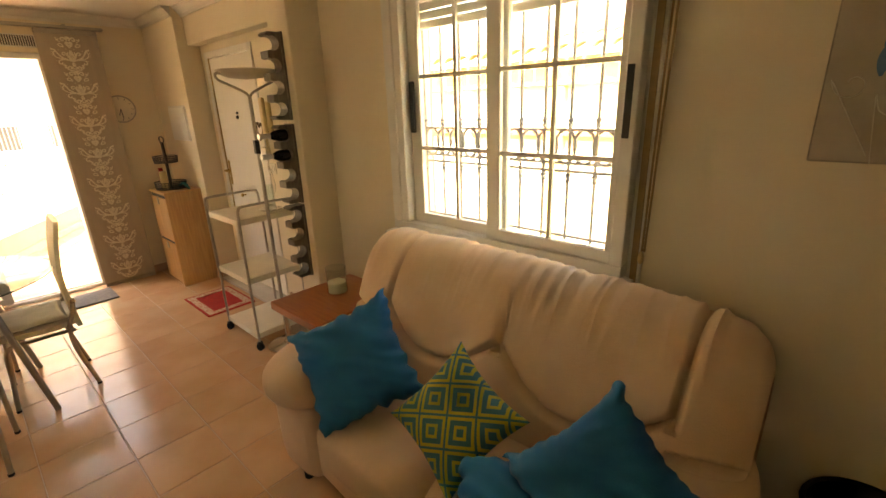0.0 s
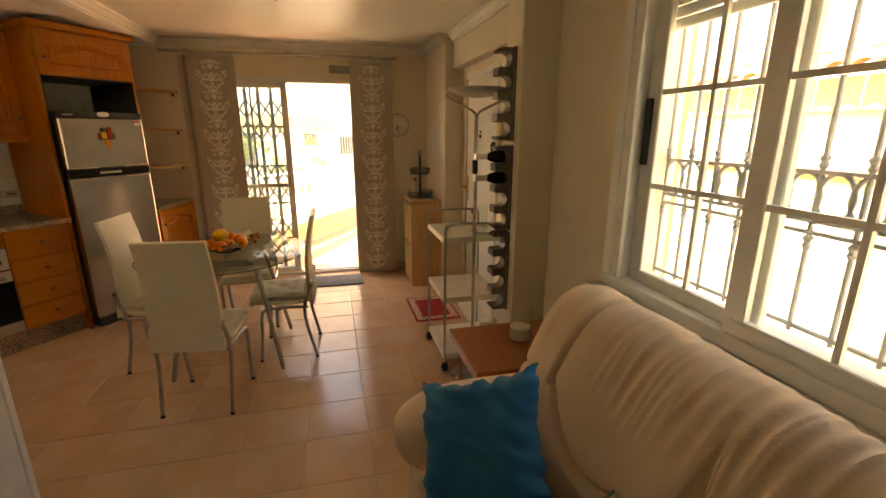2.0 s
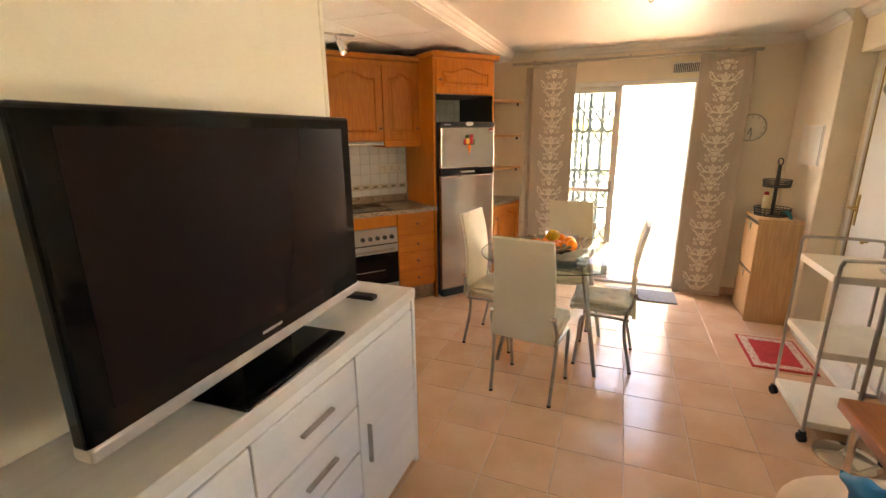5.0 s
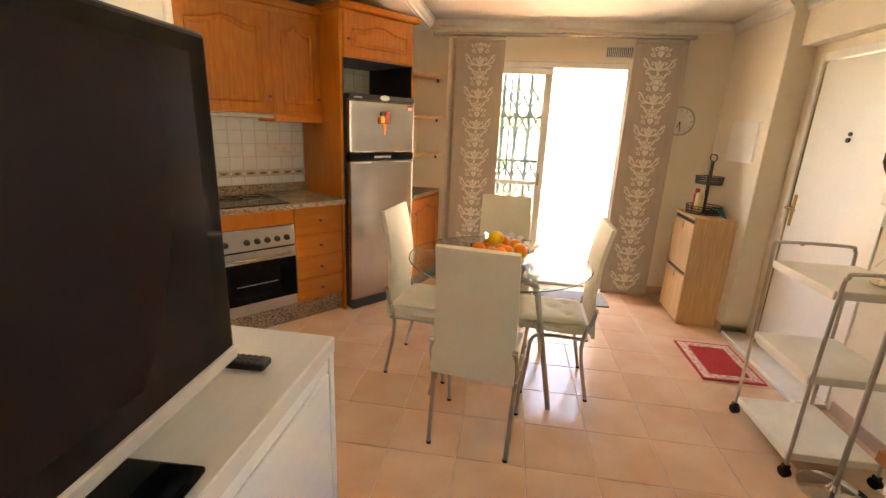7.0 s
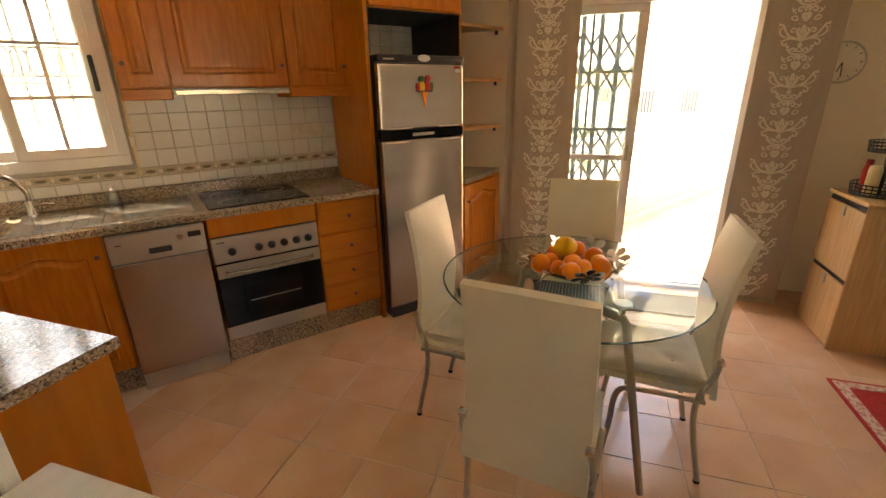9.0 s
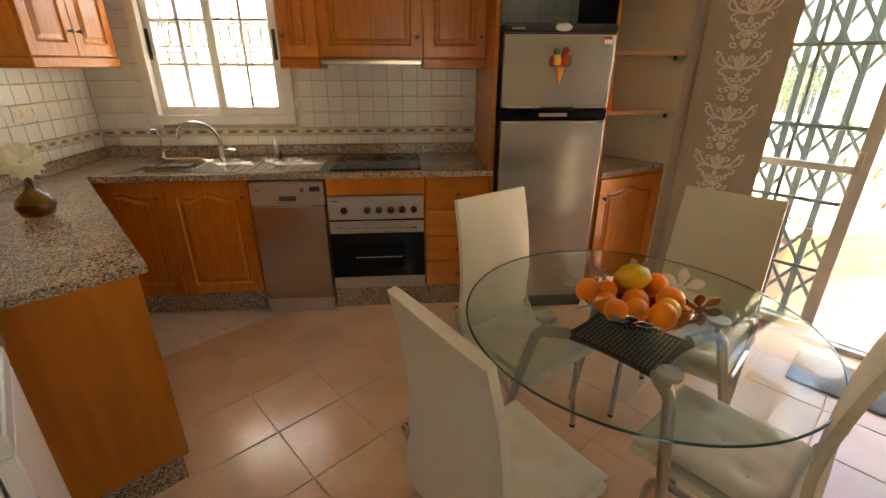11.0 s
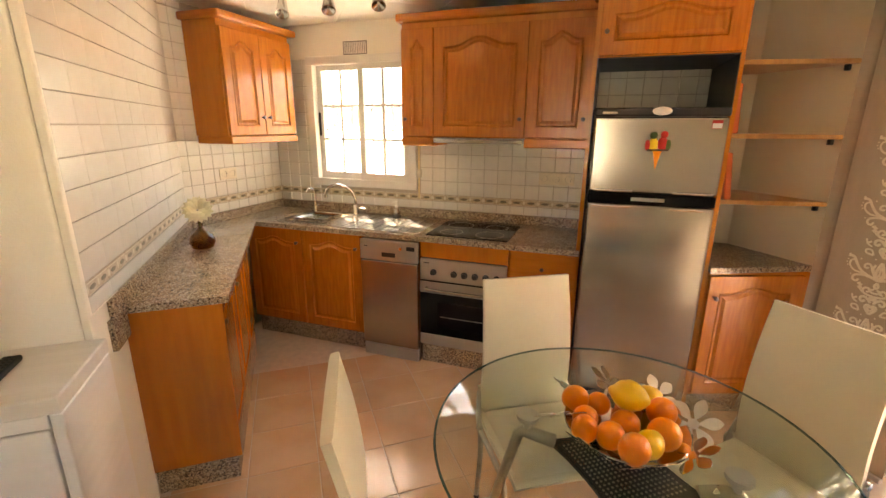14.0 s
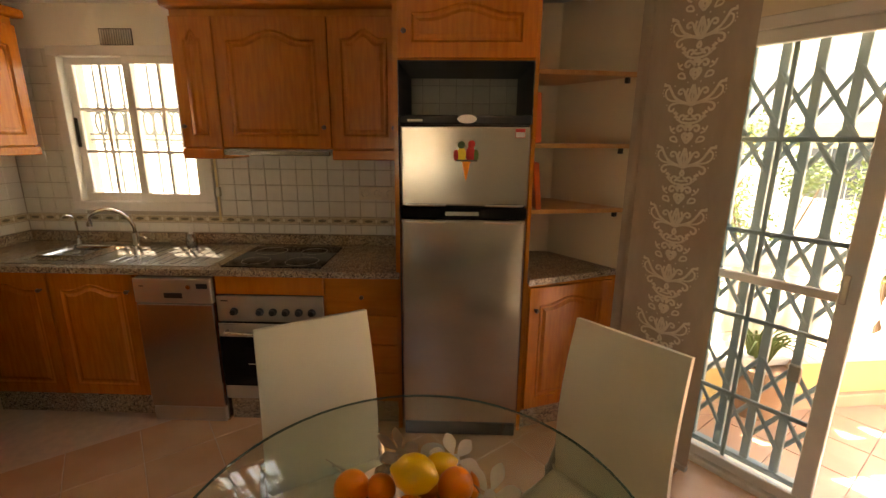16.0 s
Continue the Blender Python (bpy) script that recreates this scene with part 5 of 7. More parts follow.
# ---- curtains ----
def motif(parent, at, s):
    """One printed damask ornament of mirrored scrolls."""
    b = bmesh.new()
    def stroke(pts, r=0.013):
        for sx in (1, -1):
            join(b, bm_tube([(sx * x * s, 0, z * s) for x, z in pts], 1.4 * r * s, 4, 3, flat=0.12, upward=(0, 1, 0)))
    def curl(cx, cz, r0, start, dirn=1, turns=0.95):
        return [(cx + r0 * (1 - 0.75 * k / 8) * math.cos(start + dirn * turns * math.tau * k / 8), cz + r0 * (1 - 0.75 * k / 8) * math.sin(start + dirn * turns * math.tau * k / 8)) for k in range(9)]
    # cup at the foot, stem and side sprigs
    stroke([(0.0, 0.0), (0.09, 0.01)] + curl(0.11, 0.085, 0.065, -0.9))
    stroke([(0.0, 0.06), (0.05, 0.07), (0.06, 0.11), (0.02, 0.12)])
    stroke([(0.0, 0.14), (0.028, 0.185), (0.0, 0.25)], 0.014)
    stroke([(0.14, 0.02), (0.21, 0.08), (0.235, 0.2)], 0.009)
    for x, z in ((0.19, 0.12), (0.25, 0.12), (0.2, 0.17), (0.27, 0.18)):
        stroke([(0.22, z - 0.03), (x, z)], 0.013)
    # fan of scrolls
    stroke([(0.0, 0.28), (0.1, 0.315), (0.22, 0.33), (0.31, 0.31)] + curl(0.3, 0.24, 0.07, 1.2, -1, 0.75), 0.013)
    stroke([(0.03, 0.3), (0.17, 0.35), (0.28, 0.42), (0.36, 0.54), (0.4, 0.61), (0.47, 0.62)], 0.015)
    stroke([(0.47, 0.6), (0.47, 0.66)], 0.012)
    stroke([(0.2, 0.36), (0.34, 0.37), (0.43, 0.44), (0.44, 0.53), (0.39, 0.57)], 0.011)
    stroke([(0.02, 0.29), (0.09, 0.4), (0.13, 0.5)] + curl(0.19, 0.49, 0.06, 3.0, -1), 0.013)
    stroke([(0.0, 0.3), (0.05, 0.4), (0.035, 0.5), (0.0, 0.6)], 0.016)
    stroke([(0.0, 0.36), (0.0, 0.52)], 0.012)
    stroke([(0.05, 0.36), (0.1, 0.46), (0.08, 0.55)], 0.013)
    # hearts and crowning scrolls
    for r in (1.0, 0.5):
        stroke([(0.0, 0.78 - 0.1 * r), (0.075 * r, 0.78 - 0.005 * r), (0.07 * r, 0.78 + 0.05 * r), (0.03 * r, 0.78 + 0.06 * r), (0.0, 0.78 + 0.03 * r)], 0.014)
    stroke([(0.15, 0.7), (0.25, 0.72), (0.27, 0.77), (0.22, 0.79), (0.18, 0.77), (0.15, 0.7)], 0.011)
    stroke([(0.02, 0.88), (0.06, 0.93)] + curl(0.13, 0.91, 0.065, 2.6, -1), 0.015)
    stroke([(0.2, 0.84), (0.27, 0.88), (0.3, 0.96)], 0.01)
    stroke([(0.22, 0.93), (0.27, 0.89)], 0.012)
    stroke([(0.0, 0.93), (0.04, 0.97), (0.0, 0.985)], 0.016)
    for x, z in ((0.47, 0.45), (0.49, 0.5), (0.48, 0.55), (0.4, 0.3), (0.1, 0.64), (0.3, 0.6)):
        for sx in (1, -1):
            join(b, bm_ball(sx * x * s, 0, z * s, 0.014 * s, 1, 0.1, 1, 6, 4))
    return part("printed_ornament", b, MOTIF, parent, "cream printed damask ornament", at=at)


def curtain(y0, y1, label, fold=0.0):
    """A flat panel curtain in front of the terrace wall."""
    c = thing("panel_curtain", I4, label, "curtain", "panel curtains")
    w = y1 - y0
    def wav(y, z):
        u = (y - y0) / w
        return X_TER + 0.12 + 0.003 * math.sin(u * 6.3 + 0.6) * (0.35 + 0.65 * (2.25 - z) / 2.2)
    def fn(off):
        return lambda u, v: (wav(y0 + w * u, 0.02 + 2.22 * v) + off, y0 + w * u, 0.02 + 2.22 * v)
    b = bm_grid(fn(0.0), 18, 20)
    join(b, bm_grid(fn(-0.003), 18, 20))
    if fold:
        join(b, bm_grid(lambda u, v: (X_TER + 0.118 - 0.03 * math.sin(u * 2.6), y0 - fold * u, 0.02 + 2.22 * v), 6, 12))
    cl = part("cloth", b, CURTAIN, c, smooth=True)
    mid = (y0 + y1) / 2
    m = None
    for k in range(8):
        z = 0.06 + 0.268 * k
        at = Matrix.Translation((X_TER + 0.1245, mid, z)) @ pose(0, 0, 0, 0, 0, 90)
        if m is None:
            m = motif(cl, at, 0.268)
        else:
            o = new("printed_ornament", m.data)
            o.parent, o.matrix_basis = cl, at
            o["label"] = "cream printed damask ornament"
    part("bottom_bar", bm_box(X_TER + 0.105, X_TER + 0.135, y0, y1, 0.012, 0.04, 0.004), CURTAIN, c)
    part("top_bar", bm_box(X_TER + 0.105, X_TER + 0.135, y0, y1, 2.22, 2.255, 0.004), SATIN, c)
    return c


curtain(-0.51, -0.085, "taupe panel curtain with cream damask print beside the shelves", 0.07)
curtain(0.99, 1.41, "taupe panel curtain with cream damask print beside the clock")
rl = thing("curtain_rail", I4, "grey curtain rail under the ceiling above the terrace door", "curtain rail")
part("rail", bm_box(X_TER + 0.09, X_TER + 0.15, -0.72, 1.46, 2.262, 2.285, 0.004), SATIN, rl)
for y in (-0.5, 0.4, 1.2):
    part("bracket", bm_box(X_TER, X_TER + 0.12, y - 0.012, y + 0.012, 2.285, 2.3, 0.003), SATIN, rl)

# ---- television and sideboard ----
sb = thing("sideboard", pose(-0.945, -0.615, 0), "long white lacquered sideboard with drawers and doors", "sideboard")
part("body", bm_box(-0.745, 0.745, -0.172, 0.15, 0.03, 0.87, 0.003), WHITE_L, sb)
part("plinth", bm_box(-0.72, 0.72, -0.15, 0.12, 0.0, 0.03), WHITE_L, sb)
part("top", bm_box(-0.757, 0.757, -0.178, 0.178, 0.868, 0.918, 0.004), WHITE_TOP, sb)
# Dark sheet behind the fronts: the shade of their gaps put into colour.
part("shadow_gap", bm_box(-0.7, 0.742, 0.15, 0.153, 0.035, 0.866), GAP, sb)
for side in (-1, 1):
    part("end_panel", bm_box(side * 0.757 - 0.03 * (side > 0), side * 0.757 + 0.03 * (side < 0), -0.172, 0.174, 0.0, 0.867, 0.003), WHITE_L, sb)
for x0, x1 in ((-0.722, -0.248), (0.252, 0.722)):
    f = part("door", bm_box(x0 + 0.003, x1 - 0.003, 0.153, 0.173, 0.04, 0.82, 0.003), WHITE_L, sb)
    hx = x1 - 0.055 if x0 < 0 else x0 + 0.055
    part("handle", bm_box(hx - 0.006, hx + 0.006, 0.173, 0.192, 0.34, 0.51, 0.003), SATIN, f, "brushed metal bar handle")
for k in range(4):
    z0 = 0.04 + 0.196 * k
    f = part("drawer", bm_box(-0.244, 0.248, 0.153, 0.173, z0 + 0.003, z0 + 0.192, 0.003), WHITE_L, sb)
    part("handle", bm_box(-0.09, 0.07, 0.173, 0.192, z0 + 0.085, z0 + 0.097, 0.003), SATIN, f, "brushed metal bar handle")
part("top_band", bm_box(-0.722, 0.722, 0.153, 0.17, 0.824, 0.866, 0.002), WHITE_L, sb)
tv = thing("television", pose(-0.908, -0.56, 0.919, 0, 0, 3), "large black flat-screen television on a glossy stand", "television")
part("stand_plate", bm_box(-0.26, 0.22, -0.115, 0.115, 0, 0.014, 0.006, 2), BLACK_G, tv)
part("stand_neck", bm_box(-0.12, 0.08, -0.03, 0.0, 0.01, 0.125, 0.008, 2), BLACK_G, tv)
cs = part("casing", bm_box(-0.515, 0.525, -0.02, 0.03, 0.095, 0.74, 0.012, 3), BLACK_G, tv)
part("rear_housing", bm_box(-0.4, 0.41, -0.075, -0.019, 0.16, 0.68, 0.02, 2), BLACK_P, tv)
part("screen", bm_box(-0.455, 0.465, 0.026, 0.032, 0.16, 0.7), SCREEN, cs, "switched-off dark screen")
part("lower_trim", bm_box(-0.515, 0.525, -0.02, 0.036, 0.074, 0.106, 0.006, 2), SILVER, cs, "silver strip under the screen")
part("maker_badge", bm_box(-0.042, 0.042, 0.03, 0.0315, 0.126, 0.134), SILVER, cs)
part("side_port", bm_box(-0.518, -0.515, -0.02, 0.01, 0.36, 0.44), BLACK_P, cs)
rm = thing("remote_control", pose(-1.5, -0.615, 0.919, 0, 0, 92), "black television remote lying on the sideboard", "remote control")
part("body", bm_box(-0.085, 0.085, -0.024, 0.024, 0.0, 0.02, 0.007, 2), BLACK_P, rm)
for i in range(9):
    for j in range(3):
        part("button", bm_box(-0.074 + 0.0165 * i, -0.065 + 0.0165 * i, -0.016 + 0.013 * j, -0.008 + 0.013 * j, 0.019, 0.0225, 0.001), GAP, rm)

# ---- sofa ----
sf = thing("sofa", I4, "two-seat beige microfibre sofa with padded arms", "sofa")


def puff(x0, x1, y0, y1, z0, z1, name, sub=10, power=4.0, fold=0.0, tilt=None, label=""):
    """A stuffed upholstery block with soft edges."""
    cx, cy, cz = (x0 + x1) / 2, (y0 + y1) / 2, (z0 + z1) / 2
    hx, hy, hz = (x1 - x0) / 2, (y1 - y0) / 2, (z1 - z0) / 2
    b = bmesh.new()
    bmesh.ops.create_cube(b, size=2)
    bmesh.ops.subdivide_edges(b, edges=b.edges[:], cuts=sub, use_grid_fill=True)
    for v in b.verts:
        c = v.co.copy()
        r = (abs(c.x) ** power + abs(c.y) ** power + abs(c.z) ** power) ** (1 / power)
        m = max(abs(c.x), abs(c.y), abs(c.z))
        c = c * (m / r)
        p = Vector((cx + hx * c.x, cy + hy * c.y, cz + hz * c.z))
        if fold:
            w = noise.noise(Vector((p.x * 26, p.y * 3, p.z * 3))) * fold * max(0, c.z) ** 2
            p += Vector((0, 0, w))
        p += 0.006 * noise.noise_vector(p * 4)
        if tilt:
            p.y += tilt * (p.z - z0)
        v.co = p
    return part(name, b, SOFA_M, sf, label, smooth=True)


puff(-1.36, 0.24, 1.0, 1.8, 0.06, 0.36, "base", 8, 8)
puff(-1.1, -0.555, 0.93, 1.55, 0.26, 0.475, "seat_cushion", 12, 5)
puff(-0.555, -0.01, 0.93, 1.55, 0.26, 0.475, "seat_cushion", 12, 5)
def sofa_back():
    """The padded back in one upholstered sweep, with piped seams round two pads and two wings."""
    x0, x1 = -1.43, 0.2
    def seam(x, z):
        """How deep the nearest seam pulls the cloth in."""
        d = 0.0
        for c, half in ((-0.86, 0.29), (-0.27, 0.29)):
            u = (x - c) / half
            if abs(u) < 1.0:
                zl = 0.62 + 0.14 * u * u
                d = max(d, math.exp(-((z - zl) / 0.011) ** 2))
            edge = 1.0 + 0.25 * max(0.0, 0.76 - z)
            for s in (-1, 1):
                if z > 0.72:
                    inner = abs(c + s * half + 0.565) < 0.06
                    fade = max(0.0, min(1.0, (0.93 - z) / 0.12)) if inner else 1.0
                    d = max(d, fade * math.exp(-((x - c - s * half) / 0.011) ** 2))
        for s, c in ((-1, -1.15), (1, 0.02)):
            if s * (x - c) > 0:
                d = max(d, 0.8 * math.exp(-((z - 0.66 - 0.25 * (s * (x - c))) / 0.012) ** 2))
        return d
    def fn(u, v):
        x = x0 + (x1 - x0) * u
        e = min(1.0, min(u, 1 - u) / 0.1)
        rnd_ = math.sqrt(max(0.0, 1 - (1 - e) ** 2))
        top = 0.86 + 0.14 * rnd_ - 0.035 * max(0.0, (u - 0.5)) * 2
        prof = smooth_path([(0, 1.46, 0.3), (0, 1.36, 0.45), (0, 1.36, 0.58), (0, 1.43, 0.74), (0, 1.5, 0.88), (0, 1.57, 0.97), (0, 1.66, 1.0), (0, 1.75, 0.96), (0, 1.8, 0.85), (0, 1.8, 0.3)], 6)
        k = v * (len(prof) - 1)
        i = min(int(k), len(prof) - 2)
        p = prof[i].lerp(prof[i + 1], k - i)
        z = 0.3 + (p.z - 0.3) * (top - 0.3) / 0.7
        y = p.y
        if p.y < 1.72 and p.z > 0.4:
            cy, cz = 1.66, 0.6
            nrm = Vector((0, y - cy, (z - cz) * 0.9)).normalized()
            zz = p.z
            puff_ = 0.042 * (1 - seam(x, zz)) - 0.026
            w = 0.011 * (0.4 - abs(noise.noise(Vector((x * 24, zz * 2.5, 1.7)))) * 1.6) * max(0, min(1, (zz - 0.78) / 0.12)) + 0.005 * noise.noise(Vector((x * 6, zz * 7, 4)))
            y += nrm.y * (puff_ + w)
            z += nrm.z * (puff_ + w)
        y = 1.62 + (y - 1.62) * (0.55 + 0.45 * rnd_)
        return (x, y, z)
    b = bm_grid(fn, 320, 190)
    bmesh.ops.holes_fill(b, edges=[e for e in b.edges if e.is_boundary])
    return part("backrest", b, SOFA_M, sf, smooth=True)


sofa_back()
for x0, x1 in ((-1.47, -1.12), (-0.05, 0.24)):
    puff(x0 + 0.03, x1 - 0.03, 0.96, 1.78, 0.05, 0.46, "arm_side", 8, 7)
    puff(x0, x1, 0.9, 1.72, 0.38, 0.64, "arm_pad", 12, 2.8)
for x in (-1.3, 0.19):
    for y in (1.02, 1.75):
        part("foot", bm_cyl(x, y, 0, 0.07, 0.022, 10), RUBBER, sf)


def scatter(name, w, at, m, label, t=0.15, seed=0, tails=0):
    b = bm_pillow(w, w, t, 40, 0.14, 0.022 if m is BLUE_M else 0.008, seed)
    o = solo(name, b, m, label, "cushion", at=at, group="scatter cushions", smooth=True)
    return o


def basis(c, ex, ey, turn=0):
    """A pose at c with its x near ex and its y near ey."""
    ex, ey = Vector(ex).normalized(), Vector(ey)
    ey = (ey - ex * ey.dot(ex)).normalized()
    ez = ex.cross(ey)
    m = Matrix((ex, ey, ez)).transposed().to_4x4()
    m.translation = c
    return m @ pose(0, 0, 0, 0, 0, turn)


scatter("scatter_cushion", 0.43, basis((-1.0, 1.12, 0.655), (0.209, 0.245, 0.141), (-0.263, 0.065, 0.297)), BLUE_M, "bright teal-blue satin cushion leaning on the sofa arm", 0.15, 3)
scatter("scatter_cushion", 0.37, basis((-0.04, 1.13, 0.69), (0.95, 0.15, -0.1), (0.0, 0.5, 0.9), 54), BLUE_M, "rumpled teal-blue satin cushion against the sofa arm", 0.17, 9)
scatter("scatter_cushion", 0.4, Matrix.Translation((-0.19, 1.02, 0.55)) @ pose(0, 0, 0, 14, -6, 30), BLUE_M, "flat teal-blue satin cushion lying on the seat", 0.12, 14)


def diamond_mat():
    """Concentric yellow squares on a blue-green weave."""
    m = mat("diamond_weave", (0.03, 0.16, 0.19), 0.8, bump=0.3, bump_scale=320)
    nt = m.node_tree
    b = nt.nodes["Principled BSDF"]
    def math_node(op, a, c=None):
        n = nt.nodes.new("ShaderNodeMath")
        n.operation = op
        for k, v in enumerate((a, c)):
            if v is None:
                continue
            if isinstance(v, (int, float)):
                n.inputs[k].default_value = v
            else:
                nt.links.new(v, n.inputs[k])
        return n.outputs[0]
    tc = nt.nodes.new("ShaderNodeTexCoord")
    mp = nt.nodes.new("ShaderNodeMapping")
    mp.inputs["Rotation"].default_value = (0, 0, radians(45))
    mp.inputs["Scale"].default_value = (10.5, 10.5, 10.5)
    nt.links.new(tc.outputs["Object"], mp.inputs[0])
    sep = nt.nodes.new("ShaderNodeSeparateXYZ")
    nt.links.new(mp.outputs[0], sep.inputs[0])
    ds = [math_node("ABSOLUTE", math_node("SUBTRACT", math_node("FRACT", sep.outputs[k]), 0.5)) for k in (0, 1)]
    r = math_node("MAXIMUM", ds[0], ds[1])
    on = math_node("GREATER_THAN", math_node("FRACT", math_node("ADD", math_node("MULTIPLY", r, 4.0), 0.15)), 0.62)
    mx = nt.nodes.new("ShaderNodeMix")
    mx.data_type = "RGBA"
    mx.inputs[6].default_value, mx.inputs[7].default_value = (0.02, 0.14, 0.17, 1), (0.4, 0.36, 0.035, 1)
    nt.links.new(on, mx.inputs[0])
    nt.links.new(mx.outputs[2], b.inputs["Base Color"])
    return m


scatter("scatter_cushion", 0.345, basis((-0.53, 1.15, 0.635), (0.122, 0.193, 0.204), (-0.3, 0.015, 0.063)), diamond_mat(), "blue-green cushion with yellow concentric diamonds", 0.11, 21)

# ---- by the entrance ----
sc = thing("shoe_cabinet", pose(-4.43, 1.64, 0), "narrow birch veneer shoe cabinet with two flaps", "cabinet")
part("body", bm_box(-0.2, 0.2, -0.13, 0.155, 0.0, 0.87, 0.003), BIRCH, sc)
part("top", bm_box(-0.215, 0.212, -0.155, 0.157, 0.871, 0.893, 0.003), BIRCH, sc)
for z0, z1 in ((0.03, 0.41), (0.44, 0.835)):
    f = part("flap", bm_box(-0.207, 0.207, -0.152, -0.132, z0, z1, 0.003), BIRCH, sc)
    part("grip_gap", bm_box(-0.205, 0.205, -0.14, -0.131, z1 + 0.001, z1 + 0.026), BLACK_P, sc, "black finger gap")
    part("pull_tab", bm_box(-0.015, 0.015, -0.16, -0.152, z1 - 0.06, z1, 0.002), SATIN, f)
part("end_panel", bm_box(0.207, 0.214, -0.152, 0.156, 0.0, 0.87, 0.002), BIRCH, sc)
eg = thing("tiered_basket", pose(-4.46, 1.63, 0.894), "two-tier dark wire basket with a carrying handle", "basket")


def wire_ring(r, z, t=0.004):
    return bm_tube([(r * math.cos(math.tau * k / 24), r * math.sin(math.tau * k / 24), z) for k in range(24)], t, 6, closed=True)


for z, r, h in ((0.005, 0.13, 0.06), (0.245, 0.1, 0.055)):
    tier = part("tier", bm_lathe([(0.0, z), (r * 0.94, z), (r * 0.94, z + 0.003), (0.0, z + 0.003)], 24, cap=False), WIRE_M, eg)
    for k in range(4):
        part("hoop", wire_ring(r * (0.95 + 0.017 * k), z + h * k / 3), WIRE_M, tier)
    b = bmesh.new()
    for k in range(28):
        a = math.tau * k / 28
        join(b, bm_tube([(r * 0.94 * math.cos(a), r * 0.94 * math.sin(a), z), (r * 1.0 * math.cos(a), r * 1.0 * math.sin(a), z + h)], 0.0025, 4))
    part("wire_mesh", b, WIRE_M, tier)
part("post", bm_tube([(0, 0, 0), (0, 0, 0.42)], 0.014, 8), WIRE_M, eg)
part("carrying_handle", bm_tube([(0, 0, 0.42), (-0.05, 0, 0.43), (-0.055, 0, 0.465), (0, 0, 0.475), (0.055, 0, 0.465), (0.05, 0, 0.43), (0, 0, 0.42)], 0.005, 6, 4), WIRE_M, eg)
solo("spice_jar", bm_lathe([(0.022, 0), (0.024, 0.01), (0.024, 0.13), (0.018, 0.15), (0.018, 0.18)], 14), RED_P, "tall red-brown jar standing in the wire basket", "jar", at=pose(-4.535, 1.59, 0.905))
solo("spice_jar", bm_lathe([(0.03, 0), (0.032, 0.01), (0.032, 0.14), (0.026, 0.16)], 14), IVORY, "clear cream jar standing in the wire basket", "jar", at=pose(-4.42, 1.57, 0.905))
solo("teal_cloth", bm_tube([(0, 0, 0.03), (0.04, 0.02, 0.045), (0.09, 0.03, 0.012), (0.15, 0.02, 0.008)], lambda t: 0.012 + 0.014 * (1 - t), 8, 5, flat=0.5), TEAL_PL, "folded teal cloth lying beside the wire basket", "cloth", at=pose(-4.37, 1.68, 0.9), smooth=True)
ck = thing("wall_clock", pose(X_TER, 1.48, 1.62, 0, 0, 90), "round cream wall clock with thin grey rim", "clock")
part("face", bm_lathe([(0.115, 0), (0.115, 0.012), (0.0, 0.014)], 40, cap=False), CREAM_PL, ck, at=pose(0, 0, 0, 90))
part("rim", bm_tube([(0.117 * math.cos(math.tau * k / 40), -0.012, 0.117 * math.sin(math.tau * k / 40)) for k in range(40)], 0.007, 6, closed=True), SATIN, ck)
for a, L in ((200, 0.06), (175, 0.085)):
    part("hand_bar", bm_box(-0.003, 0.003, -0.018, -0.016, 0, L), BLACK_P, ck, at=pose(0, 0, 0, 0, a, 0))
for k in range(12):
    part("hour_mark", bm_box(-0.002, 0.002, -0.0165, -0.0145, 0.088, 0.102), BLACK_P, ck, at=pose(0, 0, 0, 0, 30 * k, 0))
pn = thing("fuse_panel", pose(-4.42, 1.8, 1.335), "white flush fuse box cover on the wall", "panel")
part("cover", bm_box(-0.2, 0.205, -0.014, 0.0, 0, 0.285, 0.004, 2), DOOR_W, pn)
part("frame", bm_box(-0.215, 0.218, -0.006, 0.0, -0.012, 0.297, 0.003), DOOR_W, pn)
ic = thing("door_intercom", pose(-3.05, 1.98, 1.39), "ivory wall intercom handset beside the door", "intercom")
part("base", bm_box(-0.045, 0.045, -0.03, 0, 0, 0.24, 0.01, 2), IVORY, ic)
part("handset", bm_box(-0.035, 0.02, -0.06, -0.03, 0.0, 0.27, 0.014, 3), IVORY, ic)
part("coiled_cord", bm_tube([(-0.03 + 0.012 * math.cos(k * 1.3) - 0.0002 * k, -0.03 + 0.012 * math.sin(k * 1.3), -0.0022 * k) for k in range(60)], 0.003, 5), IVORY, ic)
hw = thing("heart_wreath", pose(-3.21, 1.965, 1.42), "small dark twig heart hanging on a ribbon", "wreath")
hp = [(0.0, 0.03), (0.03, 0.055), (0.06, 0.04), (0.06, 0.0), (0.03, -0.04), (0.0, -0.07), (-0.03, -0.04), (-0.06, 0.0), (-0.06, 0.04), (-0.03, 0.055)]
for k in range(4):
    part("twig_loop", bm_tube([(x + 0.006 * math.sin(k * 2 + i), -0.008 * math.cos(k * 1.6 + i), z + 0.006 * math.cos(k + i * 2)) for i, (x, z) in enumerate(hp)], 0.006, 5, closed=True), BARK, hw)
part("ribbon", bm_tube([(0, 0.008, 0.05), (0.008, 0.012, 0.2)], 0.004, 5, flat=0.4), CREAM_MAT, hw)
sw = socket(pose(-3.06, 1.979, 1.09, 0, 0, 180) , 2)
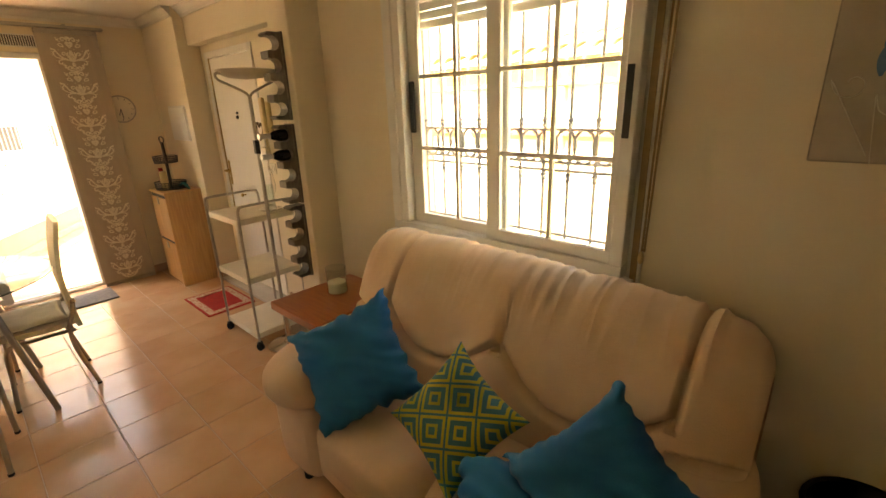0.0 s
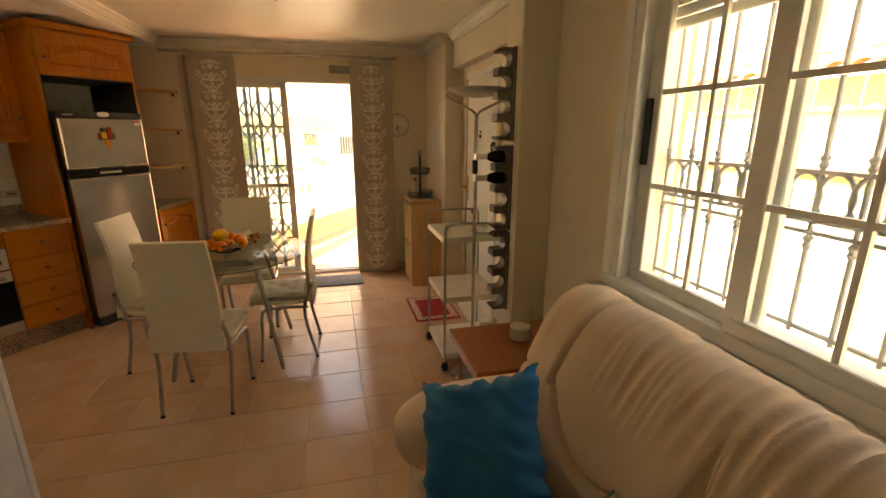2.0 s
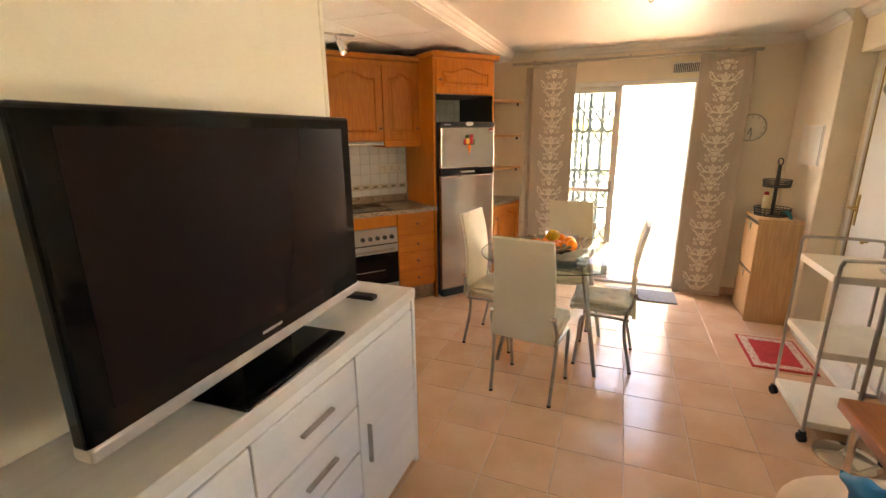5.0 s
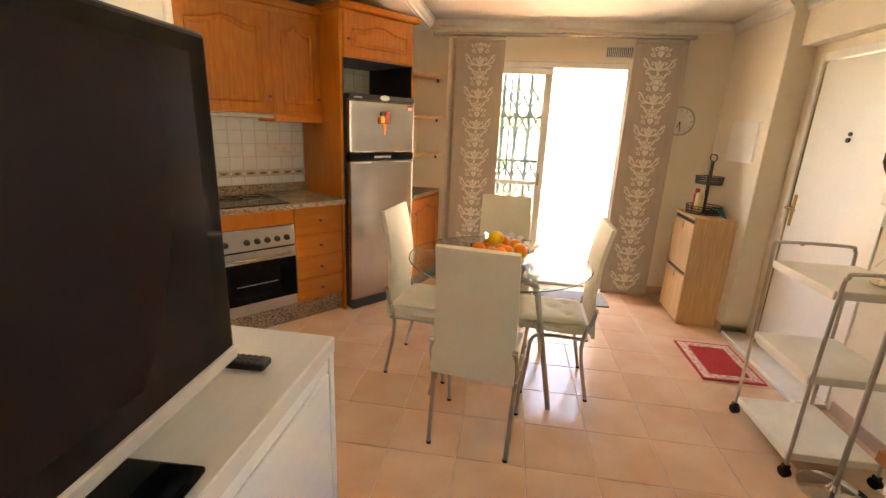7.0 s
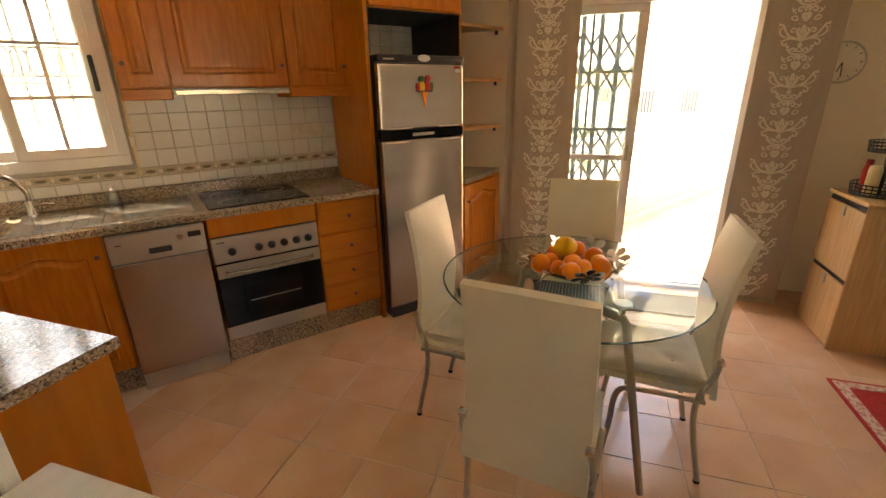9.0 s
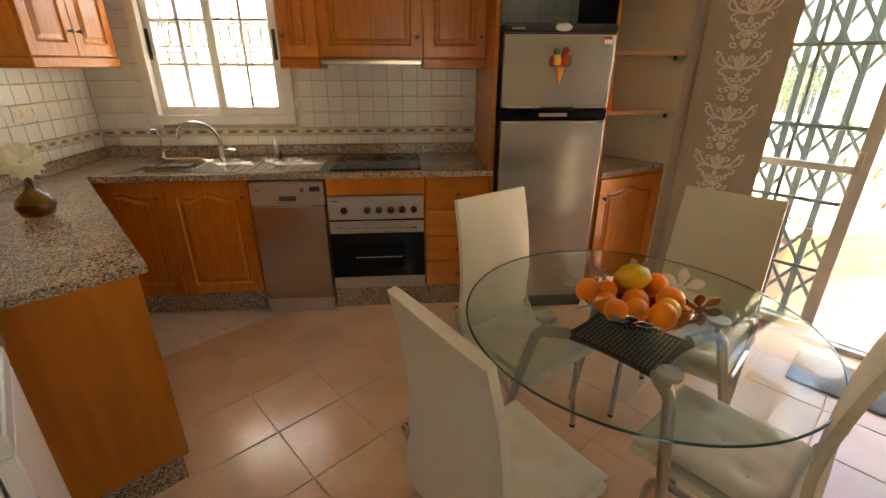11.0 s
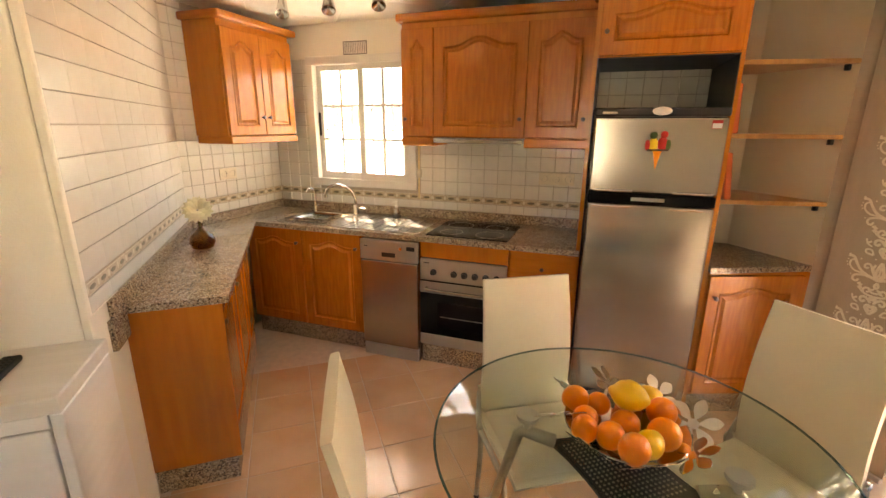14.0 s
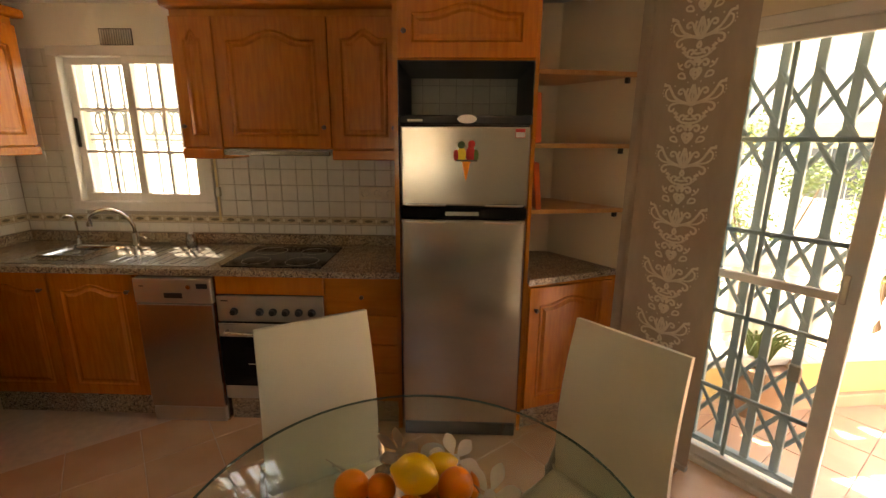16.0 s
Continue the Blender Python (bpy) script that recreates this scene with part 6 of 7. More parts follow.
ad = thing("plug_adapter", pose(-3.13, 1.972, 1.21), "white plug-in socket adapter with a cable", "adapter")
part("body", bm_box(-0.04, 0.04, -0.045, 0, 0, 0.09, 0.008, 2), SOCKET_W, ad)
part("cable", bm_tube([(0.03, -0.03, 0.0), (0.05, -0.05, -0.08), (0.08, -0.06, -0.03), (0.12, -0.05, -0.2), (0.1, -0.08, -0.3)], 0.003, 5, 6), SOCKET_W, ad)
rdm = thing("red_mat", pose(-3.61, 1.56, 0.001, 0, 0, 0), "small red mat with patterned cream border on the floor", "mat")
part("field", bm_box(-0.27, 0.27, -0.195, 0.195, 0, 0.009, 0.003), RED_M, rdm)
for x0, x1, y0, y1 in ((-0.25, 0.25, -0.178, -0.125), (-0.25, 0.25, 0.125, 0.178), (-0.25, -0.2, -0.125, 0.125), (0.2, 0.25, -0.125, 0.125)):
    part("border", bm_box(x0, x1, y0, y1, 0.008, 0.0115, 0.001), CREAM_MAT, rdm, "cream patterned border")
gm = solo("door_mat", bm_box(-0.17, 0.17, -0.33, 0.33, 0.0, 0.012, 0.004), GREY_MAT, "dark grey doormat inside the terrace door", "mat", at=pose(-4.6, 0.68, 0.001))

# trolley
ct = thing("serving_trolley", pose(-2.765, 1.59, 0), "three-tier cream serving trolley on castors", "trolley")
for z in (0.1, 0.5, 0.9):
    tr = part("tray", bm_box(-0.225, 0.225, -0.195, 0.195, z - 0.022, z + 0.018, 0.005, 2), CREAM_PL, ct)
for sx in (-1, 1):
    x = 0.24 * sx
    part("end_frame", bm_tube([(x, -0.19, 0.06), (x, -0.19, 0.5), (x + 0.012 * sx, -0.19, 0.93), (x + 0.02 * sx, -0.185, 0.985), (x + 0.022 * sx, -0.15, 1.005), (x + 0.022 * sx, 0.15, 1.005), (x + 0.02 * sx, 0.185, 0.985), (x + 0.012 * sx, 0.19, 0.93), (x, 0.19, 0.5), (x, 0.19, 0.06)], 0.0085, 8, 5), SATIN, ct, smooth=True)
    for sy in (-1, 1):
        w = part("castor", bm_cyl(0, 0, -0.012, 0.012, 0.026, 16), RUBBER, ct, at=Matrix.Translation((x, 0.19 * sy, 0.027)) @ pose(0, 0, 0, 90, 0, 20))
        part("castor_fork", bm_box(x - 0.012, x + 0.012, 0.19 * sy - 0.016, 0.19 * sy + 0.016, 0.045, 0.066, 0.003), BLACK_P, ct)
solo("glass_dish", bm_lathe([(0.05, 0), (0.07, 0.006), (0.075, 0.014), (0.0, 0.012)], 24, cap=False), CHROME, "small shiny round dish on the trolley", "dish", at=pose(-2.64, 1.68, 0.919), smooth=True)
solo("candle_glass", bm_lathe([(0.035, 0), (0.035, 0.16), (0.031, 0.16), (0.031, 0.008), (0.0, 0.008)], 24, cap=False), GLASS, "tall clear glass on the trolley dish", "glass", at=pose(-2.64, 1.68, 0.935), smooth=True)

# floor lamp
lp = thing("floor_lamp", pose(-2.45, 1.565, 0), "tall uplighter floor lamp with frosted glass bowl", "floor lamp")
part("base", bm_lathe([(0.135, 0), (0.135, 0.012), (0.12, 0.02), (0.03, 0.028), (0.016, 0.05), (0.0, 0.052)], 32, cap=False), CHROME, lp, smooth=True)
part("pole", bm_tube([(0, 0, 0.03), (0, 0, 1.66)], 0.011, 10), SATIN, lp)
for s in (-1, 1):
    part("fork", bm_tube([(0, 0, 1.64), (0.0, 0.02 * s, 1.67), (0.0, 0.1 * s, 1.71), (0.0, 0.165 * s, 1.74), (0.0, 0.175 * s, 1.77), (0.0, 0.14 * s, 1.78)], 0.0075, 8, 4), SATIN, lp, smooth=True)
part("shade", bm_lathe([(0.02, 1.745), (0.1, 1.755), (0.15, 1.775), (0.165, 1.795), (0.16, 1.797), (0.1, 1.768), (0.0, 1.76)], 32), FROST, lp, "shallow frosted glass bowl", smooth=True)
part("dimmer", bm_box(-0.014, 0.014, -0.02, 0.01, 1.32, 1.4, 0.004, 2), BLACK_P, lp)

# wine racks
def wine_rack(z0, holes, label):
    h = 0.47
    r = thing("wine_rack", pose(-2.31, 1.72, z0), label, "wine rack", "wine racks on the pillar")
    pts = [(0.0, 0.0), (0.0, h)]
    n = holes
    pitch = h / n
    prof = [(-0.085, h), (-0.1, h - 0.012)]
    for k in range(n):
        zc = h - pitch * (k + 0.5)
        prof.append((-0.1, zc + pitch * 0.34))
        prof.append((-0.08, zc + pitch * 0.3))
        for i in range(9):
            a = math.pi * (0.5 + i / 8)
            prof.append((-0.062 - 0.0385 * math.cos(a) * 1.0, zc + 0.0385 * math.sin(a)))
        prof.append((-0.08, zc - pitch * 0.3))
        prof.append((-0.1, zc - pitch * 0.34))
    prof += [(-0.1, 0.012), (-0.085, 0.0)]
    b = bm_poly([(y, z) for y, z in pts + prof], -0.04, 0.04, 0.0)
    b.transform(Matrix(((0, 0, 1, 0), (1, 0, 0, 0), (0, 1, 0, 0), (0, 0, 0, 1))))
    part("comb_board", b, RACK_M, r)
    part("back_strip", bm_box(-0.05, 0.05, -0.014, 0.0, -0.005, h + 0.005, 0.003), RACK_M, r)
    return r


wine_rack(0.525, 4, "dark wooden scalloped wine rack, lowest of three")
wine_rack(1.015, 4, "dark wooden scalloped wine rack holding two bottles")
wine_rack(1.515, 4, "dark wooden scalloped wine rack, topmost of three")
for z in (1.015 + 0.47 * 0.875, 1.015 + 0.47 * 0.625):
    wb = thing("wine_bottle", pose(-2.31, 1.675, z) @ pose(0, 0, 0, 90, 0, 0), "dark wine bottle with silver foil in the rack", "bottle", "wine bottles")
    part("glass", bm_lathe([(0.0, -0.012), (0.03, -0.008), (0.034, 0.0), (0.034, 0.04), (0.027, 0.07), (0.0145, 0.095), (0.014, 0.12)], 18, cap=False), WINE_G, wb, smooth=True)
    part("foil_cap", bm_lathe([(0.0155, 0.09), (0.0155, 0.15), (0.0165, 0.152), (0.0165, 0.163), (0.0, 0.164)], 16, cap=False), mat("silver_foil", (0.75, 0.73, 0.7), 0.35, 1.0) if "silver_foil" not in MATS else MATS["silver_foil"], wb, "silver foil neck", smooth=True)

# side table and candle
stb = thing("side_table", pose(-1.795, 1.57, 0), "low cherry-coloured side table with chrome legs", "table")
part("top", bm_box(-0.235, 0.235, -0.275, 0.275, 0.5, 0.548, 0.006, 2), CHERRY, stb)
for sx in (-1, 1):
    for sy in (-1, 1):
        part("leg", bm_tube([(0.18 * sx, 0.22 * sy, 0.5), (0.18 * sx, 0.22 * sy, 0.03), (0.2 * sx, 0.22 * sy, 0.012)], 0.013, 8), CHROME, stb)
    part("foot_rail", bm_tube([(0.18 * sx, -0.22, 0.14), (0.18 * sx, 0.22, 0.14)], 0.009, 8), CHROME, stb)
cg = thing("candle_holder", pose(-1.825, 1.61, 0.549), "clear glass cylinder holding a pale candle", "candle")
part("glass", bm_lathe([(0.055, 0), (0.058, 0.006), (0.058, 0.16), (0.054, 0.16), (0.054, 0.01), (0.0, 0.01)], 28, cap=False), GLASS, cg, smooth=True)
part("wax", bm_lathe([(0.052, 0.012), (0.052, 0.07), (0.045, 0.074), (0.0, 0.07)], 28), WAX, cg, smooth=True)

# picture and basket by the sofa
pc = thing("wall_painting", pose(0.15, Y_WIN, 1.39), "grey-beige canvas painted with a blue flower and pale curls", "painting")
part("canvas", bm_box(0, 0.7, -0.03, -0.002, 0, 0.7, 0.004), CANVAS_G, pc)
brush = random.Random(8)
for m, n, spread in ((PAINT_DARK, 26, 0.085), (PAINT_BLUE, 30, 0.12), (PAINT_PALE, 16, 0.13)):
    b = bmesh.new()
    for k in range(n):
        a, q, L = brush.uniform(-2.3, 0.5), spread * brush.uniform(0.2, 1.0), brush.uniform(0.05, 0.11)
        x, z = 0.19 + q * math.cos(a), 0.42 + q * 1.1 * math.sin(a)
        up = Vector((math.cos(a), 0, math.sin(a) - 0.3)).normalized()
        y = -0.0308 - brush.uniform(0.0, 0.0012)
        ps = [Vector((x, y, z)) + up * L * t + Vector((0.012 * math.sin(3 * t + k), 0, 0)) for t in (0, 0.35, 0.7, 1.0)]
        join(b, bm_tube(ps, lambda t: 0.003 + 0.011 * math.sin(math.pi * min(1, t * 0.9 + 0.1)), 6, 3, flat=0.08, upward=(0, 1, 0)))
    part("painted_flower", b, m, pc, "brushed blue petals")
for cx, cz, r, tail in ((0.06, 0.2, 0.04, (0.12, 0.02)), (0.08, 0.5, 0.055, (0.14, 0.4)), (0.16, 0.16, 0.05, (0.13, 0.0)), (0.24, 0.12, 0.04, (0.2, 0.02))):
    pts = [(cx + r * (1 - 0.09 * k) * math.cos(k * 0.75 + 3), -0.0325, cz + r * (1 - 0.09 * k) * math.sin(k * 0.75 + 3)) for k in range(9)]
    part("painted_curl", bm_tube([(tail[0], -0.0325, tail[1])] + pts, 0.004, 5, 4, flat=0.4), PAINT_W, pc, "pale painted curl")
bk = thing("woven_basket", pose(0.47, 1.7, 0), "black openwork basket standing beside the sofa", "basket")
part("wall", bm_lathe([(0.12, 0), (0.15, 0.2), (0.15, 0.47), (0.145, 0.47), (0.11, 0.02), (0.0, 0.02)], 28, cap=False), WIRE_M, bk)
for z in (0.1, 0.2, 0.3, 0.4, 0.47):
    part("hoop", wire_ring(0.125 + 0.025 * min(1, z / 0.2) + 0.003, z, 0.006), RUBBER, bk)
hk = thing("ceiling_hook", pose(-3.03, 0.48, H_LIV), "small brass hook screwed into the ceiling", "hook")
part("rose", bm_lathe([(0.02, 0), (0.018, -0.008), (0.006, -0.012), (0.0, -0.012)], 14, cap=False), BRASS, hk)
part("hook", bm_tube([(0, 0, -0.01), (0, 0, -0.045), (0.0, 0.014, -0.065), (0.0, 0.0, -0.085), (0.0, -0.016, -0.075)], 0.004, 6, 4), BRASS, hk)

# ---- outside ----
solo("ground", bm_box(-250, 250, -250, 250, -0.6, -0.4), GROUND_M, "pale dusty paved ground around the house", "ground", kind="structure")
BD = Vector((-0.86, 0.51, 0)).normalized()
BP = Vector((-5.2, -0.56, 0))
terr = bm_poly([(-5.12, -0.75), (-5.12, 6.0), (-12.0, 6.0), tuple((BP + BD * 8.6)[:2]), tuple((BP - Vector((0, 0.2, 0)))[:2])], -0.5, -0.032)
solo("pavement_terrace", terr, GROUT_F, "grouted terrace floor bed", "terrace", kind="structure")
bal = thing("balustrade", I4, "white turned balustrade on a low yellow kerb", "balustrade", kind="structure")
Mb = Matrix.Translation(BP) @ pose(0, 0, 0, 0, 0, math.degrees(math.atan2(BD.y, BD.x)))
part("kerb", bm_box(0, 8.5, -0.1, 0.1, -0.4, 0.28, 0.01), YELLOW_OUT, bal, at=Mb)
part("kerb_foot", bm_box(0, 8.5, -0.14, 0.14, -0.4, 0.06, 0.005), TERRACE_M, bal, at=Mb)
part("kerb_cap", bm_box(0, 8.5, -0.13, 0.13, 0.28, 0.34, 0.01), WHITE_OUT, bal, at=Mb)
part("handrail", bm_box(0, 8.5, -0.11, 0.11, 0.9, 1.0, 0.02, 2), WHITE_OUT, bal, at=Mb)
bprof = [(0.055, 0.34), (0.055, 0.38), (0.03, 0.41), (0.035, 0.44), (0.062, 0.52), (0.055, 0.6), (0.03, 0.7), (0.026, 0.78), (0.045, 0.82), (0.03, 0.84), (0.055, 0.87), (0.055, 0.9)]
bme = mesh_of(bm_lathe(bprof, 14), "baluster", WHITE_OUT, True)
for k in range(44):
    o = new("baluster", bme)
    o.parent = bal
    o.matrix_basis = Mb @ Matrix.Translation((0.12 + 0.19 * k, 0, 0))
for k in (0.0, 4.2, 8.4):
    part("pier", bm_box(k - 0.13, k + 0.13, -0.13, 0.13, -0.4, 1.05, 0.01), WHITE_OUT, bal, at=Mb)

# neighbour beyond the window
nb = thing("neighbour_house", I4, "white neighbouring house with yellow eaves and clay tile roof", "house")
part("wall", bm_box(-14, 12, 5.0, 5.3, -0.5, 1.82), WHITE_OUT, nb)
part("eaves_band", bm_box(-14, 12, 4.88, 5.3, 1.72, 2.0, 0.02, 2), YELLOW_OUT, nb, "yellow moulded eaves")
part("string_course", bm_box(-14, 12, 4.95, 5.02, 1.14, 1.2), YELLOW_OUT, nb)
for x in (-5.2, -4.4, -3.6, -2.3, -0.8):
    part("pilaster", bm_box(x - 0.12, x + 0.12, 4.9, 5.02, -0.5, 1.72, 0.01), WHITE_OUT if x < -3 else YELLOW_OUT, nb)
rf = part("roof", bm_poly([(-14, 4.7), (12, 4.7), (12, 9), (-14, 9)], 0, 0.04), ROOF_M, nb, at=Matrix.Translation((0, 0, 2.0)) @ Matrix(((1, 0, 0, 0), (0, 1, 0, 0), (0, 0.35, 1, -1.64), (0, 0, 0, 1))))
tme = bm_grid(lambda u, v: (0.085 * math.cos(math.pi * u), 4.66 + 0.46 * v, 2.03 + 0.16 * v + 0.07 * math.sin(math.pi * u) * (1 - 0.15 * v)), 8, 1)
tile_me = mesh_of(tme, "roof_tile", ROOF_M, True)
for k in range(60):
    for j in range(2):
        o = new("roof_tile", tile_me)
        o.parent = nb
        o.matrix_basis = Matrix.Translation((-7 + 0.19 * k, 0.4 * j, 0.14 * j))
solo("wall_reveal", bm_box(-1.75, -1.6, Y_WIN + 0.241, Y_WIN + 0.3, 0.6, 2.5), YELLOW_OUT, "yellow rendered outer window surround", "wall", kind="structure")

# house across the terrace
fh2 = thing("opposite_house", pose(-13.2, 0, 0), "cream two-storey house across the terrace with barred windows", "house")
part("wall", bm_box(-5, 0, -7, 9, -0.5, 2.5), WHITE_OUT, fh2)
part("upper_wall", bm_box(-7, -2.2, -7, 9, 2.5, 5.6), WHITE_OUT, fh2)
part("roof", bm_box(-7.4, -1.9, -7.4, 9.4, 5.6, 5.8, 0.05), ROOF_M, fh2)
part("parapet_rail", bm_box(-0.15, 0.06, -7, 9, 3.2, 3.3, 0.01), WHITE_OUT, fh2)
for k in range(60):
    o = new("baluster", bme)
    o.parent = fh2
    o.matrix_basis = Matrix.Translation((-0.05, -6.9 + 0.26 * k, 2.05)) @ Matrix.Diagonal((1, 1, 1.27, 1))
for y, z, w, h in ((1.23, 0.9, 0.42, 0.5), (0.26, 1.16, 0.36, 0.32), (2.15, 0.92, 0.4, 0.48), (-1.6, 0.6, 0.9, 1.0), (-3.6, 0.6, 0.9, 1.0)):
    w2 = part("window", bm_box(0.0, 0.02, y - w / 2, y + w / 2, z, z + h), DARK_WIN, fh2)
    for k in range(6):
        part("window_bar", bm_box(0.03, 0.045, y - w / 2 + w * (k + 0.5) / 6 - 0.008, y - w / 2 + w * (k + 0.5) / 6 + 0.008, z, z + h), IRON, w2)
    part("window_sill", bm_box(0.0, 0.08, y - w / 2 - 0.04, y + w / 2 + 0.04, z - 0.05, z), WHITE_OUT, w2)
part("yellow_band", bm_box(0.0, 0.03, -7, 0.9, 1.5, 1.95), YELLOW_OUT, fh2)
part("wall_lantern", bm_lathe([(0.02, 0), (0.05, 0.03), (0.06, 0.12), (0.02, 0.16)], 8), IRON, fh2, at=Matrix.Translation((0.08, 0.35, 1.56)))


# greenery behind the balustrade
def shrub(x, y, z, r, h, seed):
    """A leafy shrub with stems and a ragged crown of single leaves."""
    rnd = random.Random(seed)
    t = thing("shrub", pose(x, y, z), "leafy green shrub behind the balustrade", "shrub", "garden shrubs")
    st = bmesh.new()
    for k in range(7):
        a = rnd.uniform(0, math.tau)
        q = r * rnd.uniform(0.3, 0.8)
        join(st, bm_tube([(0.05 * math.cos(a), 0.05 * math.sin(a), 0), (q * 0.4 * math.cos(a), q * 0.4 * math.sin(a), h * 0.4), (q * math.cos(a), q * math.sin(a), h * rnd.uniform(0.7, 0.95))], lambda u: 0.022 - 0.016 * u, 6, 3))
    part("trunk", st, BARK, t)
    vs, fs = [], []
    blobs = [(rnd.gauss(0, r * 0.45), rnd.gauss(0, r * 0.45), h * rnd.uniform(0.25, 1.0), r * rnd.uniform(0.18, 0.4)) for _ in range(16)]
    for _ in range(2600):
        bx, by, bz, br = rnd.choice(blobs)
        d = Vector((rnd.gauss(0, 1), rnd.gauss(0, 1), rnd.gauss(0, 0.8))).normalized() * br * rnd.uniform(0.5, 1.05)
        p = Vector((bx, by, bz)) + d
        a = Vector((rnd.gauss(0, 1), rnd.gauss(0, 1), rnd.gauss(0, 0.6))).normalized()
        c = a.cross(Vector((rnd.gauss(0, 1), rnd.gauss(0, 1), rnd.gauss(0, 1)))).normalized()
        L = rnd.uniform(0.035, 0.06)
        i = len(vs)
        vs += [p, p + a * L * 0.5 + c * L * 0.24, p + a * L, p + a * L * 0.5 - c * L * 0.24]
        fs.append((i, i + 1, i + 2, i + 3))
    me = bpy.data.meshes.new("crown")
    me.from_pydata(vs, [], fs)
    me.materials.append(LEAF)
    o = new("crown", me)
    o.parent = t
    o["kind"] = "stuff"
    return t


for k, (s, off, r, h) in enumerate(((0.7, -1.2, 0.75, 2.0), (1.9, -1.4, 0.8, 2.2), (3.2, -1.2, 0.7, 1.8), (0.2, -2.2, 0.8, 2.4), (4.6, -1.6, 0.6, 1.6))):
    p = BP + BD * s + Vector((-BD.y, BD.x, 0)) * -off * 1.0
    shrub(p.x, p.y, -0.4, r, h, 40 + k)
fp = thing("plant_pot", pose(-5.72, -0.14, -0.03), "clay pot with a spiky plant on the terrace", "plant pot")
part("pot", bm_lathe([(0.13, 0), (0.2, 0.3), (0.22, 0.3), (0.22, 0.35), (0.19, 0.35), (0.17, 0.3), (0.0, 0.29)], 24, cap=False), CLAY_POT, fp, smooth=True)
lv = bmesh.new()
for k in range(30):
    a, q = k * 2.4, 0.1 + 0.2 * ((k * 37) % 10) / 10
    join(lv, bm_tube([(0.02 * math.cos(a), 0.02 * math.sin(a), 0.28), (q * 0.5 * math.cos(a), q * 0.5 * math.sin(a), 0.5), (q * 1.3 * math.cos(a), q * 1.3 * math.sin(a), 0.58 - q * 0.4)], lambda u: 0.014 * (1.02 - u), 5, 3, flat=0.3))
part("leaves", lv, LEAF, fp)

# ---- small pieces of floors and walls ----
def tile_mesh(name, w, h, t, bev, material):
    """A thin tile in x-y, centred, with a sloping edge."""
    b = bmesh.new()
    o = [b.verts.new((x * w / 2, y * h / 2, -t)) for x, y in ((-1, -1), (1, -1), (1, 1), (-1, 1))]
    m = [b.verts.new((x * w / 2, y * h / 2, -bev)) for x, y in ((-1, -1), (1, -1), (1, 1), (-1, 1))]
    i = [b.verts.new((x * (w / 2 - bev), y * (h / 2 - bev), 0)) for x, y in ((-1, -1), (1, -1), (1, 1), (-1, 1))]
    b.faces.new(i)
    for k in range(4):
        b.faces.new((o[k], o[(k + 1) % 4], m[(k + 1) % 4], m[k]))
        b.faces.new((m[k], m[(k + 1) % 4], i[(k + 1) % 4], i[k]))
    return mesh_of(b, name, material)


def inside(x, y, poly):
    c = False
    for k in range(len(poly)):
        (x0, y0), (x1, y1) = poly[k - 1], poly[k]
        if (y0 > y) != (y1 > y) and x < (x1 - x0) * (y - y0) / (y1 - y0) + x0:
            c = not c
    return c


PITCH = 0.323
ft_me = tile_mesh("floor_tile", PITCH - 0.0045, PITCH - 0.0045, 0.003, 0.002, TILE_F)
room = [(1.9, -0.95), (1.9, 2.15), (-5.05, 2.15), (-5.05, -1.25), kxy(3.5, 0.15), kxy(0.1, 0.15), (-1.62, -2.6), (-1.62, -0.95)]
rnd = random.Random(5)
for i in range(-9, 15):
    for j in range(-9, 6):
        x, y = -2.345 + PITCH * (i + 0.5), 0.85 + PITCH * (j + 0.5)
        if inside(x, y, room):
            o = new("tile", ft_me)
            o.parent = floor
            o.matrix_basis = pose(x, y, rnd.uniform(-0.0006, 0.0), rnd.uniform(-0.07, 0.07), rnd.uniform(-0.07, 0.07), 90 * rnd.randrange(4))
bt = bmesh.new()
for i in range(22):
    for j in range(20):
        x, y = -5.3 - 0.32 * i, -0.7 + 0.32 * j
        rel = Vector((x, y, 0)) - BP
        if rel.dot(Vector((-BD.y, BD.x, 0))) < 0.02:
            bm_box(x - 0.157, x + 0.157, y - 0.157, y + 0.157, -0.034, -0.022, bm=bt)
part("terrace_tiles", bt, TERRACE_M, bpy.data.objects["pavement_terrace"])["kind"] = "stuff"

wt_me = tile_mesh("wall_tile", 0.097, 0.097, 0.008, 0.0025, TILE_W)
bd_me = tile_mesh("border_tile", 0.197, 0.05, 0.009, 0.002, BORDER)
lm = bmesh.new()
for k in range(2):
    join(lm, bm_ball(-0.05 + 0.1 * k, 0, 0.0005, 0.018, 1.5, 0.5, 0.06, 10, 4))
lz_me = mesh_of(lm, "border_motif", BORDER_D)
lm = bmesh.new()
for k in range(3):
    join(lm, bm_ball(-0.095 + 0.095 * k, 0, 0.0005, 0.009, 0.8, 1.6, 0.08, 8, 4))
for s in (-1, 1):
    bm_box(-0.098, 0.098, s * 0.02 - 0.0015, s * 0.02 + 0.0015, 0.0, 0.0009, bm=lm)
cm_me = mesh_of(lm, "border_motif", BORDER_L)


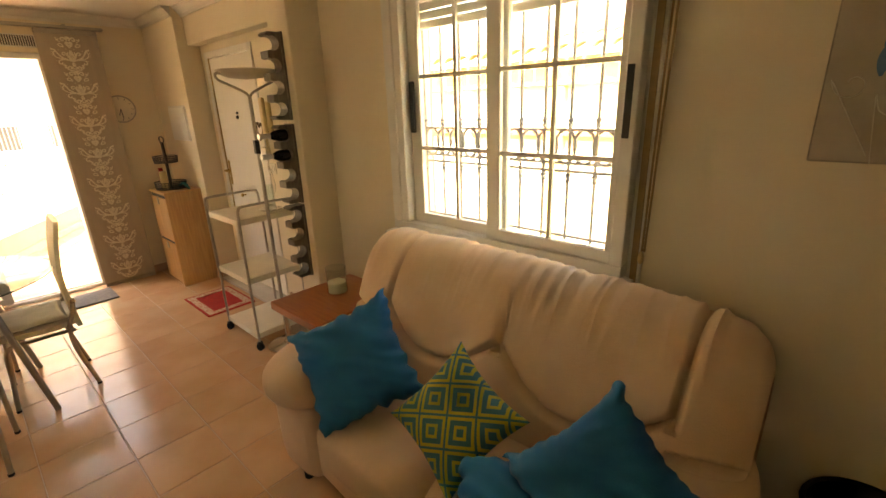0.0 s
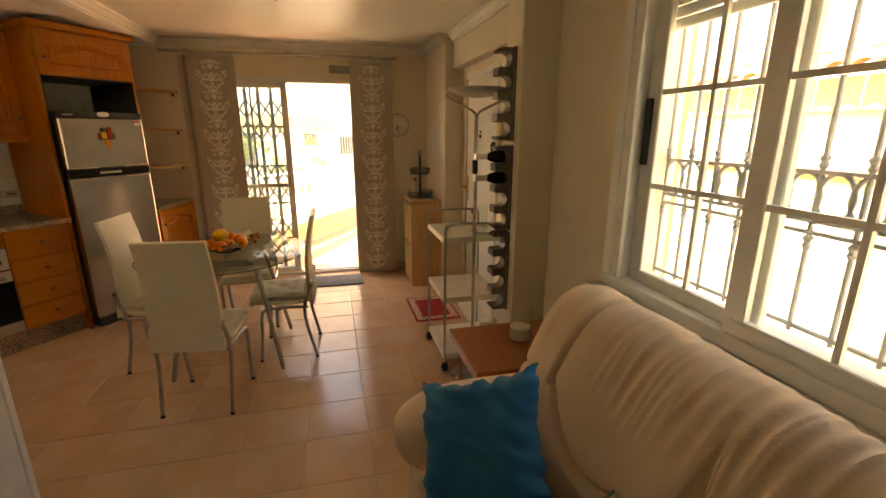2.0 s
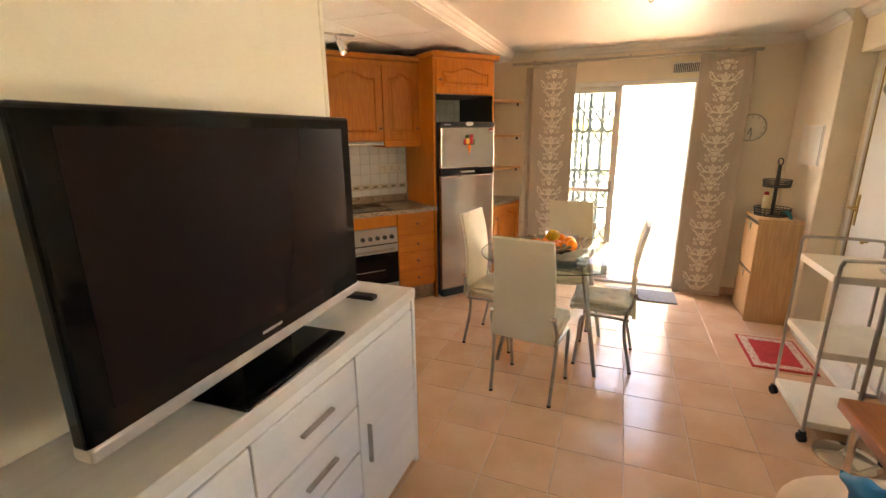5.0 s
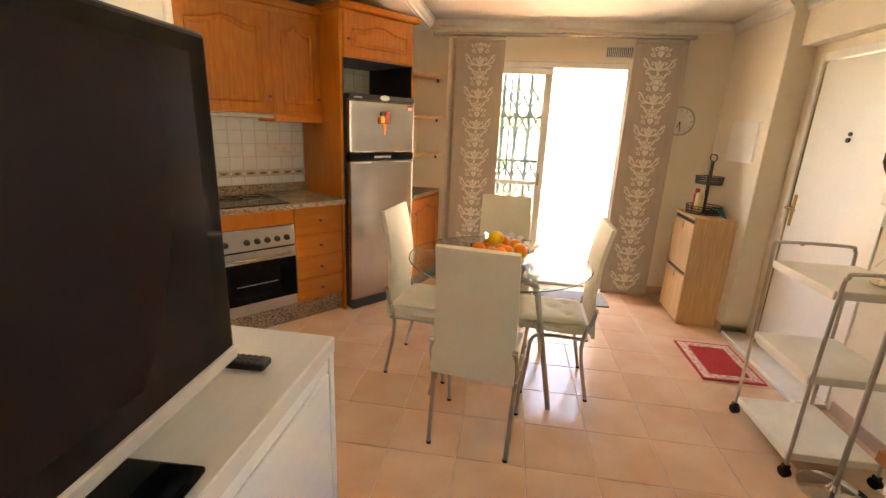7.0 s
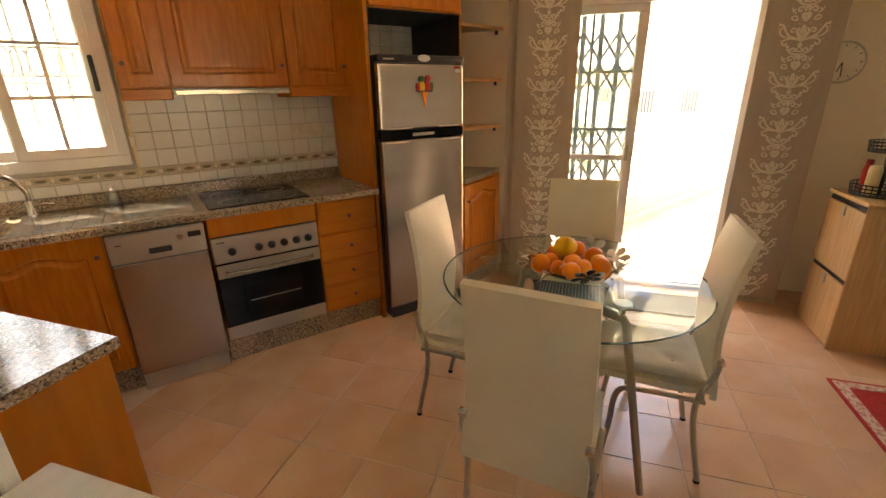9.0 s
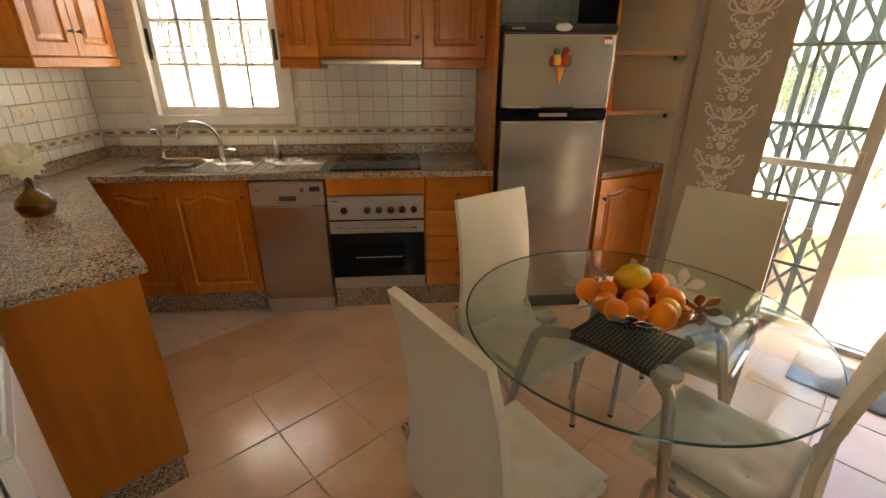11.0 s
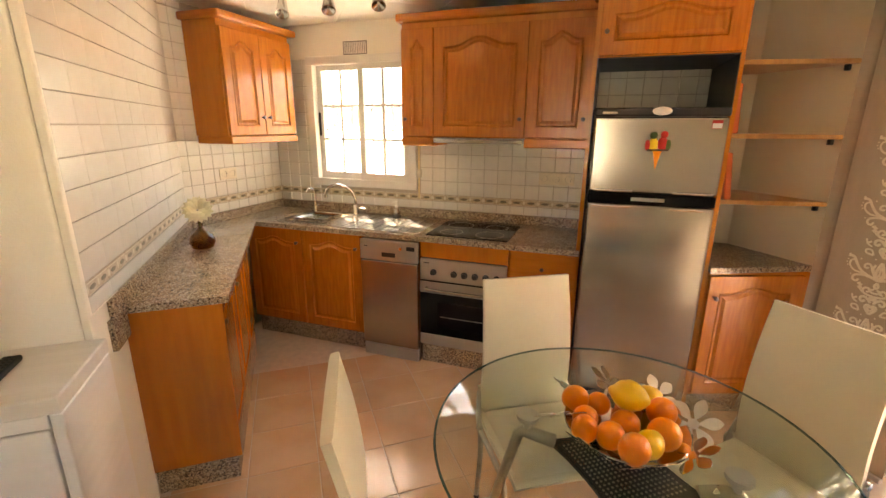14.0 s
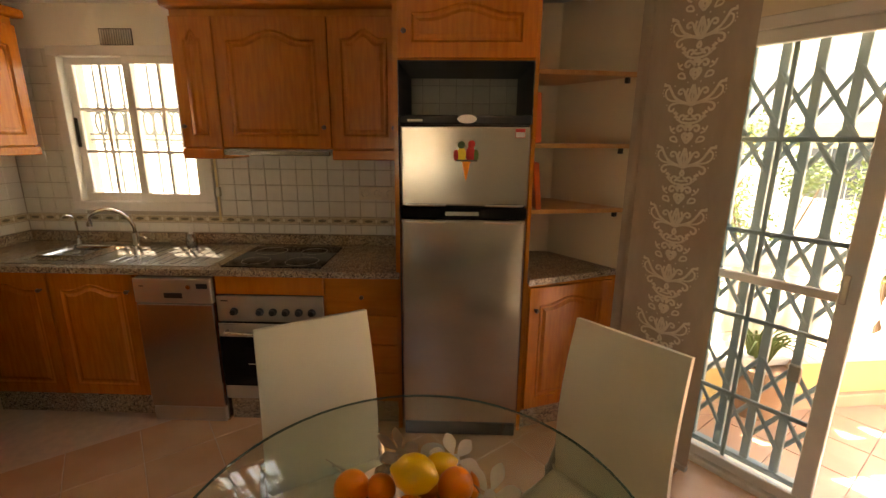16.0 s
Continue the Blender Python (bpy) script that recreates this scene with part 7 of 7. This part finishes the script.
def tile_wall(wall, at, w, rows, skip, tw=0.1, me=None, grow=1.0):
    """Tiles a wall: at maps (along, up, out) onto the wall; rows are (z of centre, height)."""
    inv = wall.matrix_basis.inverted()
    n = int(math.ceil(w / tw))
    for z, h in rows:
        for k in range(n):
            a0, a1 = tw * k, min(tw * (k + 1), w)
            if a1 - a0 < 0.015 or skip((a0 + a1) / 2, z):
                continue
            o = new("tile", me or wt_me)
            o.parent = wall
            o.matrix_basis = inv @ at @ Matrix.Translation(((a0 + a1) / 2, z, rnd.uniform(-0.0004, 0.0004))) @ Matrix.Diagonal(((a1 - a0) / tw * grow, h / 0.1, 1, 1))
    for k in range(int(math.ceil(w / 0.2))):
        a0, a1 = 0.2 * k, min(0.2 * (k + 1), w)
        if a1 - a0 < 0.02 or skip((a0 + a1) / 2, 1.074):
            continue
        o = new("border_tile", bd_me)
        o.parent = wall
        o.matrix_basis = inv @ at @ Matrix.Translation(((a0 + a1) / 2, 1.074, 0.001)) @ Matrix.Diagonal(((a1 - a0) / 0.2, 1, 1, 1))
        for me in (lz_me, cm_me):
            q = new("border_motif", me)
            q.parent = o
            q.matrix_basis = Matrix.Translation((0, 0, 0.0004))


ROWS_T = [(1.017, 0.06)] + [(1.15 + 0.1 * k, 0.1) for k in range(12)] + [(2.325, 0.04)]
AX = Matrix(((-1, 0, 0, 0), (0, 0, 1, 0), (0, 1, 0, 0), (0, 0, 0, 1)))
tile_wall(wall_back, KM @ AX, 3.17, ROWS_T, lambda s, z: (0.36 < s < 1.27 and 1.13 < z) or z > 2.11 and s < 1.3 or s > 1.28 and z > 1.52 and not (2.52 < s < 3.17 and z < 1.98) or s > 2.52 and z < 1.68)
solo("wall_band", kbox(0.0, 1.3, -0.006, 0.003, 2.1, 2.345), PLASTER_TV, "white plaster band above the kitchen window", "wall", at=KM, kind="structure")
TURN_AT = KM @ Matrix(((0, 0, -1, 0), (1, 0, 0, 0), (0, 1, 0, 0), (0, 0, 0, 1)))
tile_wall(wall_turn, TURN_AT, 0.965, ROWS_T, lambda s, z: 0.15 < s < 0.79 and z > 1.55)
SIDE_AT = Matrix.Translation((X_TILE, -0.83, 0)) @ Matrix(((0, 0, -1, 0), (-1, 0, 0, 0), (0, 1, 0, 0), (0, 0, 0, 1)))
tile_wall(wall_left, SIDE_AT, 1.67, ROWS_T, lambda s, z: False, 0.2, tile_mesh("wide_wall_tile", 0.1985, 0.097, 0.008, 0.0015, TILE_W))
solo("trim_corner", bm_box(X_TILE - 0.003, -1.637, -0.829, -0.802, 0.0, 2.34, 0.003), PLASTER_TV, "pale plaster edge where the tiles end", "trim", kind="structure")
solo("wall_dado", bm_box(X_TILE, X_TILE + 0.009, -1.09, -0.83, 0, 0.985), PLASTER_TV, "white plaster below the tiles", "wall", kind="structure")
